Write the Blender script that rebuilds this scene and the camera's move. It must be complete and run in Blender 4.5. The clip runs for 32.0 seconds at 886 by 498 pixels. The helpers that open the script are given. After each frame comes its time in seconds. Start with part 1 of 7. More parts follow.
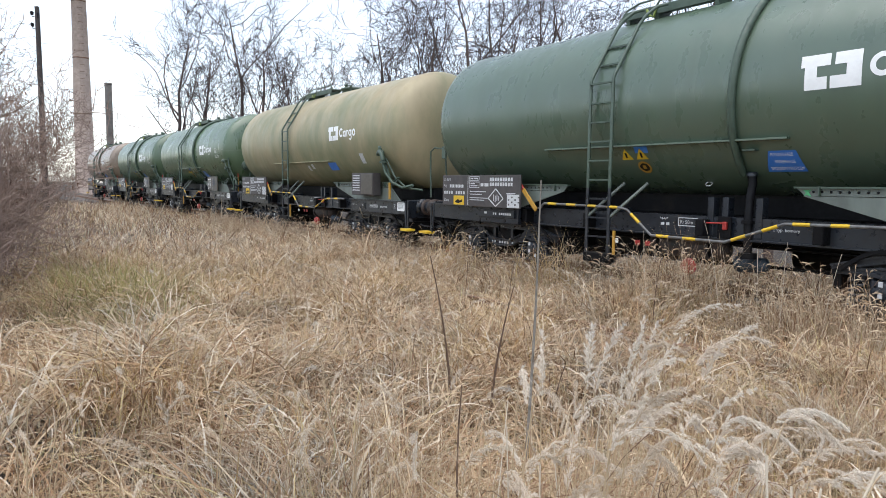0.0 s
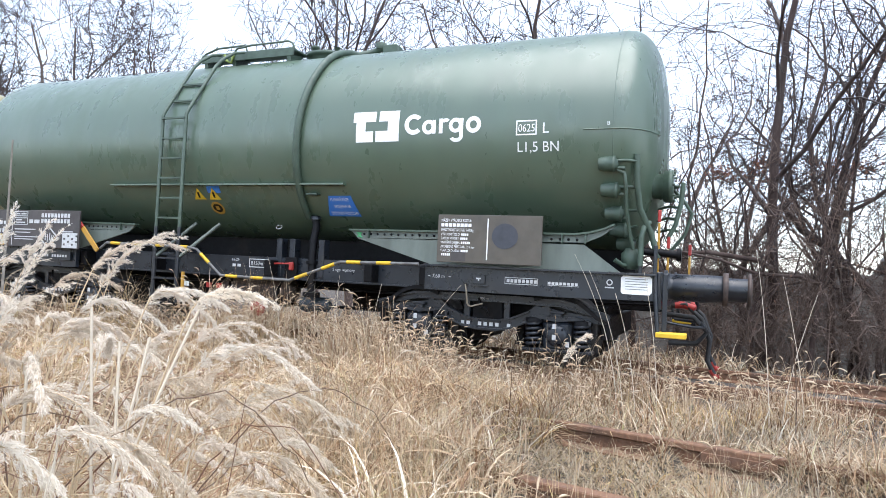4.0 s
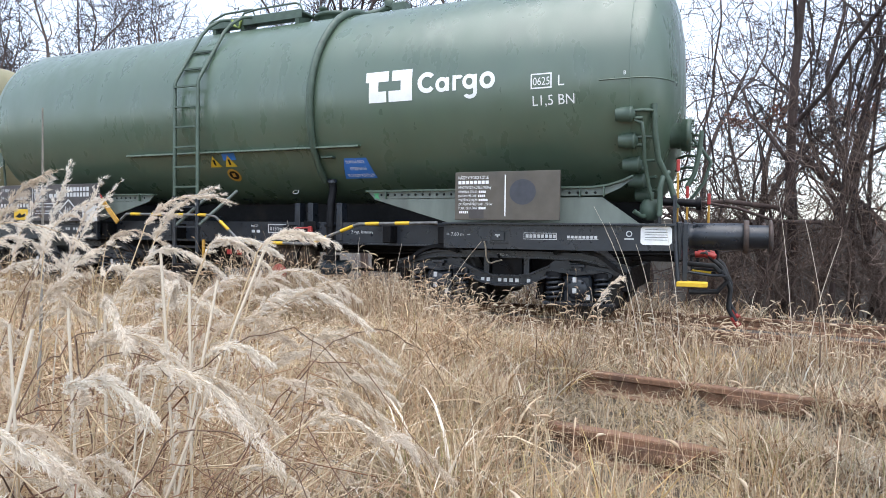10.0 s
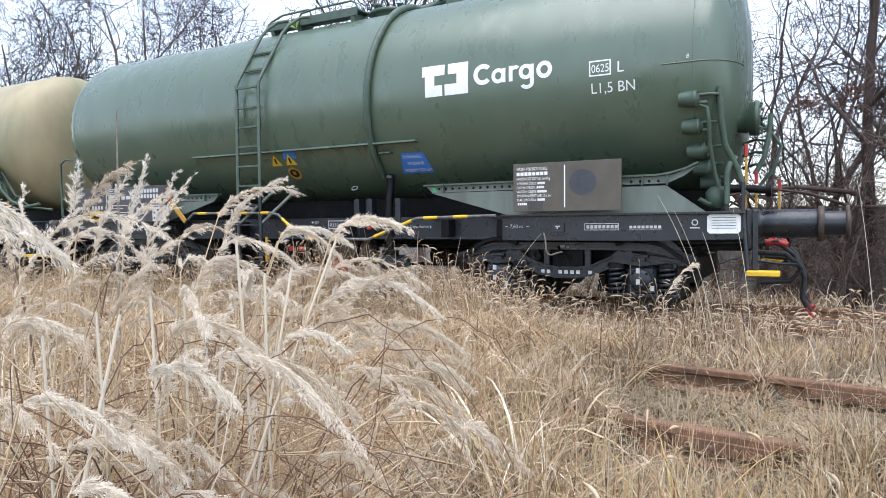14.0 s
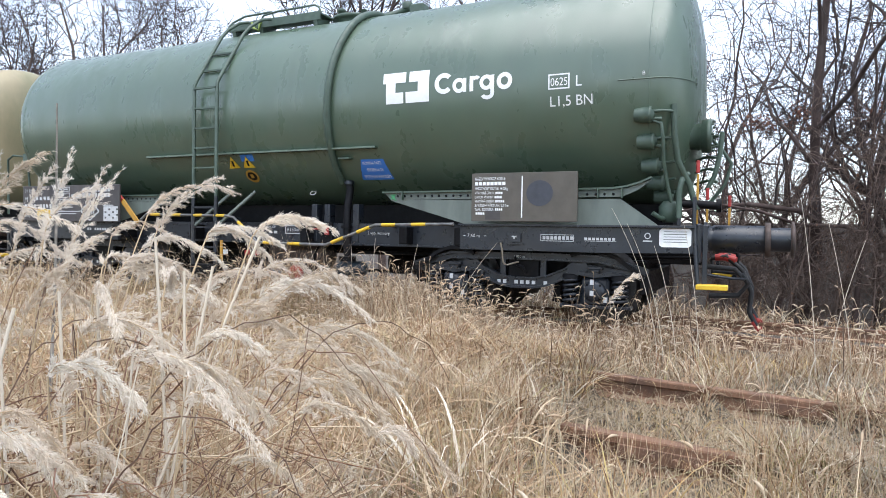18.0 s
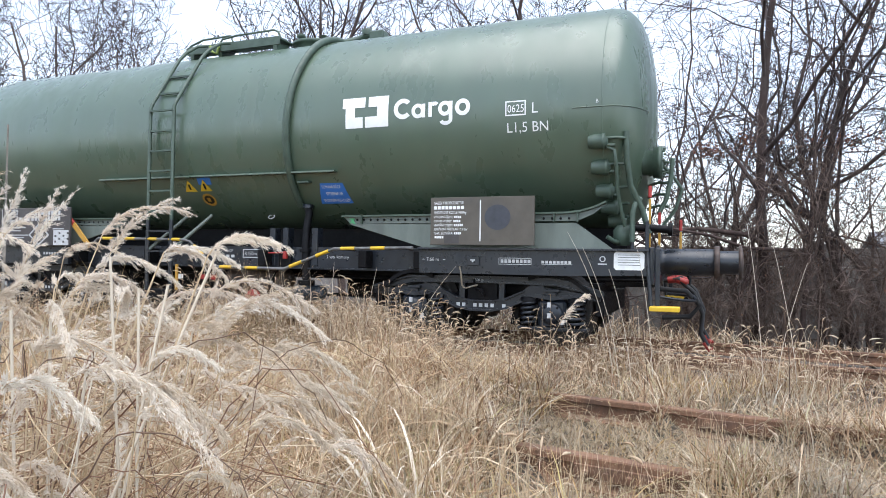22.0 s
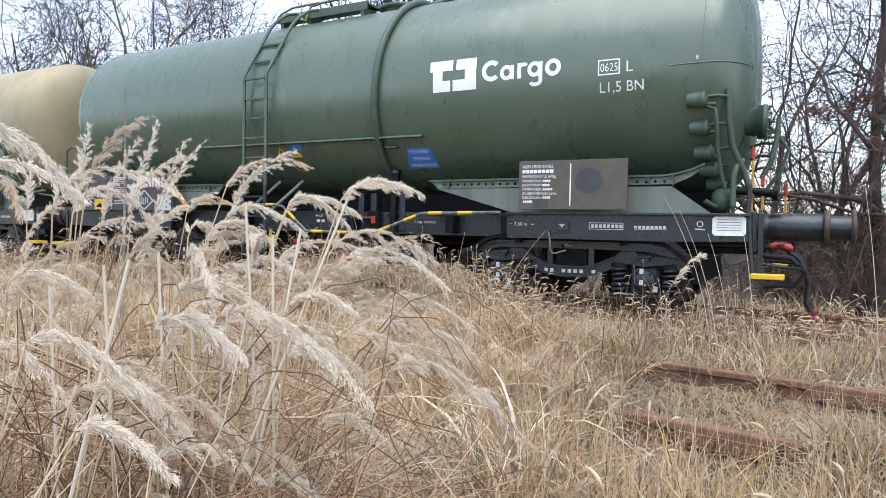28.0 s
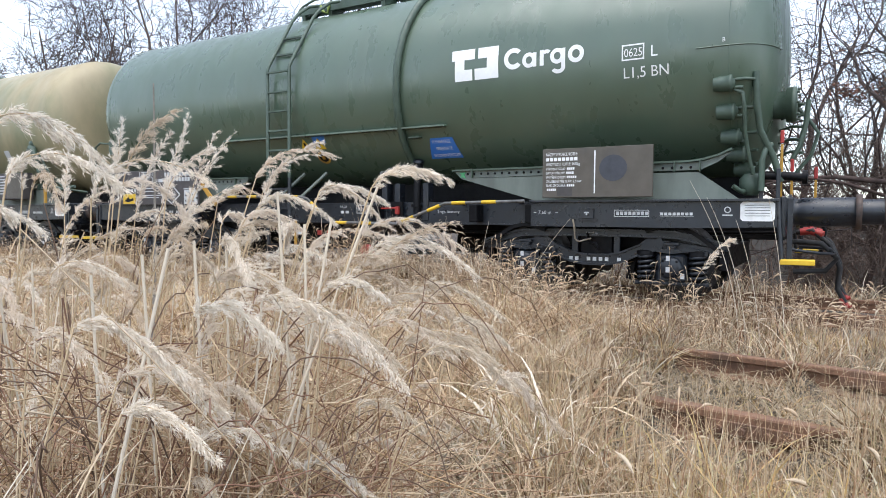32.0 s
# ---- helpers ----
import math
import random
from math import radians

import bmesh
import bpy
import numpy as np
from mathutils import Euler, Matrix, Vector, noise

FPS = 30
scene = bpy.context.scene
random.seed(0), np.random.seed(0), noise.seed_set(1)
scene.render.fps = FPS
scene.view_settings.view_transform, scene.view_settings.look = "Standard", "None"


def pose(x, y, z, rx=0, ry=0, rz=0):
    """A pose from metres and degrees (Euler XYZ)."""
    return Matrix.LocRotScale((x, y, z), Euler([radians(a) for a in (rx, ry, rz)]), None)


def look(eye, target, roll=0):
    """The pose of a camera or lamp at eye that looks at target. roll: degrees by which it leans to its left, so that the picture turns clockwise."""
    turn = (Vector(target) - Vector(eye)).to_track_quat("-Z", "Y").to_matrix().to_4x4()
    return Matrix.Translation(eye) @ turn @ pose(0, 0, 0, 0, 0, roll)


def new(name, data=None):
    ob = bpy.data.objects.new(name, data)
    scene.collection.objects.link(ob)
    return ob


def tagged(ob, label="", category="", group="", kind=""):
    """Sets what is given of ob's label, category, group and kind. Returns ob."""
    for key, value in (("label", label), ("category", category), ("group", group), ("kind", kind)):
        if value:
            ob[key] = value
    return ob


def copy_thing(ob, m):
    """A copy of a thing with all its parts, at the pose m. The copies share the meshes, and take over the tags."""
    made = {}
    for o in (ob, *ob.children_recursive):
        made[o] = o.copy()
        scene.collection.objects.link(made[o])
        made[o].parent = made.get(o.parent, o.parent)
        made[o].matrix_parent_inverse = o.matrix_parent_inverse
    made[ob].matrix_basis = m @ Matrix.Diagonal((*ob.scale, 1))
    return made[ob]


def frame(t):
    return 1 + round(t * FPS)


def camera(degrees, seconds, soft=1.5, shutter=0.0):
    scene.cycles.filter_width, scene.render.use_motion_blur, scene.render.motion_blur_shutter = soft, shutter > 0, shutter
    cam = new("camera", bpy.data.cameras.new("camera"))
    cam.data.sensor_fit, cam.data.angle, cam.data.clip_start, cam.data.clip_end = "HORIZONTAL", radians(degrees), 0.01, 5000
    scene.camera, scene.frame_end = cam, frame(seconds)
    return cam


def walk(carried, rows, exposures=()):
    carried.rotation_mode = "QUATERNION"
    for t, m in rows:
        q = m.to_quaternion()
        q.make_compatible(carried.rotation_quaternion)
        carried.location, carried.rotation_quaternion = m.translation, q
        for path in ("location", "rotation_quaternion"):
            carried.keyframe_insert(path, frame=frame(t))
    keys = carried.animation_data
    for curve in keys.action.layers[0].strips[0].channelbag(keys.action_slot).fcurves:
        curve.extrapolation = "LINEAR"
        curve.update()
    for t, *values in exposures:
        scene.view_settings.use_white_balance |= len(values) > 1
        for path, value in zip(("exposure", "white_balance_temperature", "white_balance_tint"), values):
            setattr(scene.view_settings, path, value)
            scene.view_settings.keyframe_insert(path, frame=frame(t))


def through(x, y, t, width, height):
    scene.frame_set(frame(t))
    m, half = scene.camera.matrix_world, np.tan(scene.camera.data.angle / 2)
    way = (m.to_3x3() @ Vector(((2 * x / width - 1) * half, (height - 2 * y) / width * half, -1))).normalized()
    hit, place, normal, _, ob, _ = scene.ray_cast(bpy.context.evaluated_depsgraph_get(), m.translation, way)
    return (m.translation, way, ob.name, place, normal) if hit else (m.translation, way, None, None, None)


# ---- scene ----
cam = camera(67.1, 32.0, soft=0.65)
PATH = [
    (0, (6.15, -9.385, 1.6), (4.517, -8.247, 1.406), 0.6),
    (0.5, (6.125, -9.336, 1.6), (4.523, -8.153, 1.421), 0.6),
    (1, (6.152, -9.304, 1.6), (4.591, -8.066, 1.431), 0.6),
    (1.5, (6.197, -9.163, 1.59), (4.935, -7.624, 1.393), 0.3),
    (2, (6.317, -8.997, 1.556), (5.287, -7.297, 1.334), 1.8),
    (2.5, (6.42, -8.939, 1.52), (5.386, -7.243, 1.288), 0.8),
    (3, (6.499, -8.818, 1.421), (5.562, -7.054, 1.299), -0.7),
    (3.5, (6.505, -8.871, 1.202), (5.677, -7.052, 1.148), 0.5),
    (4, (6.464, -8.914, 1.138), (5.694, -7.069, 1.198), 2.8),
    (4.5, (6.439, -8.901, 1.129), (5.588, -7.092, 1.188), 2.8),
    (6.5, (6.442, -8.982, 1.118), (5.652, -7.145, 1.151), -0.3),
    (7, (6.447, -8.985, 1.128), (5.634, -7.159, 1.182), 0.2),
    (7.5, (6.435, -8.985, 1.106), (5.651, -7.144, 1.116), -0.7),
    (8, (6.421, -8.985, 1.105), (5.62, -7.153, 1.093), -0.6),
    (8.5, (6.427, -8.986, 1.098), (5.592, -7.169, 1.086), -0.4),
    (9, (6.42, -8.978, 1.104), (5.608, -7.151, 1.081), -0.5),
    (9.5, (6.42, -8.976, 1.103), (5.62, -7.143, 1.061), -0.0),
    (10, (6.404, -8.974, 1.087), (5.604, -7.142, 1.033), 0.7),
    (10.5, (6.449, -8.999, 1.097), (5.706, -7.143, 1.074), 1.1),
    (11, (6.445, -8.997, 1.1), (5.708, -7.139, 1.063), 0.2),
    (11.5, (6.414, -8.982, 1.09), (5.63, -7.142, 1.065), 0.3),
    (12, (6.408, -8.98, 1.085), (5.526, -7.185, 1.056), -0.1),
    (12.5, (6.387, -8.967, 1.085), (5.483, -7.183, 1.053), -0.5),
    (13, (6.362, -8.956, 1.084), (5.396, -7.205, 1.022), -0.8),
    (13.5, (6.358, -8.97, 1.076), (5.403, -7.214, 1.01), -0.4),
    (15.5, (6.416, -8.933, 1.053), (5.492, -7.161, 0.958), -1.4),
    (16, (6.425, -8.971, 1.058), (5.527, -7.187, 0.954), -1.2),
    (16.5, (6.417, -8.95, 1.05), (5.548, -7.151, 0.961), -0.5),
    (17, (6.425, -8.962, 1.051), (5.56, -7.16, 0.971), -0.8),
    (17.5, (6.442, -8.92, 1.055), (5.609, -7.103, 1.004), 1.1),
    (18, (6.421, -8.926, 1.055), (5.569, -7.117, 1.012), 1.0),
    (18.5, (6.436, -8.938, 1.054), (5.602, -7.12, 1.012), 1.2),
    (19, (6.433, -8.935, 1.053), (5.594, -7.12, 1.047), -0.0),
    (19.5, (6.448, -8.929, 1.048), (5.683, -7.081, 1.034), 0.1),
    (20, (6.452, -8.929, 1.042), (5.677, -7.086, 1.019), -0.1),
    (20.5, (6.437, -8.935, 1.044), (5.674, -7.086, 1.023), 0.4),
    (21, (6.435, -8.942, 1.05), (5.659, -7.099, 1.047), 0.5),
    (21.5, (6.433, -8.937, 1.052), (5.654, -7.095, 1.07), 0.9),
    (22, (6.455, -8.962, 1.045), (5.71, -7.106, 1.077), 0.9),
    (22.5, (6.481, -8.963, 1.025), (5.877, -7.057, 0.999), 1.2),
    (23, (6.502, -8.983, 1.004), (5.999, -7.048, 1.032), 0.9),
    (23.5, (6.477, -8.979, 1.005), (5.998, -7.038, 0.96), 1.5),
    (24, (6.431, -8.934, 1.012), (5.952, -6.992, 0.975), 1.5),
    (24.5, (6.494, -8.986, 0.999), (6.026, -7.043, 0.921), 1.3),
    (25, (6.457, -8.947, 1.004), (5.827, -7.05, 0.936), 0.5),
    (25.5, (6.434, -8.96, 1.001), (5.69, -7.106, 0.894), 1.1),
    (27.5, (6.36, -8.962, 0.999), (5.426, -7.196, 0.915), 1.4),
    (28, (6.35, -8.965, 1.003), (5.392, -7.211, 0.935), 1.1),
    (28.5, (6.341, -8.971, 1.001), (5.354, -7.234, 0.927), 0.6),
    (29, (6.344, -8.982, 0.993), (5.344, -7.253, 0.885), -0.2),
    (29.5, (6.342, -8.991, 0.992), (5.325, -7.273, 0.875), -0.3),
    (30, (6.341, -8.98, 0.993), (5.327, -7.261, 0.873), -0.3),
    (30.5, (6.346, -8.982, 0.994), (5.311, -7.273, 0.891), -0.1),
    (31, (6.339, -8.975, 0.997), (5.304, -7.266, 0.9), 0.4),
    (31.5, (6.343, -8.982, 0.995), (5.314, -7.27, 0.893), 0.5),
    (32, (6.342, -8.977, 0.996), (5.325, -7.258, 0.898), 0.3),
]
walk(cam, [(t, look(eye, target, roll)) for t, eye, target, roll in PATH],
     exposures=[(0, 0.86, 6450, 10), (1.2, 0.96, 6400, 10), (2, 1.30, 6200, 10), (3, 1.48, 6150, 10), (4, 1.45, 6200, 10), (5.5, 1.30, 6300, 10), (7, 1.15, 6320, 10), (9, 1.19, 6280, 10), (11, 1.25, 6270, 10), (13, 1.23, 6250, 10),
                (20, 1.24, 6250, 10), (24, 1.21, 6280, 10), (28, 1.16, 6300, 10), (32, 1.12, 6350, 10)])

# ---- world and light: an overcast winter sky ----
world = bpy.data.worlds.new("overcast_sky")
scene.world = world
world.use_nodes = True
_nt = world.node_tree
_bg = _nt.nodes["Background"]
_sky = _nt.nodes.new("ShaderNodeTexSky")
_sky.sky_type = "NISHITA"
_sky.sun_disc = False
_sky.sun_elevation = radians(75)
_sky.sun_rotation = radians(150)
_sky.air_density = 1.0
_sky.dust_density = 1.0
_sky.ozone_density = 1.0
_hs = _nt.nodes.new("ShaderNodeHueSaturation")
_hs.inputs["Saturation"].default_value = 0.55
_hs.inputs["Value"].default_value = 1.88
_nt.links.new(_sky.outputs[0], _hs.inputs["Color"])
_nt.links.new(_hs.outputs[0], _bg.inputs["Color"])
_bg.inputs["Strength"].default_value = 0.098
sun = new("sun", bpy.data.lights.new("sun", "SUN"))
sun.data.energy = 1.5
sun.data.angle = radians(70)
sun.data.color = (1.0, 0.97, 0.93)
sun.matrix_basis = look((2, -3.5, 15), (0, 0, 0))


# ---- mesh helper ----
class Mesh:
    """Collects vertices and faces of one part."""

    def __init__(self):
        self.v, self.f, self.s = [], [], []

    def add(self, verts, faces, smooth=False):
        n = len(self.v)
        self.v += [tuple(p) for p in verts]
        self.f += [tuple(i + n for i in q) for q in faces]
        self.s += [smooth] * len(faces)
        return self

    def box(self, x0, x1, y0, y1, z0, z1, c=0.0, m=None):
        """A box; c: the chamfer of its edges."""
        lo, hi = Vector((x0, y0, z0)), Vector((x1, y1, z1))
        if c <= 0:
            vs = [(x, y, z) for x in (x0, x1) for y in (y0, y1) for z in (z0, z1)]
            fs = [(0, 1, 3, 2), (4, 6, 7, 5), (0, 4, 5, 1), (2, 3, 7, 6), (0, 2, 6, 4), (1, 5, 7, 3)]
        else:
            c = min(c, *((hi - lo) * 0.45))
            vs, ids = [], {}
            for sx in (0, 1):
                for sy in (0, 1):
                    for sz in (0, 1):
                        for a in range(3):
                            p = [(lo, hi)[s][i] + (0 if i == a else (c if s == 0 else -c)) for i, s in enumerate((sx, sy, sz))]
                            ids[sx, sy, sz, a] = len(vs)
                            vs.append(tuple(p))
            fs = []
            for a in range(3):
                b, d = (a + 1) % 3, (a + 2) % 3
                for s in (0, 1):
                    k = []
                    for u, w in ((0, 0), (1, 0), (1, 1), (0, 1)):
                        q = [0, 0, 0]
                        q[a], q[b], q[d] = s, u, w
                        k.append(ids[(*q, a)])
                    fs.append(tuple(k if s else k[::-1]))
                for u in (0, 1):
                    for w in (0, 1):
                        q0, q1 = [0, 0, 0], [0, 0, 0]
                        q0[b] = q1[b] = u
                        q0[d] = q1[d] = w
                        q1[a] = 1
                        k = [ids[(*q0, b)], ids[(*q1, b)], ids[(*q1, d)], ids[(*q0, d)]]
                        fs.append(tuple(k if u == w else k[::-1]))
            for key in ((x, y, z) for x in (0, 1) for y in (0, 1) for z in (0, 1)):
                k = [ids[(*key, 0)], ids[(*key, 1)], ids[(*key, 2)]]
                fs.append(tuple(k if sum(key) % 2 else k[::-1]))
        if m is not None:
            vs = [m @ Vector(p) for p in vs]
        return self.add(vs, fs)

    def tube(self, pts, r, n=8, smooth=True, caps=True, closed=False):
        """A round bar along points; r: a radius or one for each point."""
        pts = [Vector(p) for p in pts]
        rs = r if isinstance(r, (list, tuple)) else [r] * len(pts)
        k = len(pts)
        vs, side = [], None
        for i, p in enumerate(pts):
            if closed:
                d = pts[(i + 1) % k] - pts[i - 1]
            else:
                d = pts[min(i + 1, k - 1)] - pts[max(i - 1, 0)]
            d = d.normalized() if d.length > 1e-9 else Vector((0, 0, 1))
            if side is None:
                side = d.orthogonal().normalized()
            side = (side - d * side.dot(d))
            side = side.normalized() if side.length > 1e-6 else d.orthogonal().normalized()
            up = d.cross(side)
            for j in range(n):
                a = 2 * math.pi * j / n
                vs.append(p + (side * math.cos(a) + up * math.sin(a)) * rs[i])
        fs = []
        for i in range(k if closed else k - 1):
            for j in range(n):
                a, b = i * n + j, i * n + (j + 1) % n
                c, d = ((i + 1) % k) * n + (j + 1) % n, ((i + 1) % k) * n + j
                fs.append((a, b, c, d))
        self.add(vs, fs, smooth)
        if caps and not closed:
            self.add(vs[:n], [tuple(range(n))[::-1]])
            self.add(vs[-n:], [tuple(range(n))])
        return self

    def prism(self, poly, axis, a, b):
        """A flat outline, given in the two other axes, drawn out from a to b along axis."""
        n = len(poly)

        def at(u, w, t):
            return ((t, u, w), (u, t, w), (u, w, t))["xyz".index(axis)]

        vs = [at(u, w, a) for u, w in poly] + [at(u, w, b) for u, w in poly]
        fs = [tuple(range(n)), tuple(range(2 * n - 1, n - 1, -1))]
        fs += [(i, i + n, (i + 1) % n + n, (i + 1) % n) for i in range(n)]
        return self.add(vs, fs)

    def lathe(self, prof, centre, axis, n=24, smooth=True):
        """Rings (t along axis, radius) round a line through centre."""
        ax = "xyz".index(axis)
        b, c = (ax + 1) % 3, (ax + 2) % 3
        vs = []
        for t, r in prof:
            for j in range(n):
                a = 2 * math.pi * j / n
                p = list(centre)
                p[ax] += t
                p[b] += r * math.cos(a)
                p[c] += r * math.sin(a)
                vs.append(p)
        fs = []
        for i in range(len(prof) - 1):
            for j in range(n):
                fs.append((i * n + j, i * n + (j + 1) % n, (i + 1) * n + (j + 1) % n, (i + 1) * n + j))
        self.add(vs, fs, smooth)
        if prof[0][1] > 1e-4:
            self.add(vs[:n], [tuple(range(n))[::-1]])
        if prof[-1][1] > 1e-4:
            self.add(vs[-n:], [tuple(range(n))])
        return self

    def data(self, name, mat):
        me = bpy.data.meshes.new(name)
        me.from_pydata(self.v, [], self.f)
        me.polygons.foreach_set("use_smooth", self.s)
        me.validate()
        bm = bmesh.new()
        bm.from_mesh(me)
        bmesh.ops.recalc_face_normals(bm, faces=bm.faces)
        bm.to_mesh(me)
        bm.free()
        if mat:
            me.materials.append(mat)
        return me


def part(name, mesh, mat, parent, label="", at=None):
    """One mesh object under a thing or a part."""
    ob = new(name, mesh.data(name, mat) if isinstance(mesh, Mesh) else mesh)
    ob.parent = parent
    if at is not None:
        ob.matrix_basis = at
    if label:
        ob["label"] = label
    return ob


def thing(name, m, label, category, group="", kind=""):
    ob = new(name)
    ob.matrix_basis = m
    ob.empty_display_size = 0.2
    return tagged(ob, label, category, group, kind)


def whole(name, mesh, mat, label, category, group="", kind="", m=None):
    """A top-level thing of one mesh."""
    ob = new(name, mesh.data(name, mat) if isinstance(mesh, Mesh) else mesh)
    if m is not None:
        ob.matrix_basis = m
    return tagged(ob, label, category, group, kind)


# ---- materials ----
def mat(name, base, rough=0.6, metal=0.0, var=0.25, scale=5.0, stain=None, stain_at=0.55, stain_scale=1.2, bump=0.15, bscale=60.0,
        stretch=(1, 1, 1), tint=False, spec=0.5):
    """A painted, bare or weathered surface: fine grain, larger stains and a fine relief."""
    m = bpy.data.materials.new(name)
    m.use_nodes = True
    nt = m.node_tree
    b = nt.nodes["Principled BSDF"]
    b.inputs["Metallic"].default_value = metal
    b.inputs["Specular IOR Level"].default_value = spec
    co = nt.nodes.new("ShaderNodeTexCoord")
    mp = nt.nodes.new("ShaderNodeMapping")
    mp.inputs["Scale"].default_value = stretch
    nt.links.new(co.outputs["Object"], mp.inputs["Vector"])

    def noise_tex(s, detail, src):
        n = nt.nodes.new("ShaderNodeTexNoise")
        n.inputs["Scale"].default_value = s
        n.inputs["Detail"].default_value = detail
        n.inputs["Roughness"].default_value = 0.6
        nt.links.new(src, n.inputs["Vector"])
        return n.outputs["Fac"]

    def ramp(src, stops):
        r = nt.nodes.new("ShaderNodeValToRGB")
        e = r.color_ramp.elements
        while len(e) < len(stops):
            e.new(0.5)
        for k, (p, c) in zip(e, stops):
            k.position, k.color = p, (*c, 1)
        nt.links.new(src, r.inputs[0])
        return r.outputs[0]

    grain = noise_tex(scale, 6, mp.outputs[0])
    lo, hi = [c * (1 - var) for c in base], [min(1, c * (1 + var)) for c in base]
    colour = ramp(grain, ((0.3, lo), (0.7, hi)))
    if stain is not None:
        mask = noise_tex(stain_scale, 8, mp.outputs[0])
        mask = ramp(mask, ((stain_at - 0.08, (0, 0, 0)), (stain_at + 0.12, (1, 1, 1))))
        mix = nt.nodes.new("ShaderNodeMix")
        mix.data_type = "RGBA"
        nt.links.new(mask, mix.inputs[0])
        nt.links.new(colour, mix.inputs[6])
        mix.inputs[7].default_value = (*stain, 1)
        colour = mix.outputs[2]
    if tint:
        info = nt.nodes.new("ShaderNodeObjectInfo")
        mul = nt.nodes.new("ShaderNodeMix")
        mul.data_type, mul.blend_type = "RGBA", "MULTIPLY"
        mul.inputs[0].default_value = 1.0
        nt.links.new(colour, mul.inputs[6])
        nt.links.new(info.outputs["Color"], mul.inputs[7])
        colour = mul.outputs[2]
    nt.links.new(colour, b.inputs["Base Color"])
    rr = ramp(noise_tex(scale * 1.7, 4, mp.outputs[0]), ((0.3, [max(0, rough - 0.12)] * 3), (0.7, [min(1, rough + 0.12)] * 3)))
    nt.links.new(rr, b.inputs["Roughness"])
    if bump:
        bp = nt.nodes.new("ShaderNodeBump")
        bp.inputs["Strength"].default_value = bump
        bp.inputs["Distance"].default_value = 0.01
        nt.links.new(noise_tex(bscale, 4, co.outputs["Object"]), bp.inputs["Height"])
        nt.links.new(bp.outputs[0], b.inputs["Normal"])
    return m


def straw(name, stops, rough=0.7, through=0.22, by_plant=0.0):
    """Dry plant matter: one shade for each blade, a little light passes through."""
    m = bpy.data.materials.new(name)
    m.use_nodes = True
    nt = m.node_tree
    b = nt.nodes["Principled BSDF"]
    b.inputs["Roughness"].default_value = rough
    b.inputs["Specular IOR Level"].default_value = 0.25
    geo = nt.nodes.new("ShaderNodeNewGeometry")
    r = nt.nodes.new("ShaderNodeValToRGB")
    e = r.color_ramp.elements
    while len(e) < len(stops):
        e.new(0.5)
    for k, (p, c) in zip(e, stops):
        k.position, k.color = p, (*c, 1)
    nt.links.new(geo.outputs["Random Per Island"], r.inputs[0])
    # patches of warmer and greyer growth across the ground
    co = nt.nodes.new("ShaderNodeTexCoord")
    n = nt.nodes.new("ShaderNodeTexNoise")
    n.inputs["Scale"].default_value = 0.9
    n.inputs["Detail"].default_value = 5
    nt.links.new(co.outputs["Object"], n.inputs["Vector"])
    q = nt.nodes.new("ShaderNodeValToRGB")
    q.color_ramp.elements[0].position, q.color_ramp.elements[0].color = 0.34, (0.72, 0.755, 0.80, 1)
    q.color_ramp.elements[1].position, q.color_ramp.elements[1].color = 0.66, (1.06, 1.01, 0.94, 1)
    mid = q.color_ramp.elements.new(0.47)
    mid.color = (0.95, 0.93, 0.90, 1)
    nt.links.new(n.outputs["Fac"], q.inputs[0])
    mul = nt.nodes.new("ShaderNodeMix")
    mul.data_type, mul.blend_type = "RGBA", "MULTIPLY"
    mul.inputs[0].default_value = 1.0
    nt.links.new(r.outputs[0], mul.inputs[6])
    nt.links.new(q.outputs[0], mul.inputs[7])
    # one shade for each plant
    info = nt.nodes.new("ShaderNodeObjectInfo")
    own = nt.nodes.new("ShaderNodeValToRGB")
    own.color_ramp.elements[0].color, own.color_ramp.elements[1].color = (0.88, 0.83, 0.79, 1), (1.0, 1.0, 1.0, 1)
    nt.links.new(info.outputs["Random"], own.inputs[0])
    last = nt.nodes.new("ShaderNodeMix")
    last.data_type, last.blend_type = "RGBA", "MULTIPLY"
    last.inputs[0].default_value = by_plant
    nt.links.new(mul.outputs[2], last.inputs[6])
    nt.links.new(own.outputs[0], last.inputs[7])
    nt.links.new(last.outputs[2], b.inputs["Base Color"])
    if through:
        tr = nt.nodes.new("ShaderNodeBsdfTranslucent")
        nt.links.new(last.outputs[2], tr.inputs["Color"])
        mx = nt.nodes.new("ShaderNodeMixShader")
        mx.inputs[0].default_value = through
        out = nt.nodes["Material Output"]
        nt.links.new(b.outputs[0], mx.inputs[1])
        nt.links.new(tr.outputs[0], mx.inputs[2])
        nt.links.new(mx.outputs[0], out.inputs["Surface"])
    return m


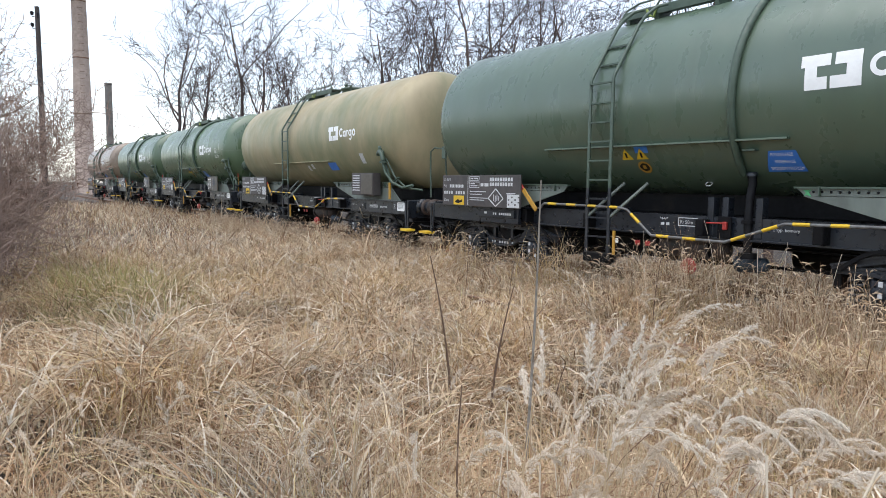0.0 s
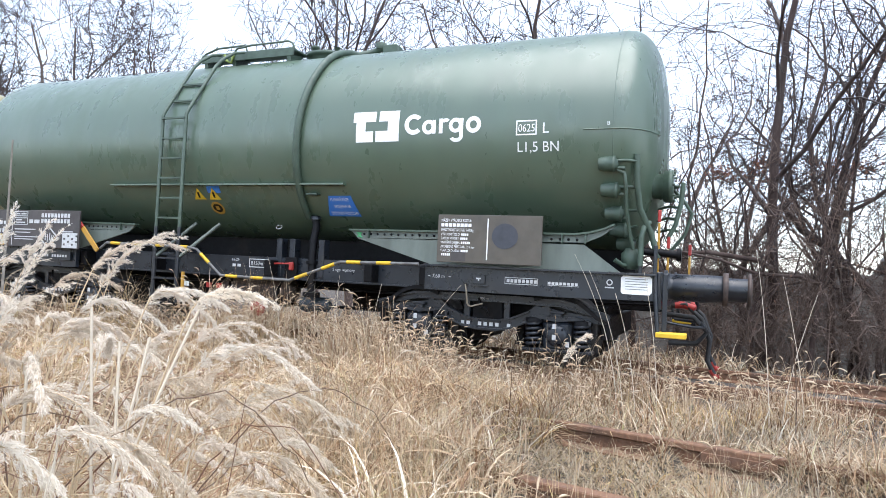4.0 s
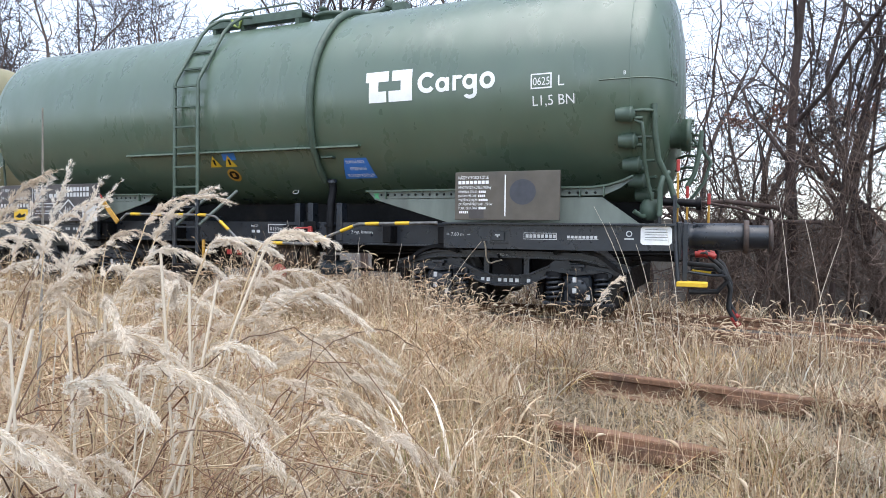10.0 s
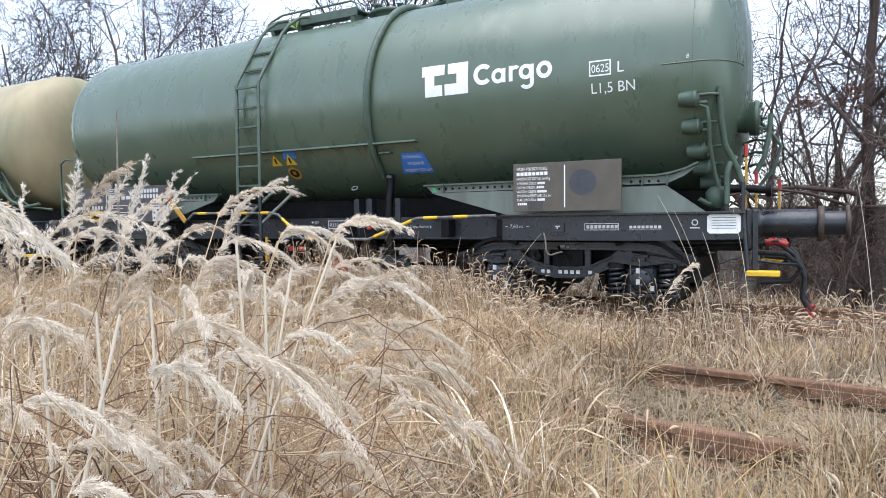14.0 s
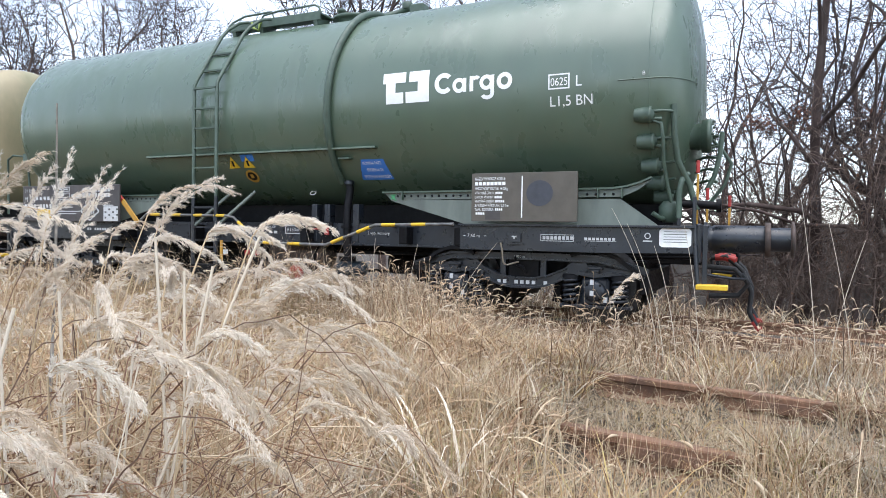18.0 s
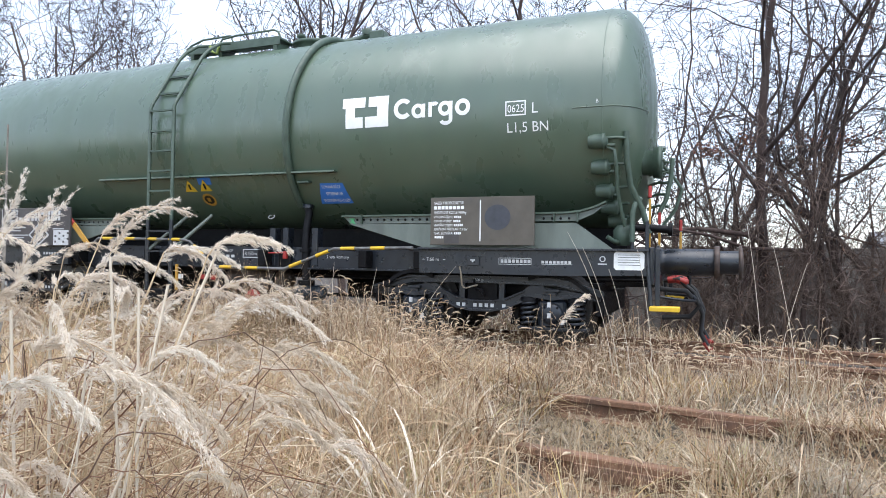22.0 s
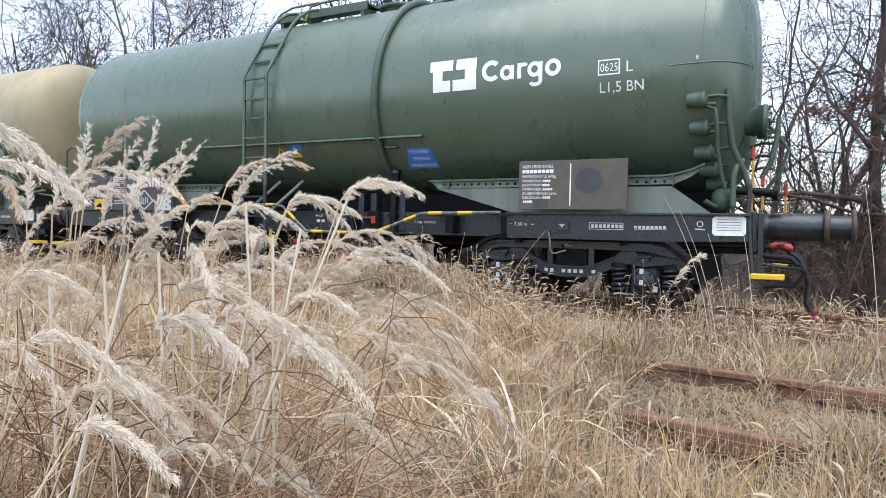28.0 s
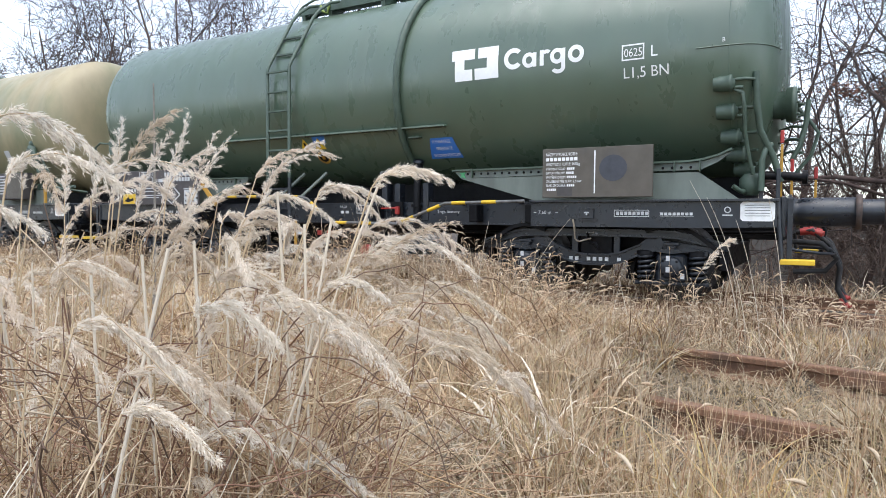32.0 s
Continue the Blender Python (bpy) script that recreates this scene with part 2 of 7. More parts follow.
GREEN = mat("green_tank_paint", (0.070, 0.108, 0.073), 0.33, var=0.10, scale=2.2, stain=(0.078, 0.112, 0.078), stain_at=0.58,
            stain_scale=0.9, bump=0.04, bscale=90, stretch=(1, 1, 0.35), tint=True, spec=0.85)
GREEN_PART = mat("green_fitting_paint", (0.055, 0.085, 0.062), 0.5, var=0.2, scale=9, bump=0.08)
TAN = mat("tan_tank_paint", (0.32, 0.268, 0.16), 0.5, var=0.12, scale=1.8, stain=(0.185, 0.19, 0.105), stain_at=0.47, stain_scale=0.7,
          bump=0.05, stretch=(1, 1, 0.45))
GREY_GREEN = mat("faded_grey_green_paint", (0.13, 0.155, 0.135), 0.6, var=0.18, scale=5, stain=(0.075, 0.085, 0.075), stain_at=0.6, bump=0.08,
                 stretch=(1, 1, 0.3))
FRAME = mat("blue_black_underframe_paint", (0.011, 0.0145, 0.0205), 0.34, var=0.3, scale=7, stain=(0.032, 0.031, 0.031), stain_at=0.66, bump=0.16, spec=0.55)
GRIME = mat("greasy_black_steel", (0.005, 0.005, 0.006), 0.5, var=0.4, scale=14, stain=(0.025, 0.019, 0.015), stain_at=0.64, bump=0.2, spec=0.15)
WHEEL = mat("oily_wheel_steel", (0.028, 0.026, 0.026), 0.5, var=0.3, scale=12, bump=0.1)
RUST = mat("rusty_rail_steel", (0.175, 0.092, 0.052), 0.8, var=0.35, scale=22, stain=(0.085, 0.048, 0.032), stain_at=0.55, stain_scale=4, bump=0.35)
BOARD = mat("brown_grey_board_paint", (0.085, 0.075, 0.06), 0.6, var=0.12, scale=6, stain=(0.055, 0.053, 0.052), stain_at=0.62, bump=0.05)
PANEL = mat("dark_grey_panel_paint", (0.055, 0.049, 0.048), 0.6, var=0.2, scale=5, stain=(0.085, 0.075, 0.07), stain_at=0.62, bump=0.06)
CABINET = mat("light_grey_cabinet_paint", (0.20, 0.21, 0.21), 0.55, var=0.15, scale=5, stain=(0.12, 0.12, 0.115), stain_at=0.6, bump=0.05)
WHITE = mat("white_marking_paint", (0.78, 0.79, 0.78), 0.6, var=0.05, scale=12, stain=(0.62, 0.62, 0.6), stain_at=0.66, stain_scale=5, bump=0.0)
CHALK = mat("worn_white_lettering", (0.52, 0.53, 0.53), 0.7, var=0.2, scale=30, bump=0.0)
YELLOW = mat("yellow_paint", (0.62, 0.40, 0.02), 0.55, var=0.15, scale=8, stain=(0.4, 0.27, 0.04), stain_at=0.62, bump=0.05)
ORANGE = mat("orange_yellow_lever_paint", (0.42, 0.23, 0.03), 0.5, var=0.15, scale=8, bump=0.05)
RED = mat("red_paint", (0.34, 0.03, 0.025), 0.45, var=0.2, scale=9, bump=0.05)
BLUE = mat("blue_sign_enamel", (0.035, 0.17, 0.56), 0.4, var=0.08, scale=8, bump=0.0)
RUBBER = mat("black_rubber", (0.012, 0.012, 0.013), 0.65, var=0.3, scale=20, bump=0.1)
BLUE_STEEL = mat("faded_blue_paint", (0.025, 0.04, 0.055), 0.5, var=0.25, scale=9, bump=0.08)
PIT = mat("unlit_steel_recess", (0.004, 0.004, 0.0045), 0.8, var=0.3, scale=12, bump=0.1, spec=0.1)
STRAP = mat("pale_cable_sheath", (0.30, 0.26, 0.20), 0.6, var=0.2, scale=20, bump=0.0)
YELLOW_ROPE = mat("faded_rope", (0.20, 0.26, 0.07), 0.8, var=0.3, scale=40, bump=0.2)
CONCRETE = mat("weathered_concrete", (0.155, 0.142, 0.128), 0.9, var=0.22, scale=4, stain=(0.11, 0.10, 0.09), stain_at=0.55, stain_scale=1.4, bump=0.4, bscale=30)
BRICK = mat("brown_brick_stack", (0.50, 0.40, 0.34), 0.85, var=0.2, scale=3, stain=(0.40, 0.31, 0.26), stain_at=0.55, stain_scale=0.3, bump=0.3, bscale=8)
POLE_WOOD = mat("tarred_pole_wood", (0.05, 0.04, 0.035), 0.8, var=0.3, scale=6, bump=0.3, stretch=(6, 6, 0.5))
BARK = mat("dark_tree_bark", (0.064, 0.043, 0.037), 0.9, var=0.35, scale=9, stain=(0.10, 0.082, 0.073), stain_at=0.6, stain_scale=3, bump=0.6, bscale=25, stretch=(1, 1, 0.35))
TWIG = mat("dark_twig_bark", (0.034, 0.026, 0.025), 0.85, var=0.3, scale=4, stain=(0.075, 0.052, 0.046), stain_at=0.58, bump=0.0)
BUSH = mat("reddish_brown_twig_bark", (0.125, 0.088, 0.07), 0.85, var=0.3, scale=4, stain=(0.075, 0.053, 0.045), stain_at=0.55, bump=0.0)
BALLAST = mat("dark_track_ballast", (0.10, 0.085, 0.075), 0.9, var=0.4, scale=26, stain=(0.06, 0.048, 0.04), stain_at=0.55, bump=0.8, bscale=22)
SOIL = mat("matted_dry_grass_soil", (0.060, 0.044, 0.030), 0.95, var=0.45, scale=9, stain=(0.035, 0.028, 0.02), stain_at=0.5, stain_scale=2.2, bump=0.9, bscale=45)
SLEEPER = mat("old_sleeper_wood", (0.075, 0.06, 0.05), 0.9, var=0.3, scale=8, bump=0.5, stretch=(6, 1, 1))
ROOF = mat("grey_roof_sheet", (0.16, 0.165, 0.175), 0.7, var=0.15, scale=2, bump=0.1)
GRASS = straw("dry_grass_blades", ((0.0, (0.098, 0.057, 0.034)), (0.16, (0.238, 0.135, 0.082)), (0.38, (0.369, 0.254, 0.156)), (0.66, (0.525, 0.41, 0.279)), (0.9, (0.689, 0.623, 0.508)), (1.0, (0.328, 0.303, 0.139))))
HAY = straw("flattened_hay", ((0.0, (0.224, 0.165, 0.106)), (0.4, (0.304, 0.244, 0.165)), (0.75, (0.363, 0.317, 0.244)), (1.0, (0.264, 0.205, 0.112))))
HEADS = straw("grass_seed_heads", ((0.0, (0.42, 0.30, 0.20)), (0.5, (0.58, 0.46, 0.33)), (1.0, (0.70, 0.61, 0.48))), through=0.3)
PLUME = straw("pale_reed_plumes", ((0.0, (0.76, 0.705, 0.62)), (0.5, (0.84, 0.80, 0.725)), (1.0, (0.91, 0.885, 0.835))), through=0.45, by_plant=0.9)
STEM = straw("pale_reed_stems", ((0.0, (0.394, 0.271, 0.148)), (0.5, (0.508, 0.394, 0.254)), (1.0, (0.574, 0.476, 0.344))), through=0.1)
WEED = straw("dead_brown_weed", ((0.0, (0.075, 0.05, 0.035)), (1.0, (0.16, 0.105, 0.075))), through=0.0)
CANE = straw("reddish_bramble_canes", ((0.0, (0.13, 0.07, 0.048)), (1.0, (0.22, 0.13, 0.088))), through=0.0)
PODS = straw("dry_leaves_and_pods", ((0.0, (0.10, 0.06, 0.045)), (0.6, (0.18, 0.10, 0.07)), (1.0, (0.26, 0.17, 0.12))), through=0.2)
VINE = straw("dry_vine_leaves", ((0.0, (0.13, 0.055, 0.04)), (0.6, (0.22, 0.10, 0.07)), (1.0, (0.30, 0.19, 0.14))), through=0.25)
FLUFF = straw("white_seed_fluff", ((0.0, (0.45, 0.41, 0.36)), (1.0, (0.66, 0.63, 0.58))), through=0.3)
CULM = straw("bleached_reed_culms", ((0.0, (0.541, 0.467, 0.361)), (1.0, (0.656, 0.599, 0.508))), through=0.05)
GREENISH = straw("greenish_grass_blades", ((0.0, (0.213, 0.197, 0.082)), (0.5, (0.295, 0.279, 0.115)), (1.0, (0.41, 0.361, 0.18))))
SCRUB = mat("reddish_scrub_bark", (0.255, 0.185, 0.15), 0.85, var=0.3, scale=4, stain=(0.17, 0.12, 0.095), stain_at=0.55, bump=0.0)
DULL_PLUME = straw("dull_reed_plumes", ((0.0, (0.60, 0.525, 0.425)), (0.5, (0.69, 0.625, 0.525)), (1.0, (0.78, 0.73, 0.645))), through=0.38, by_plant=0.9)
GOLD = straw("golden_straw_blades", ((0.0, (0.328, 0.205, 0.082)), (0.4, (0.492, 0.344, 0.156)), (0.8, (0.607, 0.467, 0.246)), (1.0, (0.41, 0.344, 0.139))))
BUFFER_RUST = mat("rust_stained_buffer_steel", (0.062, 0.042, 0.034), 0.65, var=0.35, scale=14, stain=(0.03, 0.028, 0.028), stain_at=0.55, stain_scale=5, bump=0.2)
SLATE = mat("slate_blue_overpaint", (0.042, 0.046, 0.058), 0.6, var=0.2, scale=7, bump=0.05)
WARM = straw("warm_bent_grass", ((0.0, (0.15, 0.085, 0.05)), (0.3, (0.36, 0.22, 0.125)), (0.6, (0.50, 0.36, 0.215)), (0.85, (0.64, 0.52, 0.35)), (1.0, (0.40, 0.35, 0.15))))
LEAF = straw("broad_dry_leaves", ((0.0, (0.25, 0.155, 0.09)), (0.5, (0.47, 0.345, 0.22)), (1.0, (0.66, 0.56, 0.41))))
RUSSET = straw("russet_dead_leaves", ((0.0, (0.17, 0.088, 0.052)), (0.3, (0.34, 0.21, 0.13)), (0.65, (0.52, 0.385, 0.26)), (1.0, (0.70, 0.60, 0.45))))
MARK_GREEN = mat("bright_green_paint_mark", (0.06, 0.30, 0.12), 0.6, var=0.2, scale=20, bump=0.0)
POLE_PAINT = mat("worn_grey_pole_paint", (0.13, 0.13, 0.128), 0.45, var=0.3, scale=14, stain=(0.04, 0.04, 0.042), stain_at=0.58, stain_scale=3, bump=0.05)
POLE_GREY = mat("bleached_grey_stalk", (0.22, 0.20, 0.17), 0.8, var=0.3, scale=30, bump=0.1)


# ---- tank wagons ----
R, ZC = 1.42, 2.88  # tank radius and the height of its axis over the rail


def glyphs(text, size):
    """Flat letters of the built-in font as vertices (u, v) and faces, starting at u = 0 on the line v = 0."""
    cu = bpy.data.curves.new("letters", "FONT")
    cu.body, cu.size, cu.resolution_u = text, size, 3
    ob = bpy.data.objects.new("letters", cu)
    me = bpy.data.meshes.new_from_object(ob)
    vs, fs = [(v.co.x, v.co.y) for v in me.vertices], [tuple(p.vertices) for p in me.polygons]
    bpy.data.objects.remove(ob)
    bpy.data.meshes.remove(me)
    bpy.data.curves.remove(cu)
    return vs, fs


def on_tank(x, z, off=0.005):
    return (x, -math.sqrt(max((R + off) ** 2 - (z - ZC) ** 2, 0.01)), z)


def on_face(y):
    return lambda x, z: (x, y, z)


def letters(mesh, text, x, z, size, put, width=None):
    vs, fs = glyphs(text, size)
    if not vs:
        return mesh
    k = width / max(u for u, v in vs) if width else 1.0
    return mesh.add([put(x + u * k, z + v) for u, v in vs], fs)


def bars(mesh, rows, put):
    """Plain bars (x0, x1, z0, z1)."""
    for x0, x1, z0, z1 in rows:
        n = max(1, int((z1 - z0) / 0.06))
        vs = [put(x, z0 + (z1 - z0) * i / n) for i in range(n + 1) for x in (x0, x1)]
        mesh.add(vs, [(2 * i, 2 * i + 1, 2 * i + 3, 2 * i + 2) for i in range(n)])
    return mesh


def frame_bars(mesh, x0, x1, z0, z1, w, put):
    return bars(mesh, [(x0, x1, z1 - w, z1), (x0, x1, z0, z0 + w), (x0, x0 + w, z0 + w, z1 - w), (x1 - w, x1, z0 + w, z1 - w)], put)


def ring(mesh, cx, cz, rx, rz, w, put, a0=0.0, a1=360.0, n=28):
    vs = []
    for i in range(n + 1):
        a = radians(a0 + (a1 - a0) * i / n)
        for k in (1, 0):
            vs.append(put(cx + (rx - k * w) * math.cos(a), cz + (rz - k * w) * math.sin(a)))
    return mesh.add(vs, [(2 * i, 2 * i + 1, 2 * i + 3, 2 * i + 2) for i in range(n)])


def fan(mesh, pts, put):
    return mesh.add([put(x, z) for x, z in pts], [tuple(range(len(pts)))])


def strip(mesh, pts, w, y0, y1):
    """A flat bar of width w along points (x, z), from y0 to y1."""
    ps = [Vector((p[0], p[1])) for p in pts]
    up, lo = [], []
    for i, p in enumerate(ps):
        d = (ps[min(i + 1, len(ps) - 1)] - ps[max(i - 1, 0)]).normalized()
        nrm = Vector((-d.y, d.x)) * w / 2
        up.append(p + nrm)
        lo.append(p - nrm)
    n = len(ps)
    vs = [(p.x, y, p.y) for y in (y0, y1) for row in (up, lo) for p in row]
    fs = []
    for i in range(n - 1):
        fs += [(i, i + 1, n + i + 1, n + i), (2 * n + i, 3 * n + i, 3 * n + i + 1, 2 * n + i + 1),
               (i, 2 * n + i, 2 * n + i + 1, i + 1), (n + i, n + i + 1, 3 * n + i + 1, 3 * n + i)]
    fs += [(0, n, 3 * n, 2 * n), (n - 1, 3 * n - 1, 4 * n - 1, 2 * n - 1)]
    return mesh.add(vs, fs)


def dish(half, depth, n=9):
    """Profile of one tank end, from the seam to the crown."""
    out = []
    for i in range(n + 1):
        a = (i / n) * math.pi / 2
        out.append((half - depth + depth * math.sin(a) ** 0.9, max(0.004, R * math.cos(a) ** 0.62)))
    return out


def wheelset(parent, x):
    w = part("wheelset", Mesh().tube([(x, -1.02, 0.46), (x, 1.02, 0.46)], 0.08, 12), GRIME, parent)
    for s in (-1, 1):
        prof = [(-0.065, 0.20), (-0.065, 0.42), (-0.06, 0.46), (0.045, 0.465), (0.05, 0.49), (0.07, 0.49), (0.07, 0.42), (0.03, 0.40), (0.02, 0.2), (0.06, 0.13)]
        part("wheel", Mesh().lathe([(-s * a, b) for a, b in prof], (x, s * 0.75, 0.46), "y", 36), WHEEL, w, "dark steel wheel")


def bogie(parent, cx):
    b = part("bogie", Mesh().box(cx - 0.22, cx + 0.22, -1.0, 1.0, 0.52, 0.80, 0.03).box(cx - 0.16, cx + 0.16, -0.2, 0.2, 0.8, 0.9, 0.02), GRIME, parent,
             "black cast steel two-axle bogie")
    for d in (-1, 1):
        part("brake_beam", Mesh().box(cx + d * 0.40 - 0.10, cx + d * 0.40 + 0.10, -0.66, 0.66, 0.22, 0.66, 0.02), GRIME, b)
        part("transom", Mesh().box(cx + d * 1.45 - 0.05, cx + d * 1.45 + 0.05, -1.0, 1.0, 0.40, 0.68, 0.01), GRIME, b)
    part("bogie_frame", Mesh().box(cx - 1.42, cx + 1.42, -0.66, 0.66, 0.60, 0.78, 0.02), GRIME, b)
    for s in (-1, 1):
        top = [(-1.50, 0.655), (-1.22, 0.735), (-0.95, 0.795), (-0.4, 0.805), (0.4, 0.805), (0.95, 0.795), (1.22, 0.735), (1.50, 0.655)]
        belly = [(-0.80, 0.70), (-0.55, 0.62), (-0.32, 0.52), (-0.14, 0.485), (0.14, 0.485), (0.32, 0.52), (0.55, 0.62), (0.80, 0.70)]
        put = lambda line, dz=0.0: [(cx + u, v + dz) for u, v in line]  # noqa: E731
        f = strip(Mesh(), put(top), 0.085, s * 0.99, s * 1.04)
        strip(f, put(belly), 0.13, s * 0.985, s * 1.035)
        for d in (-1, 1):
            f.prism([(cx + d * u, v) for u, v in ((0.62, 0.75), (1.46, 0.64), (1.46, 0.585), (0.66, 0.60), (0.50, 0.66))], "y", s * 0.98, s * 1.03)
            f.box(cx + d * 0.26 - 0.035, cx + d * 0.26 + 0.035, min(s * 0.98, s * 1.032), max(s * 0.98, s * 1.032), 0.55, 0.79)
        fr = part("side_frame", f, FRAME, b, "black cast side frame with windows")
        part("frame_rib", strip(Mesh(), put(top, 0.035), 0.022, s * 1.03, s * 1.085), FRAME, fr)
        part("frame_rib", strip(Mesh(), put(top[1:-1], -0.035), 0.016, s * 1.03, s * 1.065), FRAME, fr)
        part("frame_rib", strip(Mesh(), put(belly, -0.058), 0.024, s * 1.03, s * 1.09), FRAME, fr)
        part("frame_rib", strip(Mesh(), put(belly[1:-1], 0.058), 0.018, s * 1.03, s * 1.075), FRAME, fr)
        part("swing_link", Mesh().tube([(cx - 0.10, s * 1.05, 0.80), (cx - 0.06, s * 1.09, 0.70), (cx + 0.02, s * 1.10, 0.68), (cx + 0.05, s * 1.06, 0.60)], 0.018, 6), GRIME, fr)
        for dx in (-0.9, 0.9):
            x = cx + dx
            ab = Mesh().box(x - 0.17, x + 0.17, s * 1.0 - 0.09, s * 1.0 + 0.09, 0.24, 0.585, 0.035)
            ab.lathe([(0, 0.135), (s * 0.03, 0.13), (s * 0.045, 0.09), (s * 0.05, 0.02)], (x, s * 1.09, 0.42), "y", 18)
            ab.box(x - 0.42, x + 0.42, s * 1.0 - 0.10, s * 1.0 + 0.10, 0.215, 0.255, 0.01)
            bx = part("axle_box", ab, FRAME, b, "black axle box with a round cover")
            for k in range(4):
                a = math.pi / 4 + k * math.pi / 2
                part("cover_bolt", Mesh().lathe([(0, 0.016), (s * 0.016, 0.016)], (x + 0.105 * math.cos(a), s * 1.118, 0.42 + 0.105 * math.sin(a)), "y", 6), GRIME, bx)
            part("axle_guard", Mesh().box(x - 0.05, x + 0.05, min(s * 1.03, s * 1.09), max(s * 1.03, s * 1.09), 0.585, 0.70, 0.008).box(x - 0.085, x + 0.085, min(s * 1.04, s * 1.1), max(s * 1.04, s * 1.1), 0.675, 0.71, 0.006), FRAME, bx)
            part("damper_arm", strip(Mesh(), [(x - 0.34, 0.60), (x - 0.2, 0.63), (x, 0.60), (x + 0.2, 0.63), (x + 0.40, 0.585)], 0.045, s * 1.055, s * 1.095), FRAME, bx)
            for k in (-0.29, 0.29):
                coil = Mesh()
                turns, per = 5, 9
                coil.tube([(x + k + 0.085 * math.cos(2 * math.pi * i / per), s * 1.03 + 0.085 * math.sin(2 * math.pi * i / per), 0.265 + 0.29 * i / (turns * per))
                           for i in range(turns * per + 1)], 0.021, 5)
                part("coil_spring", coil, FRAME, b)
                # near-black core: the shade inside the coil, put in as colour
                part("spring_core", Mesh().tube([(x + k, s * 1.03, 0.25), (x + k, s * 1.03, 0.57)], 0.055, 10), PIT, b)
                part("spring_cap", Mesh().lathe([(0, 0.11), (0.05, 0.11), (0.07, 0.06)], (x + k, s * 1.02, 0.555), "z", 12), GRIME, b)
            if s < 0:
                for u, v in ((-0.02, 0.53), (-0.02, 0.40), (0.14, 0.33)):
                    part("white_patch", Mesh().box(x + u - 0.02, x + u + 0.025, -1.150, -1.141, v - 0.03, v + 0.03), CHALK, bx)
        for d in (-1, 1):
            arc = [(cx + d * (0.62 + 0.85 * t), 0.83 + 0.10 * math.sin(math.pi * min(1, t * 1.15)) - 0.22 * t * t) for t in [i / 8 for i in range(9)]]
            part("brake_lever", strip(Mesh(), arc, 0.045, s * 1.10, s * 1.13), GRIME, b)
            part("brake_shoe", Mesh().prism([(cx + d * 0.40, 0.25), (cx + d * 0.46, 0.62), (cx + d * 0.36, 0.62), (cx + d * 0.32, 0.25)], "y", s * 0.70, s * 0.82), GRIME, b)
    m = letters(Mesh(), "1,800 m", cx - 0.12, 0.785, 0.045, on_face(-1.044))
    bars(m, [(cx - 0.33 + 0.075 * i, cx - 0.33 + 0.075 * i + 0.045, 0.465, 0.51) for i in range(9) if i not in (2, 7)], on_face(-1.040))
    tagged(part("lettering", m, CHALK, b), kind="stuff")
    for dx in (-0.9, 0.9):
        wheelset(b, cx + dx)
    return b


def saddle(parent, s):
    """A pair of tank cradles near one end; s: which end."""
    for side in (-1, 1):
        y = side * 1.2
        X = lambda x: s * x  # noqa: E731
        fl = [(X(1.90), 1.60), (X(4.9), 1.615), (X(5.06), 1.635), (X(5.22), 1.68), (X(5.34), 1.735)]
        m = Mesh()
        strip(m, fl, 0.022, y - 0.05, y + 0.03)
        c = part("cradle", m, GREEN_PART, parent, "green steel tank cradle")
        band = [(X(1.92), 1.59), (X(4.9), 1.60), (X(5.08), 1.62), (X(5.3), 1.70), (X(5.34), 1.71), (X(5.2), 1.60), (X(5.02), 1.52), (X(2.02), 1.50)]
        part("cradle_flange", Mesh().prism(band, "y", y - 0.012, y + 0.012), GREY_GREEN, c)
        web = [(X(2.0), 1.497), (X(5.0), 1.497), (X(5.42), 1.195), (X(3.08), 1.195)]
        part("cradle_web", Mesh().prism(web, "y", y - 0.012, y + 0.012), GREY_GREEN, c)
        if side < 0:
            for i in range(29):
                x = X(2.12 + i * 0.1)
                if 3.2 < abs(x) < 4.6 and s > 0:
                    continue
                part("bolt_hole", Mesh().lathe([(0, 0.016), (-0.004, 0.016), (-0.0042, 0.001)], (x, y - 0.013, 1.55), "y", 8), GRIME, c)
            for x in (2.2, 4.75, 5.02):
                part("gusset", Mesh().box(X(x) - 0.006, X(x) + 0.006, y - 0.06, y - 0.013, 1.50, 1.62), GREEN_PART, c)


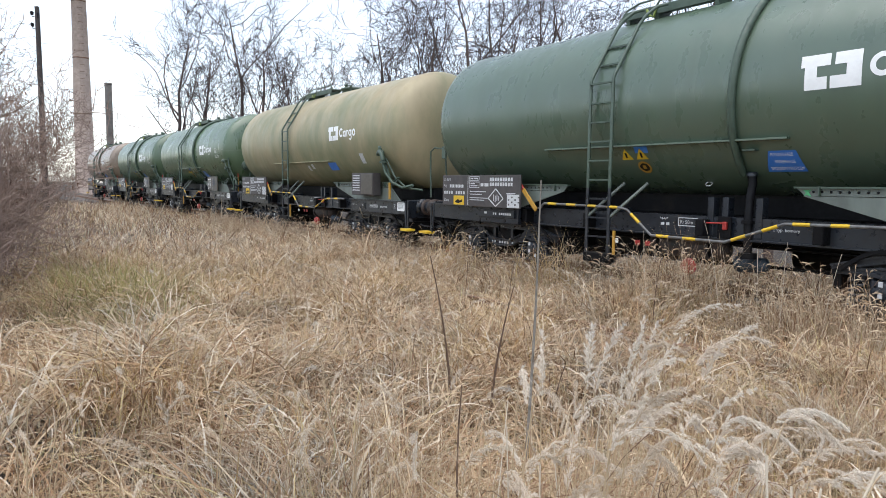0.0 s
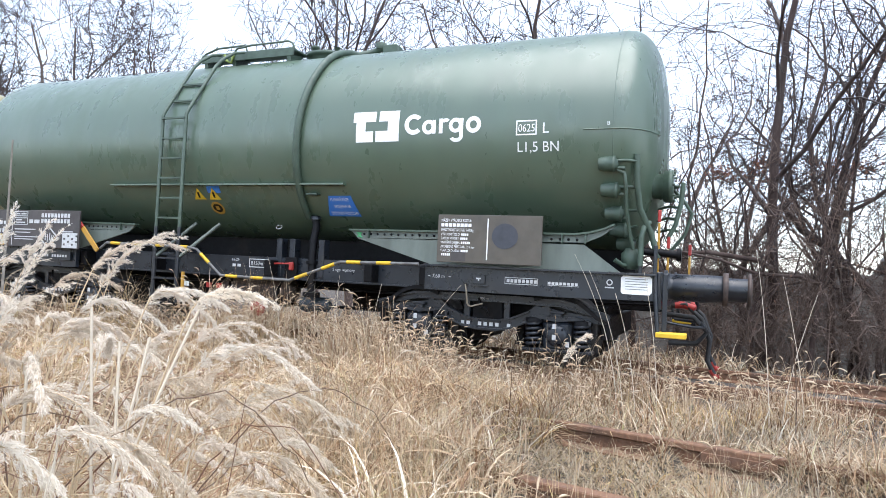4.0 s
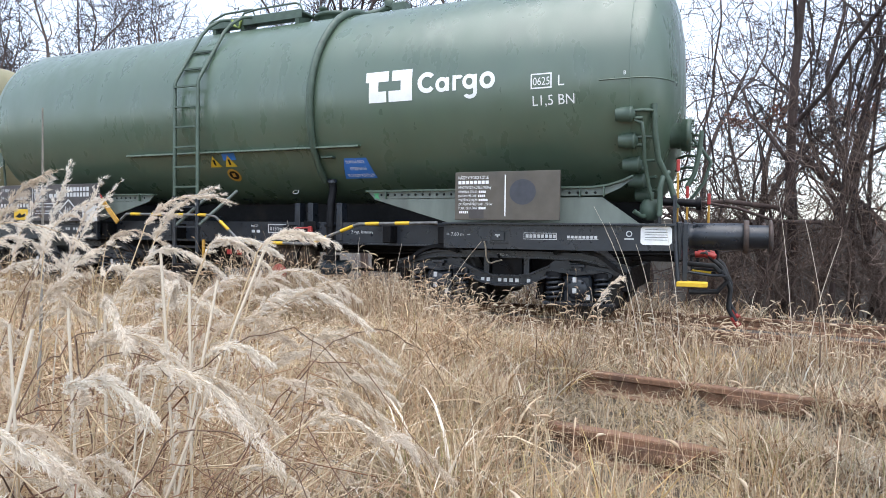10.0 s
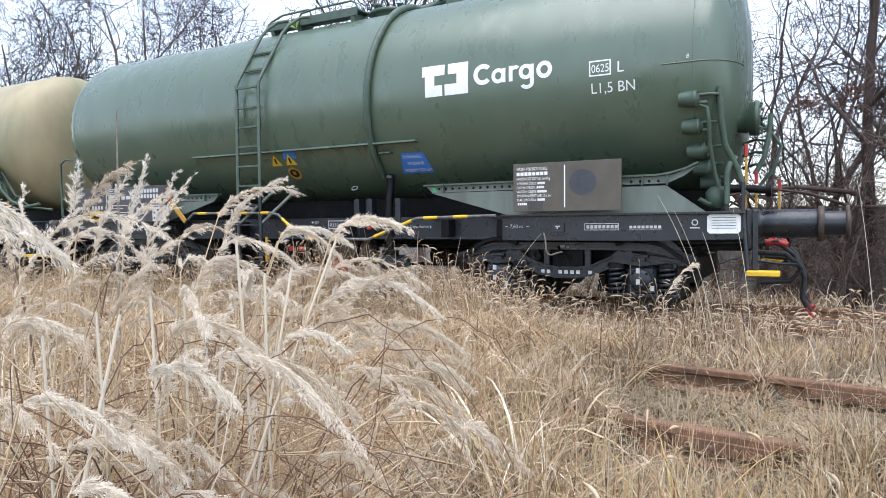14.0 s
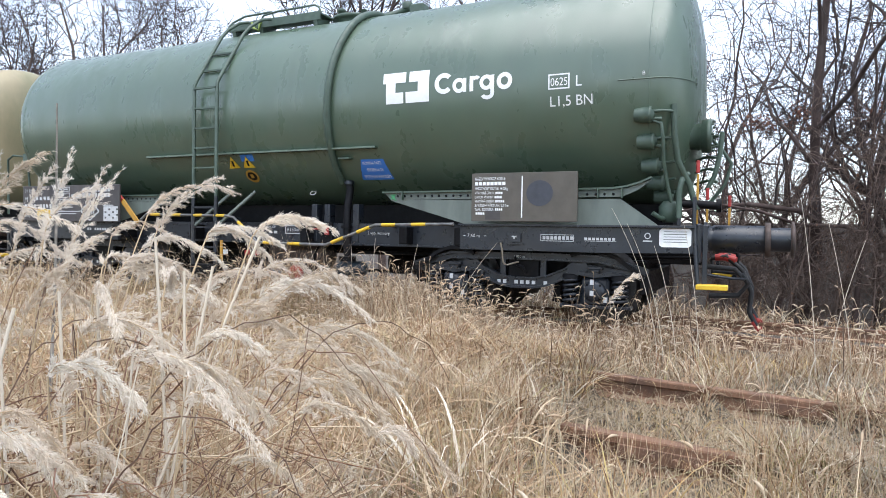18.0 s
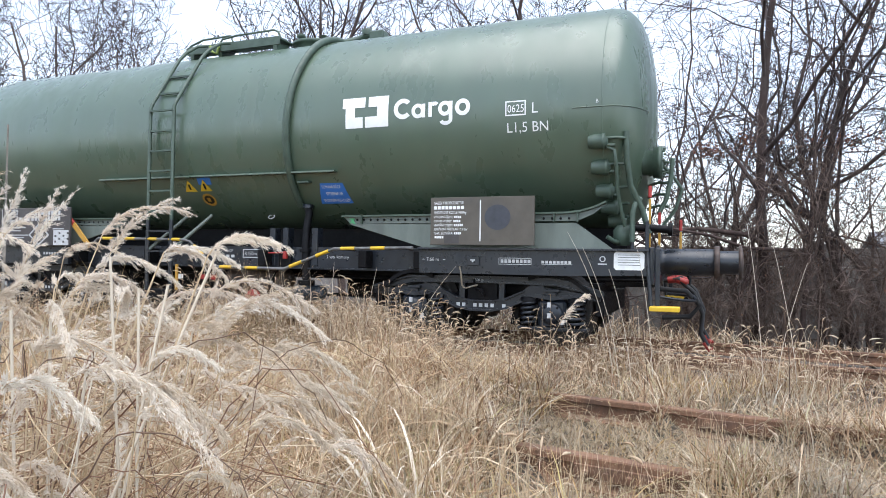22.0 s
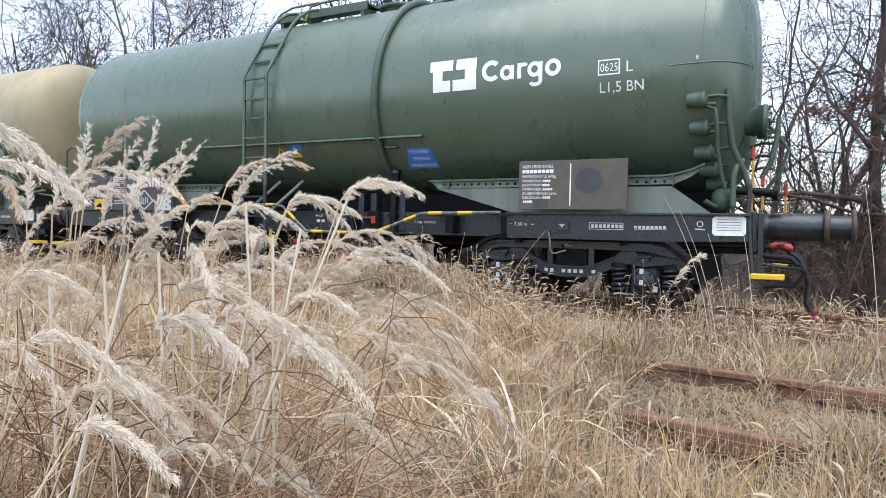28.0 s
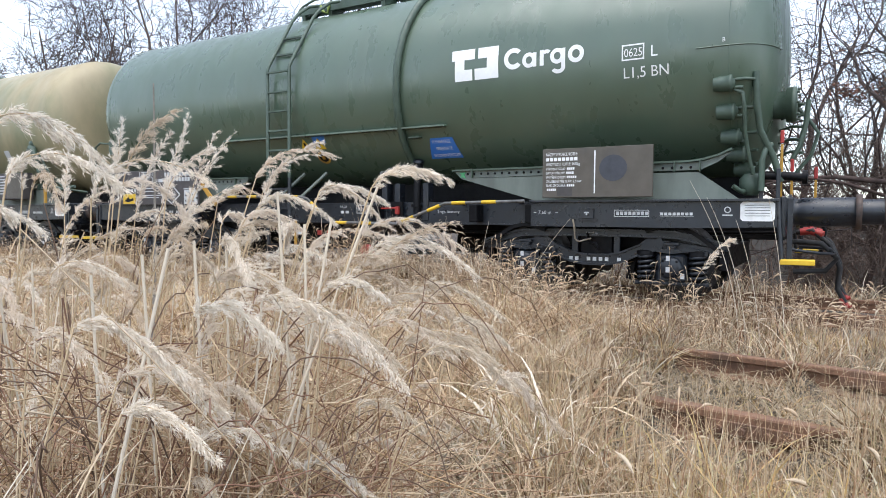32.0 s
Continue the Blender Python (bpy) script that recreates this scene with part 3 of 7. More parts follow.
def end_gear(parent, s, hs, blen=0.92):
    """Headstock, buffers, coupling, hoses and steps of one end; s: which end, hs: where the headstock stands."""
    X = lambda d: s * (hs + d)  # noqa: E731
    lo, hi = sorted((X(-0.05), X(0.0)))
    part("headstock", Mesh().box(lo, hi, -1.28, 1.28, 0.80, 1.22, 0.012), FRAME, parent)
    for side in (-1, 1):
        y = side * 0.875
        b = part("buffer", Mesh().lathe([(0, 0.19), (s * 0.03, 0.19), (s * 0.035, 0.15), (s * 0.10, 0.140), (s * 0.13, 0.152), (s * (blen - 0.30), 0.152), (s * (blen - 0.28), 0.14)],
                                        (X(0.002), y, 1.06), "x", 24), FRAME, parent, "black steel buffer")
        part("buffer_ring", Mesh().lathe([(0, 0.12), (0, 0.185), (s * 0.055, 0.185), (s * 0.055, 0.12)], (X(blen - 0.30), y, 1.06), "x", 24), BUFFER_RUST, b)
        part("plunger", Mesh().lathe([(s * 0.03, 0.13), (s * 0.24, 0.13)], (X(blen - 0.29), y, 1.06), "x", 20), FRAME, b)
        part("buffer_head", Mesh().lathe([(0, 0.12), (s * 0.01, 0.19), (s * 0.035, 0.19), (s * 0.05, 0.12), (s * 0.055, 0.02)], (X(blen - 0.055), y, 1.06), "x", 24), BUFFER_RUST, b, "dark brown-stained buffer head")
        for k in (-1, 1):
            for j in (-1, 1):
                part("bolt", Mesh().lathe([(0, 0.02), (s * 0.03, 0.02)], (X(0.03), y + k * 0.14, 1.06 + j * 0.14), "x", 6), FRAME, b)
        st = part("step_iron", Mesh().tube([(X(-0.07), side * 1.29, 1.2), (X(-0.05), side * 1.30, 0.9), (X(-0.02), side * 1.32, 0.55)], 0.024, 6), FRAME, parent)
        part("step_upright", Mesh().box(min(X(0.02), X(0.07)), max(X(0.02), X(0.07)), side * 1.30 - 0.012, side * 1.30 + 0.012, 0.56, 1.2, 0.004), FRAME, st)
        lo, hi = sorted((X(-0.03), X(0.28)))
        part("step", Mesh().box(lo, hi, side * 1.36 - 0.11, side * 1.36 + 0.11, 0.525, 0.575, 0.006), YELLOW, st, "yellow painted footstep")
    dr = part("draw_hook", Mesh().tube([(X(0), 0, 1.04), (X(0.16), 0, 1.05), (X(0.3), 0, 1.0), (X(0.33), 0, 1.08), (X(0.26), 0, 1.13)], [0.06, 0.055, 0.05, 0.045, 0.03], 8), GRIME, parent)
    part("screw_coupling", Mesh().tube([(X(0.26), -0.05, 1.05), (X(0.34), -0.06, 0.85), (X(0.30), -0.05, 0.6)], 0.022, 6)
         .tube([(X(0.26), 0.05, 1.05), (X(0.34), 0.06, 0.85), (X(0.30), 0.05, 0.6)], 0.022, 6).tube([(X(0.30), -0.09, 0.6), (X(0.30), 0.09, 0.6)], 0.03, 6), GRIME, dr)
    for y in (-0.42, 0.42):
        h = [(X(0.06), y, 0.83), (X(0.22), y - 0.02, 0.86), (X(0.40), y - 0.05, 0.70), (X(0.50), y - 0.06, 0.45), (X(0.48), y - 0.05, 0.22), (X(0.56), y - 0.05, 0.07)]
        ho = part("brake_hose", Mesh().tube(h, 0.028, 8), RUBBER, parent, "black rubber brake hose")
        part("hose_cock", Mesh().tube([(X(0.10), y, 0.84), (X(0.20), y, 0.85), (X(0.33), y - 0.03, 0.81)], 0.042, 8).tube([(X(0.18), y, 0.85), (X(0.20), y, 0.93), (X(0.12), y, 0.95)], 0.014, 6), RED, ho, "red air cock")
        part("hose_coupling", Mesh().tube([(X(0.52), y - 0.05, 0.12), (X(0.58), y - 0.05, 0.03), (X(0.62), y - 0.05, 0.05)], 0.03, 8), RED, ho, "red hose coupling")
    g = [(X(0.04), -0.95, 0.66), (X(0.30), -0.98, 0.63), (X(0.44), -0.8, 0.62), (X(0.40), -0.55, 0.66), (X(0.1), -0.5, 0.68)]
    part("shunter_grip", Mesh().tube(g, 0.018, 6), FRAME, parent)
    g = [(X(0.0), -0.62, 0.74), (X(0.32), -0.62, 0.72), (X(0.47), -0.6, 0.56), (X(0.36), -0.58, 0.42), (X(0.05), -0.58, 0.40)]
    part("hose_loop", Mesh().tube(g, 0.03, 8), RUBBER, parent)


def valve_gear(parent):
    """The sampling valves and pipes on the valve end of the tank."""
    v = part("valve_manifold", Mesh().tube([(5.56, -1.27, 2.52), (5.57, -1.26, 2.2), (5.60, -1.16, 1.92), (5.72, -1.06, 1.66), (5.80, -1.02, 1.38)], 0.034, 8), GREEN_PART, parent,
             "green valve pipes on the tank end")
    for x, y, z in ((5.25, -1.34, 2.40), (5.27, -1.23, 2.12), (5.30, -1.06, 1.87), (5.34, -0.90, 1.69), (5.40, -0.74, 1.54)):
        prof = [(-0.09, 0.07), (-0.02, 0.085), (0.06, 0.085), (0.065, 0.092), (0.09, 0.092), (0.095, 0.06), (0.12, 0.045), (0.122, 0.0)]
        part("valve_cap", Mesh().lathe(prof, (x, y - 0.03, z), "x", 16), GREEN_PART, v)
        part("valve_pipe", Mesh().tube([(x + 0.1, y - 0.03, z + 0.035), (5.46, y - 0.02, z + 0.04), (5.57, -1.05 - 0.22 * min(1, max(0, (z - 1.7) / 0.6)), z + 0.04)], 0.018, 6), GREEN_PART, v)
        part("valve_stub", Mesh().tube([(x + 0.1, y - 0.03, z - 0.045), (5.45, y - 0.03, z - 0.05)], 0.02, 6), GREEN_PART, v)
    part("valve_pipe", Mesh().tube([(5.36, -1.36, 2.34), (5.44, -1.36, 2.30), (5.46, -1.33, 2.15), (5.46, -1.22, 1.9), (5.50, -1.12, 1.62), (5.54, -1.08, 1.46)], 0.022, 6), GREEN_PART, v)
    part("valve_pipe", Mesh().tube([(5.62, -1.10, 1.28), (5.62, -1.10, 1.60), (5.65, -1.10, 1.72), (5.70, -1.02, 1.78)], 0.034, 6), GREEN_PART, v)
    f = part("end_flange", Mesh().lathe([(-0.15, 0.15), (-0.02, 0.15), (-0.02, 0.19), (0.03, 0.19), (0.03, 0.195), (0.08, 0.195), (0.085, 0.05)], (5.83, -0.66, 2.24), "x", 20), GREEN_PART, parent,
             "green blind flange on the tank end")
    for i in range(8):
        a = math.pi * i / 4
        part("flange_bolt", Mesh().lathe([(0.0, 0.016), (0.03, 0.016)], (5.915, -0.66 + 0.165 * math.cos(a), 2.24 + 0.165 * math.sin(a)), "x", 6), GREEN_PART, f)
    lad = part("end_pipework", Mesh().tube([(6.02, -0.55, 2.30), (6.0, -0.55, 2.05), (5.95, -0.56, 1.8), (5.86, -0.56, 1.62)], 0.03, 6), GREEN_PART, parent)
    for z in (1.72, 1.86, 2.0, 2.13, 2.25):
        part("pipe_rung", Mesh().tube([(5.98, -0.55, z), (5.86, -0.5, z + 0.02), (5.72, -0.3, z)], 0.017, 6), GREEN_PART, lad)
    part("pipe_bend", Mesh().tube([(5.86, -0.45, 2.28), (6.02, -0.4, 2.1), (6.12, -0.36, 1.95), (6.05, -0.36, 1.7), (5.9, -0.36, 1.5)], 0.022, 6), GREEN_PART, lad)
    part("drain_pipe", Mesh().tube([(5.62, -1.05, 1.45), (5.86, -1.0, 1.44), (6.04, -0.98, 1.42)], 0.045, 10).lathe([(0, 0.075), (0.05, 0.075)], (6.0, -0.98, 1.425), "x", 12), GRIME, parent)
    for x, y, top in ((5.80, -0.98, 1.90), (5.88, -0.6, 1.62), (6.10, -0.1, 1.56)):
        h = part("emergency_lever", Mesh().box(x - 0.013, x + 0.013, y - 0.008, y + 0.008, 1.22, top - 0.12, 0.003), ORANGE, parent, "yellow lever with a red grip")
        part("lever_grip", Mesh().box(x - 0.019, x + 0.019, y - 0.014, y + 0.014, top - 0.11, top + 0.03, 0.008), RED, h)
    part("valve_body", Mesh().lathe([(-0.12, 0.07), (-0.06, 0.12), (0.06, 0.12), (0.12, 0.07)], (5.5, -0.92, 1.36), "z", 14).tube([(5.5, -0.92, 1.30), (5.42, -1.05, 1.28), (5.34, -1.1, 1.34)], 0.03, 6), GREEN_PART, parent)
    for x in (5.62, 5.78):
        part("pipe_bracket", Mesh().box(x - 0.02, x + 0.02, -1.09, -1.05, 1.2, 1.52, 0.005), FRAME, parent)


def ladder(parent, xa, xb):
    def rail(x):
        pts = [(x, -1.50, 1.56), (x, -1.50, 3.20), (x, -1.46, 3.28), (x + 0.02, -0.98, 4.05), (x + 0.05, -0.86, 4.2), (x + 0.14, -0.72, 4.33), (x + 0.25, -0.62, 4.36)]
        return Mesh().tube(pts, 0.027, 6)

    l = part("ladder", rail(xa), GREEN_PART, parent, "green steel ladder up the tank side")
    part("ladder_rail", rail(xb), GREEN_PART, l)
    for x in (xa, xb):
        part("lower_ladder_rail", Mesh().tube([(x, -1.50, 0.46), (x, -1.50, 1.56)], 0.029, 6), FRAME, l, "black lower rail of the ladder")
    z = 0.52
    while z < 4.0:
        y = -1.50 if z < 3.12 else -1.46 + (z - 3.24) * 0.593
        part("rung", Mesh().box(xa, xb, y - 0.018, y + 0.018, z - 0.013, z + 0.013), GREEN_PART if z > 1.5 else FRAME, l)
        z += 0.292
    for x in (xa + 0.02, xb + 0.02):
        part("ladder_strut", Mesh().tube([(x, -1.49, 1.13), (x + 0.42, -1.16, 1.64)], 0.026, 4), GREY_GREEN, l)
    for x in (xa, xb):
        part("ladder_bracket", Mesh().box(x - 0.035, x + 0.035, -1.52, -1.0, 1.20, 1.26, 0.006), FRAME, l)
    part("ladder_foot", Mesh().box(xa - 0.01, xb + 0.01, -1.56, -1.36, 0.42, 0.56, 0.008), GRIME, l)


def top_gear(parent, x0=-1.42, x1=0.36):
    w = part("walkway", Mesh().box(x0, x1, -0.54, -0.16, 4.36, 4.39, 0.004).box(x0, x1, -0.565, -0.535, 4.27, 4.40, 0.004), GREEN_PART, parent, "green walkway on top of the tank")
    for x in (x0 + 0.06, x0 + 0.62, x1 - 0.12):
        part("walkway_bracket", Mesh().prism([(-0.56, 4.28), (-0.2, 4.36), (-0.36, 4.2), (-0.53, 4.10)], "x", x, x + 0.07), GREEN_PART, w)
    part("handrail", Mesh().tube([(x0 - 0.02, -0.62, 4.24), (x0 + 0.02, -0.5, 4.44), (x0 + 0.25, -0.48, 4.52), (x0 + 0.8, -0.48, 4.53), (x0 + 0.86, -0.48, 4.39)], 0.017, 6), GREEN_PART, w)
    part("handrail", Mesh().tube([(x0 + 0.62, -0.53, 4.39), (x0 + 0.68, -0.53, 4.47), (x0 + 0.95, -0.53, 4.50), (x1 - 0.12, -0.53, 4.51), (x1 - 0.04, -0.53, 4.47), (x1, -0.53, 4.38)], 0.017, 6), GREEN_PART, w)
    part("manhole", Mesh().lathe([(0, 0.33), (0.10, 0.33), (0.10, 0.37), (0.15, 0.37), (0.19, 0.25), (0.20, 0.02)], (x1 + 0.28, 0.02, 4.25), "z", 20), GREEN_PART, parent)
    part("vent", Mesh().lathe([(0, 0.05), (0.24, 0.05), (0.25, 0.08), (0.29, 0.06)], (x1 + 0.08, -0.1, 4.26), "z", 10), GREEN_PART, parent)
    part("vent", Mesh().lathe([(0, 0.04), (0.18, 0.04), (0.19, 0.06)], (x1 + 0.55, -0.2, 4.26), "z", 8), GREEN_PART, parent)
    part("tie_rope", Mesh().tube([(x0 + 0.5, -0.6, 4.36), (x0 + 0.56, -0.62, 4.26), (x0 + 0.64, -0.6, 4.22), (x0 + 0.66, -0.58, 4.36)], 0.022, 6), YELLOW_ROPE, parent, "faded yellow-green rope end")


def band_pipe(parent, x):
    pts = []
    for i in range(25):
        a = radians(98 - 147 * i / 24)
        pts.append((x - 0.25 * max(0.0, i / 24 - 0.4), -(R + 0.045) * math.cos(a), ZC + (R + 0.045) * math.sin(a)))
    m = Mesh().tube([(x + 0.62, -0.02, 4.42), (x + 0.35, -0.01, 4.45), (x + 0.15, 0.05, 4.42)] + pts[2:], 0.05, 10)
    b = part("gas_pipe", m, GREEN_PART, parent, "green gas pipe wrapped round the tank")
    part("pipe_elbow", Mesh().box(x + 0.42, x + 0.66, -0.1, 0.1, 4.32, 4.48, 0.02).lathe([(0, 0.07), (0.08, 0.09), (0.1, 0.06)], (x + 0.34, -0.01, 4.44), "z", 12), GREEN_PART, b)
    part("pipe_clip", Mesh().box(x - 0.02, x + 0.16, -1.26, -1.12, 2.06, 2.085, 0.004), GREEN_PART, b)
    e = pts[-1]
    dp = part("down_pipe", Mesh().tube([(e[0] + 0.10, e[1] + 0.03, 1.76), (e[0] + 0.12, e[1] + 0.03, 1.66), (x - 0.02, -1.0, 1.45), (x, -1.05, 1.2), (x + 0.02, -1.05, 0.72)], 0.055, 10), GRIME, b, "black pipe down through the frame")
    part("pipe_flange", Mesh().lathe([(0, 0.085), (0.04, 0.085)], (x + 0.0, -1.05, 1.12), "z", 14), GRIME, dp)
    part("pipe_foot", Mesh().lathe([(0, 0.12), (0.07, 0.12)], (x + 0.02, -1.05, 0.66), "z", 14), GRIME, dp)
    part("pipe_collar", Mesh().lathe([(0, 0.07), (0.05, 0.075), (0.06, 0.05)], (e[0] + 0.10, e[1] + 0.03, 1.74), "z", 12), FRAME, dp)


def hand_pole(parent, right=3.06, left=-2.3):
    pts = [(left, 1.20), (left + 0.12, 1.29), (-0.56, 1.275), (-0.42, 1.25), (0.03, 0.90), (1.18, 0.89), (1.95, 1.165), (right, 1.185)]
    P = [Vector((x, -1.5, z)) for x, z in pts]
    h = part("shunter_pole", Mesh().tube(P, 0.020, 6), POLE_PAINT, parent, "grey and yellow striped handrail along the frame")
    for a, b in zip(P, P[1:]):
        L = (b - a).length
        t = 0.1
        while t + 0.22 < L:
            d = (b - a).normalized()
            part("yellow_stripe", Mesh().tube([a + d * t, a + d * (t + 0.2)], 0.0235, 6), YELLOW, h)
            t += 0.43
    far = part("far_handrail", Mesh().tube([(left, 1.45, 1.22), (-0.4, 1.45, 1.22), (0.0, 1.45, 1.19), (right, 1.45, 1.205)], 0.02, 6), FRAME, parent, "black and yellow handrail of the far side")
    x = left + 0.15
    while x < right - 0.25:
        part("yellow_stripe", Mesh().tube([(x, 1.45, 1.222 if x < -0.4 else 1.202), (x + 0.2, 1.45, 1.222 if x < -0.4 else 1.204)], 0.024, 6), YELLOW, far)
        x += 0.43
    res = part("air_reservoir", Mesh().lathe([(-0.68, 0.02), (-0.66, 0.10), (-0.60, 0.17), (0.60, 0.17), (0.66, 0.10), (0.68, 0.02)], (0.05, -0.62, 0.70), "x", 18), BUFFER_RUST, parent, "rust-brown air reservoir under the frame")
    for x in (-0.4, 0.5):
        part("reservoir_strap", Mesh().lathe([(-0.025, 0.176), (0.025, 0.176)], (x, -0.62, 0.70), "x", 18).box(x - 0.025, x + 0.025, -0.64, -0.60, 0.85, 0.96), GRIME, res)
    for x, z in ((-1.9, 1.29), (0.5, 0.89), (1.95, 1.16), (2.8, 1.18)):
        part("pole_bracket", Mesh().box(x - 0.015, x + 0.015, -1.5, -1.0, z - 0.015, z + 0.015), FRAME, h)


def logo(parent, x0, z0, w, h):
    m = Mesh()
    rects = [(0.0, 0.50, 0.66, 1.0), (0.07, 0.28, 0.0, 0.66), (0.28, 0.45, 0.0, 0.35), (0.57, 1.0, 0.66, 1.0), (0.76, 1.0, 0.0, 0.66), (0.50, 0.76, 0.0, 0.35)]
    bars(m, [(x0 + a * w, x0 + b * w, z0 + c * h, z0 + d * h) for a, b, c, d in rects], on_tank)
    part("emblem", m, WHITE, parent, "white block emblem")
    k = w / 0.665
    X, Z = lambda d: x0 + d * k, lambda d: z0 + d * k  # noqa: E731
    m = Mesh()
    ring(m, X(0.87), Z(0.205), 0.128 * k, 0.130 * k, 0.058 * k, on_tank, 42, 318)
    ring(m, X(1.075), Z(0.165), 0.088 * k, 0.092 * k, 0.048 * k, on_tank)
    bars(m, [(X(1.125), X(1.172), Z(0.08), Z(0.25)), (X(1.215), X(1.265), Z(0.08), Z(0.265))], on_tank)
    ring(m, X(1.30), Z(0.20), 0.066 * k, 0.066 * k, 0.046 * k, on_tank, 40, 150)
    ring(m, X(1.435), Z(0.175), 0.090 * k, 0.092 * k, 0.048 * k, on_tank)
    bars(m, [(X(1.486), X(1.534), Z(0.03), Z(0.26))], on_tank)
    ring(m, X(1.445), Z(0.045), 0.090 * k, 0.075 * k, 0.046 * k, on_tank, 205, 350)
    ring(m, X(1.665), Z(0.175), 0.098 * k, 0.102 * k, 0.052 * k, on_tank)
    part("emblem_word_shape", m, WHITE, parent, "row of white rounded shapes")


def tank_wagon(m, half, hs, tank_mat, green=True, label="", pivot=3.8):
    """half: half the tank's length; hs: half the length over headstocks."""
    w = thing("tank_wagon", m, label, "tank wagon", "train of tank wagons")
    prof = dish(half, 0.47)
    prof = [(-a, b) for a, b in prof[::-1]] + [(x, R) for x in (-half * 0.45, 0.0, half * 0.45)] + prof
    t = part("tank", Mesh().lathe(prof, (0, 0, ZC), "x", 72), tank_mat, w, "green tank barrel with domed ends" if green else "sun-faded tan tank barrel with domed ends")
    for x in (-half + 0.47, half - 0.47):
        part("weld_seam", Mesh().lathe([(-0.012, R - 0.01), (-0.006, R + 0.0025), (0.006, R + 0.0025), (0.012, R - 0.01)], (x, 0, ZC), "x", 72), tank_mat, t)
    saddle(w, 1)
    saddle(w, -1)
    for side in (-1, 1):
        for s in (-1, 1):
            lo, hi = sorted((s * 3.06, s * (hs - 0.05)))
            y = side * 1.27
            pl = part("end_sole", Mesh().prism([(lo, 1.19), (hi, 1.19), (hi, 0.90), (s * 4.9 if s > 0 else hi, 0.88), (s * 4.9 if s < 0 else lo, 0.88), (lo, 0.95)] if s > 0 else
                                               [(hi, 1.19), (lo, 1.19), (lo, 0.90), (-4.9, 0.88), (hi, 0.88)], "y", y - side * 0.03, y + side * 0.03), FRAME, w)
            part("sole_flange", Mesh().box(lo, hi, y - 0.09, y + 0.034, 1.17, 1.196, 0.003), FRAME, pl)
        part("middle_sole", Mesh().box(-3.3, 3.3, side * 1.0 - 0.03, side * 1.0 + 0.03, 0.90, 1.19, 0.005).box(-3.3, 3.3, side * 1.0 - 0.08, side * 1.0 + 0.08, 0.885, 0.905), FRAME, w)
    part("centre_sill", Mesh().box(-hs + 0.06, hs - 0.06, -0.3, 0.3, 0.74, 1.18, 0.01).box(-hs + 0.4, hs - 0.4, -0.26, 0.26, 1.18, 1.50, 0.01), GRIME, w)
    for x in (-4.6, -3.8, -3.0, -1.5, 0.6, 2.2, 3.0, 3.8, 4.6):
        part("cross_member", Mesh().box(x - 0.06, x + 0.06, -1.22, 1.22, 0.92, 1.15, 0.01), GRIME, w)
    for s in (-1, 1):
        bogie(w, s * pivot)
    end_gear(w, 1, hs, 0.92 if green else 0.5)
    end_gear(w, -1, hs, 0.5)
    # brake gear under the middle; air tanks and deck are added to darken the gap
    part("equipment_box", Mesh().box(-2.2, -1.2, -0.2, 0.5, 0.42, 0.80, 0.02), GRIME, w)
    part("air_tank", Mesh().lathe([(-0.55, 0.05), (-0.50, 0.20), (0.50, 0.20), (0.55, 0.05)], (1.7, 0.35, 0.62), "x", 16), GRIME, w)
    part("underframe_deck", Mesh().box(-3.3, 3.3, -0.95, 0.95, 1.12, 1.15), GRIME, w)
    part("air_tank", Mesh().lathe([(-0.45, 0.05), (-0.42, 0.16), (0.42, 0.16), (0.45, 0.05)], (0.1, -0.55, 0.62), "x", 16), GRIME, w)
    part("brake_cylinder", Mesh().lathe([(-0.2, 0.105), (0.2, 0.105), (0.25, 0.05)], (1.15, -0.80, 0.55), "x", 16).lathe([(0, 0.12), (0.06, 0.12)], (1.0, -0.80, 0.55), "x", 16), BLUE_STEEL, w)
    part("brake_rod", Mesh().tube([(-3.0, -0.5, 0.55), (-0.6, -0.5, 0.5), (2.8, -0.5, 0.52)], 0.025, 6), GRIME, w)
    part("brake_pipe", Mesh().tube([(-hs, -0.42, 0.83), (-2.5, -0.6, 0.78), (2.5, -0.6, 0.78), (hs, -0.42, 0.83)], 0.022, 6), GRIME, w)
    part("valve_handwheel", Mesh().lathe([(-0.05, 0.02), (-0.05, 0.10), (0.0, 0.125), (0.05, 0.10), (0.05, 0.02)], (0.36, -1.06, 0.46), "y", 16), RED, w, "red round brake valve cap")
    lv = part("changeover_lever", Mesh().tube([(0.58, -1.13, 1.10), (0.92, -1.13, 1.11)], 0.012, 6).box(0.90, 0.96, -1.14, -1.09, 1.02, 1.13, 0.01), RED, w, "red changeover lever")
    part("lever_plate", Mesh().box(0.80, 1.0, -1.09, -1.06, 0.9, 1.2, 0.006), GRIME, lv)
    for x in (0.66, 0.88, 1.36):
        part("pipe_support", Mesh().box(x - 0.045, x + 0.045, -1.05, -0.9, 0.93, 1.46, 0.008), FRAME, w)
    hand_pole(w)
    ladder(w, -1.20, -0.76)
    part("ladder_brace", Mesh().box(-0.68, -0.645, -1.5, -1.46, 0.55, 0.92, 0.006), ORANGE, w, "orange-yellow painted brace")
    for x in (-0.98, -0.55, -0.36):
        part("brake_label", Mesh().box(x - 0.045, x + 0.045, -1.07, -1.06, 0.70, 0.77), WHITE if x < -0.9 else RED, w)
    top_gear(w)
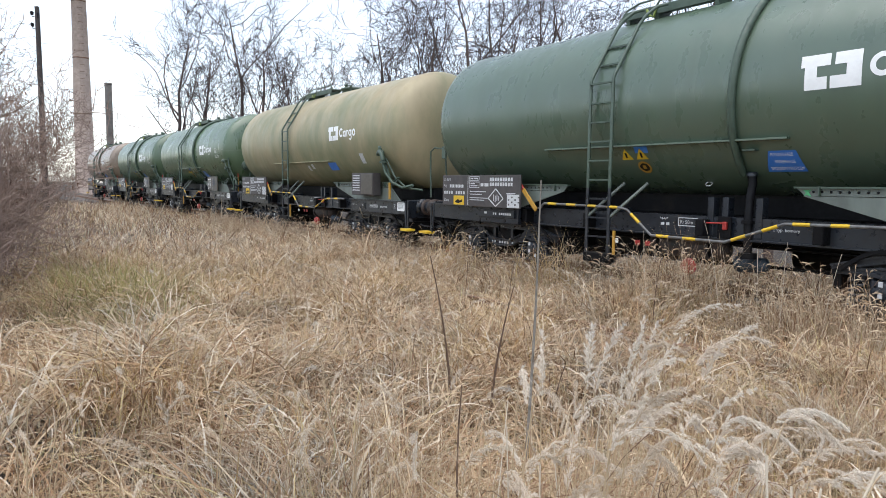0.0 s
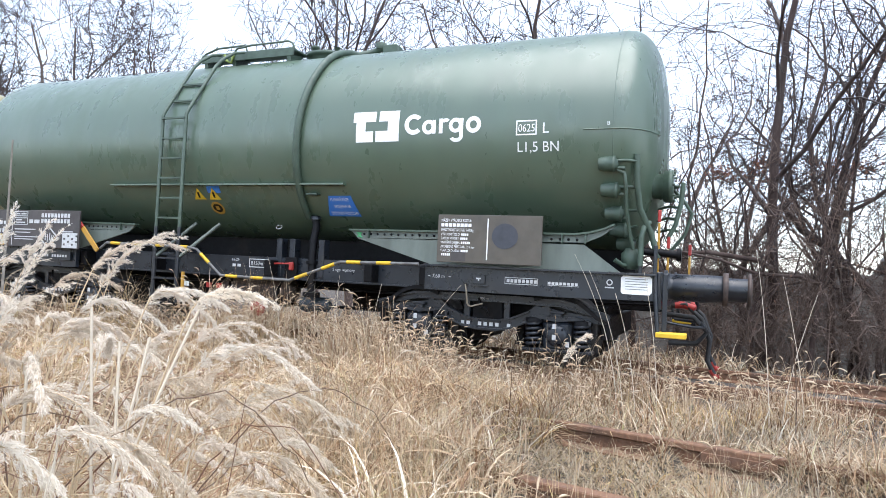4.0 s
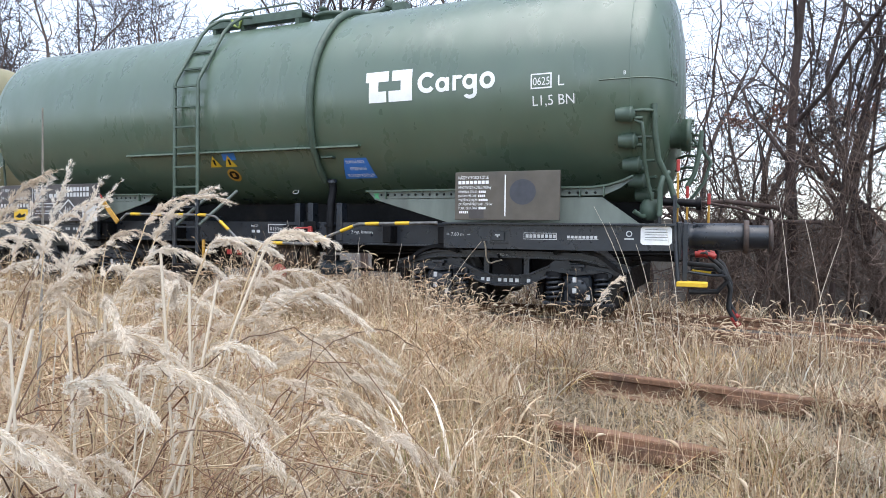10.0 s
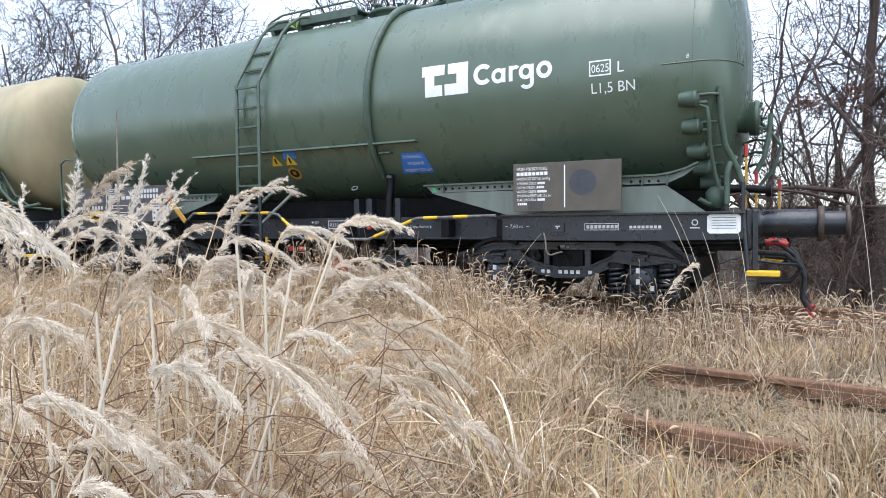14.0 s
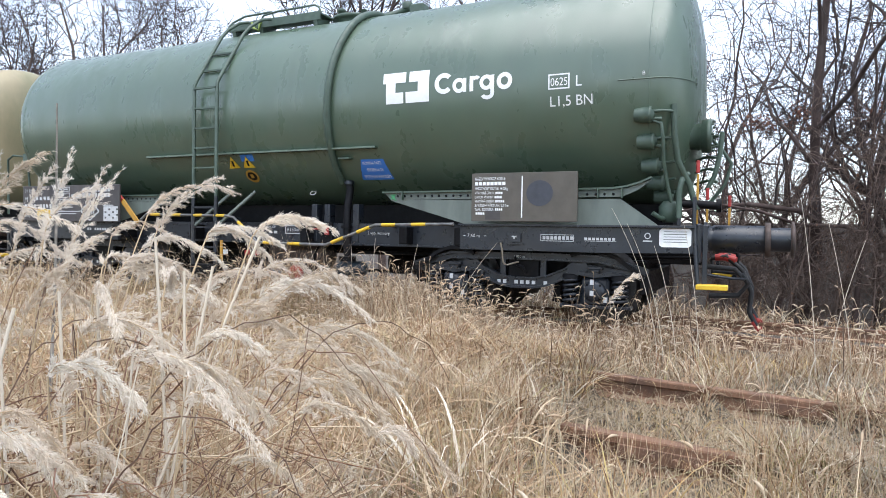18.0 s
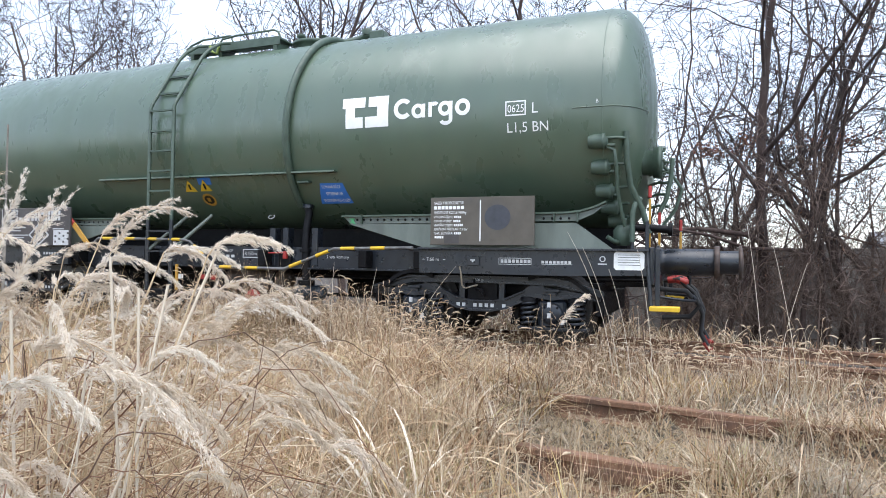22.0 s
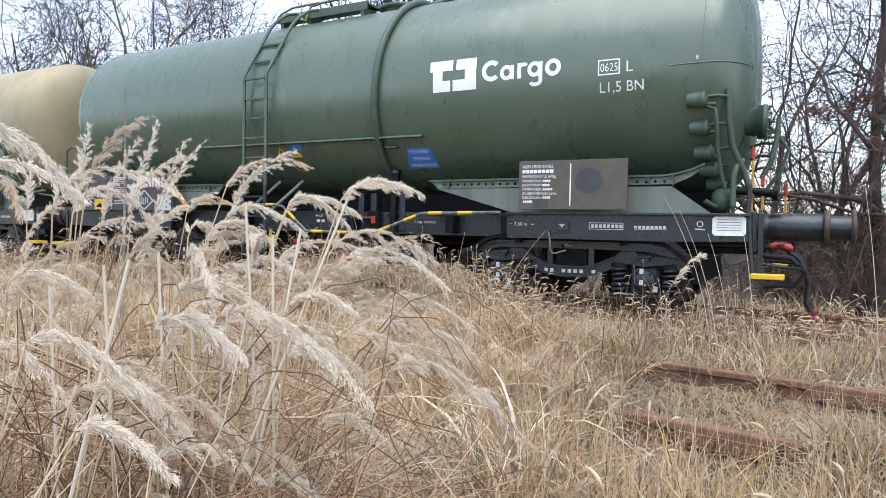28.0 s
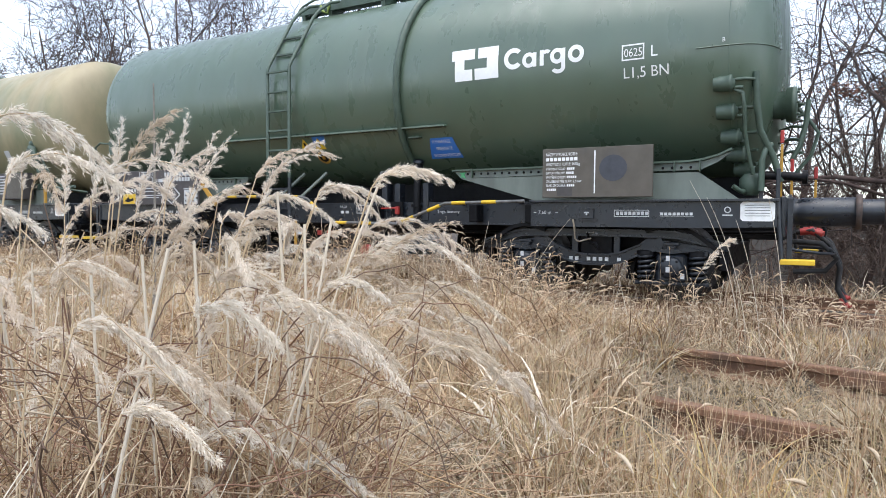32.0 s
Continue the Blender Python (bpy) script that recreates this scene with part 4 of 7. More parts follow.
    part("side_strip", Mesh().box(-2.39, 1.82, -1.33, -1.24, 2.185, 2.212, 0.004), tank_mat, w, "narrow drip strip along the tank")
    # left end panel
    pn = part("data_panel", Mesh().box(-5.30, -2.87, -1.43, -1.40, 1.17, 1.775, 0.006), PANEL, w, "dark grey data panel with white markings")
    y = -1.434
    tx = Mesh()
    letters(tx, "31 RIV", -5.24, 1.66, 0.085, on_face(y))
    letters(tx, "94", -5.24, 1.53, 0.085, on_face(y))
    bars(tx, [(-5.04, -4.98, 1.53, 1.59), (-4.95, -4.88, 1.53, 1.59), (-4.84, -4.77, 1.53, 1.59), (-4.74, -4.67, 1.53, 1.59), (-4.64, -4.57, 1.53, 1.59)], on_face(y))
    bars(tx, [(-5.24 + 0.082 * i, -5.185 + 0.082 * i, 1.40, 1.46) for i in range(9) if i not in (4,)], on_face(y))
    letters(tx, "Zaes", -5.24, 1.25, 0.09, on_face(y))
    bars(tx, [(-4.43, -4.415, 1.19, 1.76)], on_face(y))
    frame_bars(tx, -4.38, -4.06, 1.67, 1.75, 0.012, on_face(y))
    frame_bars(tx, -4.38, -4.06, 1.53, 1.65, 0.012, on_face(y))
    bars(tx, [(-4.34, -4.25, 1.70, 1.72), (-4.22, -4.1, 1.70, 1.72), (-4.34, -4.2, 1.60, 1.625), (-4.34, -4.12, 1.56, 1.58), (-4.02, -3.93, 1.56, 1.62), (-3.90, -3.78, 1.56, 1.62),
              (-4.36, -3.86, 1.45, 1.468), (-4.36, -3.98, 1.40, 1.415), (-4.36, -3.8, 1.33, 1.345), (-4.36, -3.9, 1.29, 1.305), (-3.25, -3.0, 1.43, 1.445)], on_face(y))
    for i in range(9):
        for j in range(2):
            bars(tx, [(-3.74 + 0.075 * i, -3.685 + 0.075 * i, 1.57 + 0.09 * j, 1.635 + 0.09 * j)], on_face(y))
    for a, b in (((-3.56, 1.52), (-3.78, 1.34)), ((-3.78, 1.34), (-3.56, 1.16 + 0.03)), ((-3.56, 1.19), (-3.34, 1.34)), ((-3.34, 1.34), (-3.56, 1.52))):
        d = Vector((b[0] - a[0], b[1] - a[1])).normalized().orthogonal() * 0.012
        fan(tx, [(a[0] + d.x, a[1] + d.y), (b[0] + d.x, b[1] + d.y), (b[0] - d.x, b[1] - d.y), (a[0] - d.x, a[1] - d.y)], on_face(y))
    bars(tx, [(-3.63, -3.61, 1.29, 1.41), (-3.58, -3.56, 1.27, 1.39), (-3.53, -3.51, 1.29, 1.41), (-3.48, -3.46, 1.30, 1.38)], on_face(y))
    tagged(part("panel_lettering", tx, CHALK, pn), kind="stuff")
    part("yellow_label", Mesh().box(-4.90, -4.55, -1.436, -1.43, 1.19, 1.37), YELLOW, pn, "yellow label with a black arrow")
    fan(mm := Mesh(), [(-4.86, 1.24), (-4.74, 1.31), (-4.70, 1.27), (-4.60, 1.30), (-4.60, 1.25), (-4.74, 1.22)], on_face(-1.440))
    part("label_arrow", mm, GRIME, pn)
    part("white_label", Mesh().box(-3.23, -2.90, -1.436, -1.43, 1.18, 1.42), CHALK, pn, "white placard with a faint diamond")
    for i in range(4):
        for j in range(3):
            part("placard_mark", bars(Mesh(), [(-3.20 + 0.09 * i, -3.16 + 0.09 * i, 1.22 + 0.09 * ((i + j) % 2) * 0.5 + 0.09 * j * 0.5, 1.25 + 0.09 * ((i + j) % 2) * 0.5 + 0.09 * j * 0.5)], on_face(-1.4385)), PANEL, pn)
    lev = part("parking_lever", Mesh().box(-0.04, 0.04, -0.012, 0.012, -0.28, 0.22, 0.004, m=Matrix.Translation((-2.70, -1.38, 1.36)) @ pose(0, 0, 0, 0, -45, 0)), ORANGE, w, "orange-yellow brake lever")
    part("lever_grip", Mesh().box(-0.035, 0.035, -0.02, 0.02, 0.22, 0.34, 0.008, m=Matrix.Translation((-2.70, -1.38, 1.36)) @ pose(0, 0, 0, 0, -45, 0)), RED, lev)
    part("lower_panel", Mesh().box(-4.25, -3.15, -1.34, -1.31, 0.98, 1.12, 0.005), FRAME, w)
    tx = bars(Mesh(), [(-3.74 + 0.06 * i, -3.70 + 0.06 * i, 1.03, 1.07) for i in range(9) if i != 2] + [(-4.0, -3.93, 1.04, 1.08)], on_face(-1.345))
    tagged(part("lettering", tx, CHALK, w), kind="stuff")
    # markings on the sole bars
    tx = Mesh()
    letters(tx, "7,60 m", 3.16, 1.03, 0.062, on_face(-1.305))
    bars(tx, [(3.10, 3.135, 1.045, 1.053), (3.38, 3.415, 1.045, 1.053)], on_face(-1.305))
    frame_bars(tx, 4.10, 4.50, 1.0, 1.08, 0.007, on_face(-1.305))
    bars(tx, [(4.125 + 0.047 * i, 4.16 + 0.047 * i, 1.02, 1.06) for i in range(8)] + [(4.62 + 0.045 * i, 4.653 + 0.045 * i, 1.02, 1.05) for i in range(8)] + [(4.62, 4.98, 1.008, 1.013)], on_face(-1.305))
    ring(tx, 5.32, 1.08, 0.035, 0.035, 0.012, on_face(-1.305), n=16)
    bars(tx, [(5.27, 5.37, 1.015, 1.03)], on_face(-1.305))
    frame_bars(tx, 0.14, 0.46, 1.03, 1.155, 0.012, on_face(-1.034))
    letters(tx, "R150m", 0.17, 1.065, 0.075, on_face(-1.034))
    letters(tx, "94-GP", -0.18, 1.11, 0.055, on_face(-1.034))
    bars(tx, [(-0.16, -0.10, 1.03, 1.07), (-0.07, -0.01, 1.03, 1.07)], on_face(-1.034))
    letters(tx, "2 vyp. komory", 1.55, 1.04, 0.06, on_face(-1.034))
    tagged(part("sole_lettering", tx, CHALK, w), kind="stuff")
    part("white_plate", Mesh().prism([(5.47, 0.96), (5.75, 0.96), (5.775, 0.985), (5.775, 1.14), (5.75, 1.165), (5.47, 1.165), (5.445, 1.14), (5.445, 0.985)], "y", -1.312, -1.302), WHITE, w, "white enamel plate with faint lines")
    for i in range(5):
        part("plate_line", bars(Mesh(), [(5.49, 5.73, 1.125 - 0.028 * i, 1.132 - 0.028 * i)], on_face(-1.315)), CABINET, w)
    part("label_clip", Mesh().box(3.70, 3.86, -1.325, -1.30, 0.98, 1.09, 0.004).box(3.66, 3.90, -1.33, -1.30, 0.955, 0.968), FRAME, w)
    part("clip_mark", bars(Mesh(), [(3.75, 3.81, 1.04, 1.055), (3.77, 3.79, 1.02, 1.04)], on_face(-1.329)), CHALK, w)
    part("grounding_cable", Mesh().tube([(3.66 + 0.012 * (t - 4) + 0.05 * (t / 5 - 1) ** 2 * t / 2 - 0.05 * math.sin(t / 8 * math.pi), -1.33 + 0.024 * t, 0.97 - 0.27 * math.sin(min(1, t / 6) * math.pi / 2) + (0.02 * (t - 6) if t > 6 else 0)) for t in range(9)], 0.011, 5), STRAP, w, "pale grounding cable")
    if green:
        band_pipe(w, 1.22)
        valve_gear(w)
        logo(w, 1.99, 2.72, 0.665, 0.395)
        bd = part("maker_board", Mesh().box(3.265, 4.562, -1.44, -1.41, 1.225, 1.80, 0.004), BOARD, w, "brown-grey data board with white lines of text")
        tx = Mesh()
        letters(tx, "NÁZEV VÝROBCE KOTLE:", 3.31, 1.715, 0.052, on_face(-1.445), 0.39)
        bars(tx, [(3.31 + 0.05 * i, 3.35 + 0.05 * i, 1.655, 1.695) for i in range(8)], on_face(-1.445))
        letters(tx, "HMOTNOST KOTLE: 9600kg", 3.31, 1.60, 0.048, on_face(-1.445), 0.42)
        for k, (word, wd, n) in enumerate((("VÝROBNÍ ČÍSLO:", 0.25, 4), ("DATUM VÝROBY:", 0.24, 4), ("VNITŘNÍ OBJEM:", 0.25, 5), ("ZKUŠEBNÍ PŘETLAK: 2,5 bar", 0.44, 0), ("TLAK. ZKOUŠKA:", 0.25, 4), ("", 0.0, 5))):
            z = 1.548 - 0.049 * k
            if word:
                letters(tx, word, 3.31, z, 0.042, on_face(-1.445), wd)
            bars(tx, [(3.325 + wd + 0.024 * i, 3.343 + wd + 0.024 * i, z, z + 0.028) for i in range(n)], on_face(-1.445))
        bars(tx, [(3.90, 3.915, 1.27, 1.76)], on_face(-1.445))
        tagged(part("board_lettering", tx, WHITE, bd), kind="stuff")
        part("overpainted_patch", bars(Mesh(), [(3.45, 3.64, 1.245, 1.38)], on_face(-1.4435)), PANEL, bd)
        ring(pm := Mesh(), 4.12, 1.555, 0.16, 0.15, 0.149, on_face(-1.4435))
        part("round_patch", pm, SLATE, bd)
        tx = Mesh()
        frame_bars(tx, 4.19, 4.44, 2.745, 2.92, 0.016, on_tank)
        letters(tx, "0625", 4.215, 2.785, 0.13, on_tank, 0.2)
        letters(tx, "L", 4.50, 2.765, 0.175, on_tank)
        letters(tx, "L1,5 BN", 4.20, 2.555, 0.165, on_tank, 0.5)
        letters(tx, "B", 5.24, 2.83, 0.06, on_tank)
        tagged(part("tank_lettering", tx, WHITE, w), kind="stuff")
        part("paint_mark", Mesh().prism([(2.0, 1.57), (2.09, 1.575), (2.07, 1.54), (2.10, 1.49), (2.04, 1.515), (2.01, 1.50), (2.03, 1.54)], "y", -1.2165, -1.2135), MARK_GREEN, w)
        eye = [(0.42 + 0.05 * math.cos(a), -0.75 + 0.02 * math.sin(a), 1.64 + 0.03 * math.sin(a)) for a in [i * math.pi / 5 for i in range(11)]]
        part("lifting_eye", Mesh().tube(eye, 0.008, 5), CHALK, w)
        ph = math.asin((2.79 - ZC) / R)
        wl = [(x, -(r_ + 0.001) * math.cos(ph), ZC + (r_ + 0.001) * math.sin(ph)) for x, r_ in [(4.98, R), (5.31, R)] + dish(half, 0.47)[1:8]]
        part("weld_seam", Mesh().tube(wl, 0.008, 5), tank_mat, t)
        sg = Mesh()
        n = 6
        for i in range(n):
            z0, z1 = 1.80 + 0.257 * i / n, 1.80 + 0.257 * (i + 1) / n
            e = lambda z: 1.908 - (z - 1.80) * 0.22  # noqa: E731
            l = lambda z: 1.40 + (z - 1.80) * 0.40  # noqa: E731
            sg.add([on_tank(l(z0), z0, 0.006), on_tank(e(z0), z0, 0.006), on_tank(e(z1), z1, 0.006), on_tank(l(z1), z1, 0.006)], [(0, 1, 2, 3)])
        sign = part("blue_sign", sg, BLUE, w, "blue sign with three lines of white text")
        tx = Mesh()
        up = lambda x, z: on_tank(x, z, 0.010)  # noqa: E731
        letters(tx, "PLYNNÁ FÁZE", 1.515, 1.99, 0.055, up, 0.29)
        letters(tx, "SPOJENA SE", 1.545, 1.905, 0.055, up, 0.26)
        letters(tx, "SPODNÍM VENTILEM", 1.46, 1.82, 0.055, up, 0.42)
        tagged(part("sign_lettering", tx, WHITE, sign), kind="stuff")
        for x, z in ((-0.74, 2.0), (-0.46, 2.0)):
            tr = Mesh()
            for i in range(5):
                a, b = i / 5, (i + 1) / 5
                tr.add([on_tank(x - 0.11 * (1 - a), z + 0.16 * a, 0.008), on_tank(x + 0.11 * (1 - a), z + 0.16 * a, 0.008), on_tank(x + 0.11 * (1 - b), z + 0.16 * b, 0.008), on_tank(x - 0.11 * (1 - b), z + 0.16 * b, 0.008)], [(0, 1, 2, 3)])
            tg = part("warning_triangle", tr, YELLOW, w, "yellow warning triangle")
            part("triangle_mark", bars(Mesh(), [(x - 0.018, x + 0.018, z + 0.025, z + 0.10)], lambda x, z: on_tank(x, z, 0.012)), GRIME, tg)
        part("blue_corner", bars(Mesh(), [(-0.56, -0.32, 2.09, 2.19)], lambda x, z: on_tank(x, z, 0.004)), BLUE, w)
        rd = part("round_label", ring(Mesh(), -0.50, 1.885, 0.115, 0.085, 0.03, on_tank), ORANGE, w, "orange ring label")
        ring(mm := Mesh(), -0.50, 1.885, 0.084, 0.06, 0.059, on_tank)
        part("label_disc", mm, GRIME, rd)
        part("label_mark", bars(Mesh(), [(-0.53, -0.47, 1.86, 1.91)], lambda x, z: on_tank(x, z, 0.009)), ORANGE, rd)
        g = [(-5.75, -1.0, 1.5), (-5.78, -1.02, 2.1), (-5.86, -1.05, 2.36), (-6.1, -1.1, 2.38), (-6.22, -1.12, 2.3), (-6.22, -1.12, 1.9), (-6.2, -1.12, 1.3)]
        part("grab_rail", Mesh().tube(g, 0.02, 6), GREEN_PART, w)
        part("grab_plate", Mesh().box(-5.80, -5.66, -1.12, -1.08, 2.14, 2.40, 0.006), GREEN_PART, w)
    else:
        logo(w, 1.96, 2.73, 0.60, 0.37)
        c = part("cabinet", Mesh().box(3.50, 4.62, -1.50, -1.28, 1.30, 1.85, 0.012), PANEL, w, "dark grey equipment cabinet with white lines")
        part("cabinet_door", Mesh().box(4.02, 4.59, -1.515, -1.50, 1.33, 1.82, 0.005), BOARD, c)
        tagged(part("lettering", bars(Mesh(), [(3.56, 3.94, 1.77 - 0.06 * i, 1.795 - 0.06 * i) for i in range(7)], on_face(-1.505)), CHALK, c), kind="stuff")
        h = [(4.72, -1.28, 2.42), (4.80, -1.34, 2.36), (4.86, -1.3, 2.1), (5.0, -1.28, 1.8), (5.02, -1.2, 1.5)]
        part("filling_hose", Mesh().tube(h, 0.035, 8), GREEN_PART, w)
        part("hose_valve", Mesh().lathe([(-0.08, 0.05), (-0.05, 0.1), (0.05, 0.1), (0.08, 0.05)], (4.7, -1.28, 2.45), "x", 12), GREEN_PART, w)
        part("hose_bend", Mesh().tube([(4.9, -1.3, 2.2), (5.15, -1.2, 1.75), (5.5, -1.1, 1.5), (5.9, -0.9, 1.45)], 0.025, 6), GREEN_PART, w)
        part("valve_elbow", Mesh().tube([(4.62, -1.36, 2.30), (4.80, -1.42, 2.36), (4.90, -1.42, 2.30), (4.93, -1.40, 2.14)], 0.055, 10).lathe([(0, 0.085), (0.05, 0.085)], (4.93, -1.40, 2.08), "z", 12), GREEN_PART, w, "green valve elbow with a flange")
        part("drain_hose", Mesh().tube([(4.93, -1.40, 2.08), (5.0, -1.38, 1.86), (5.2, -1.30, 1.62), (5.5, -1.2, 1.5), (5.8, -1.1, 1.56)], 0.034, 8), GREEN_PART, w, "green drain hose")
        part("lever", Mesh().box(5.05, 5.12, -1.32, -1.28, 1.22, 1.62, 0.006), ORANGE, w)
        part("faded_blue_sign", bars(Mesh(), [(1.5, 2.0, 1.95, 2.16)], on_tank), BLUE, w)
        part("faded_label", bars(Mesh(), [(0.0, 0.15, 1.95, 2.1), (0.3, 0.45, 2.0, 2.15), (3.55, 3.75, 2.1, 2.35)], on_tank), CHALK, w)
    return w


wagon = tank_wagon(pose(0, 0, 0), 5.78, 5.87, GREEN, True, "dark green tank wagon with black underframe standing on rusty rails")
second = tank_wagon(pose(-12.78, 0, 0), 5.78, 5.87, TAN, False, "tan and olive tank wagon coupled behind the green one")
for k, (x, y, tint, label) in enumerate((
        (-25.75, 0.0, (0.92, 1.0, 0.74), "green tank wagon farther back along the train"),
        (-38.7, 0.0, (0.80, 0.88, 0.66), "dull green tank wagon far back along the train"),
        (-51.6, -0.25, (2.5, 1.2, 1.2), "faded reddish tank wagon far back along the train"))):
    c = copy_thing(wagon, pose(x, y, 0, 0, 0, 0.5 if y else 0))
    c["label"] = label
    for o in c.children_recursive:
        o.color = (*tint, 1)


# ---- ground, tracks and distance ----
def bend(x):
    """How far the tracks swing sideways along x."""
    x = np.asarray(x, float)
    d = np.maximum(x - 4.5, 0)
    return -0.10 * d * d / (d + 1.2)


def siding(x):
    """How far the overgrown siding swings sideways along x."""
    d = np.maximum(np.asarray(x, float) - 4.3, 0)
    return -0.15 * d * d / (d + 0.4)


FAR_RAIL, NEAR_RAIL = -3.58, -5.10  # where the siding's rails lie before the swing


def window(x, a, b, soft=0.12):
    """1 between a and b, falling to 0 outside."""
    return np.clip((x - a) / soft + 0.5, 0, 1) * np.clip((b - x) / soft + 0.5, 0, 1)


def bare_far(x):
    """Where the far siding rail lies free of earth and grass."""
    return np.maximum(window(x, 5.30, 6.05), window(x, 6.2, 6.85))


def bare_near(x):
    return window(x, 5.5, 6.35)


def height(x, y):
    """The ground's height: level yard, falling away behind the track."""
    x, y = np.asarray(x, float), np.asarray(y, float)
    t = np.clip((y - 2.2) / 4.5, 0, 1)
    z = -0.20 - 0.85 * t * t * (3 - 2 * t)
    z = z + 0.035 * np.sin(x * 1.3 + y * 0.7) * np.sin(y * 1.1 - x * 0.4) * (np.abs(y) > 1.7)
    left = np.clip((2.0 - x) / 8.0, 0, 1) * np.clip((-2.2 - y) / 2.0, 0, 1)
    lump = (1 - bare_far(x)) * np.exp(-(y - FAR_RAIL - siding(x)) ** 2 / 0.05) + (1 - bare_near(x)) * np.exp(-(y - NEAR_RAIL - siding(x)) ** 2 / 0.05)
    lump = lump * np.clip((x - 2.0) / 2.0, 0.0, 1.0)
    return z + 0.10 * left + 0.208 * lump * (0.85 + 0.15 * np.sin(5 * x))


def raw(name, verts, faces, material):
    """A mesh from number arrays; faces all of one size."""
    me = bpy.data.meshes.new(name)
    verts, faces = np.asarray(verts, np.float32).reshape(-1, 3), np.asarray(faces, np.int32)
    n, k = faces.shape
    me.vertices.add(len(verts))
    me.vertices.foreach_set("co", verts.ravel())
    me.loops.add(n * k)
    me.loops.foreach_set("vertex_index", faces.ravel())
    me.polygons.add(n)
    me.polygons.foreach_set("loop_start", np.arange(0, n * k, k, dtype=np.int32))
    me.polygons.foreach_set("loop_total", np.full(n, k, np.int32))
    me.update(calc_edges=True)
    if material:
        me.materials.append(material)
    return me


def sheet(xs, ys, zfun):
    gx, gy = np.meshgrid(xs, ys, indexing="ij")
    v = np.stack([gx, gy, zfun(gx, gy)], -1).reshape(-1, 3)
    a, b = len(xs), len(ys)
    i, j = np.meshgrid(np.arange(a - 1), np.arange(b - 1), indexing="ij")
    q = (i * b + j).ravel()
    return v, np.stack([q, q + b, q + b + 1, q + 1], 1)


xs = np.concatenate([[-900, -500, -250, -140], np.linspace(-90, -14, 60), np.linspace(-13, 16, 175), np.linspace(18, 60, 22), [120, 300, 900]])
ys = np.concatenate([[-900, -300, -100, -50, -30], np.linspace(-20, -10.5, 12), np.linspace(-10, 7, 110), np.linspace(8, 40, 18), [80, 200, 500, 900]])
v, q = sheet(xs, ys, height)
ground = new("ground", raw("ground", v, q, SOIL))
ground.data.shade_smooth()
tagged(ground, "dry grassy yard ground with matted dead stalks", "ground", kind="structure")
xs = np.linspace(-75, 40, 140)
ys = np.linspace(-1.75, 1.75, 12)
v, q = sheet(xs, ys, lambda x, y: -0.155 - 0.03 * np.abs(y) + 0.015 * np.sin(17 * x + 9 * y) * np.sin(13 * y - 5 * x))
v[:, 1] += bend(v[:, 0])
tagged(new("ballast_bed", raw("ballast_bed", v, q, BALLAST)), "dark stone ballast under the occupied track", "ballast", kind="structure")


def rail(y, x0, x1, label, sway, tall_=0.15):
    """A flat-bottomed rail of head, web and foot, following its track's swing."""
    t = thing("rail", pose(0, 0, 0), label, "rail", "railway rails")
    X = np.linspace(x0, x1, max(2, int((x1 - x0) / 0.5)))
    k = tall_ / 0.15
    head = [(-0.034, 0.0), (-0.038, -0.008), (-0.037, -0.040), (-0.012, -0.054), (0.012, -0.054), (0.037, -0.040), (0.038, -0.008), (0.034, 0.0)]
    web = [(-0.009, -0.050), (-0.009, -0.124 * k), (0.009, -0.124 * k), (0.009, -0.050)]
    foot = [(-0.014, -0.118 * k), (-0.064, -0.138 * k), (-0.064, -0.15 * k), (0.064, -0.15 * k), (0.064, -0.138 * k), (0.014, -0.118 * k)]
    for name, prof in (("rail_head", head), ("rail_web", web), ("rail_foot", foot)):
        n = len(prof)
        vs = [(float(x), y + float(sway(x)) + u * k, w) for x in X for u, w in prof]
        fs = [(i * n + j, i * n + (j + 1) % n, (i + 1) * n + (j + 1) % n, (i + 1) * n + j) for i in range(len(X) - 1) for j in range(n)]
        m = Mesh().add(vs, fs)
        m.add(vs[:n], [tuple(range(n))])
        m.add(vs[-n:], [tuple(range(n))])
        part(name, m, RUST, t)
    return t


for y in (-0.75, 0.75):
    rail(y, -75, 40, "rusty steel rail under the tank wagons", bend)
for y in (FAR_RAIL, NEAR_RAIL):
    rail(y, -1.5, 40, "rusty rail of the overgrown siding, half buried in grass", siding, 0.178)
sl = Mesh().box(-0.12, 0.12, -1.25, 1.25, -0.30, -0.152, 0.012)
sleeper = whole("sleeper", sl, SLEEPER, "weathered wooden sleeper under the track", "sleeper", "track sleepers", m=pose(-30, float(bend(-30)), 0))
for i in range(75):
    x = -29.4 + i * 0.6
    copy_thing(sleeper, pose(x, float(bend(x)), 0, 0, 0, random.uniform(-1.5, 1.5)))
for i in range(14):
    x = 4.6 + i * 0.65
    copy_thing(sleeper, pose(x, -4.33 + float(siding(x)), -0.03, 0, 0, -8 + random.uniform(-2, 2)))
fp = Mesh().box(-0.24, 0.24, 0.038, 0.055, -0.115, -0.04, 0.004).box(-0.24, 0.24, -0.055, -0.038, -0.115, -0.04, 0.004)
for k in (-0.17, -0.06, 0.06, 0.17):
    fp.lathe([(0, 0.018), (-0.03, 0.018)], (k, -0.055, -0.078), "y", 6)
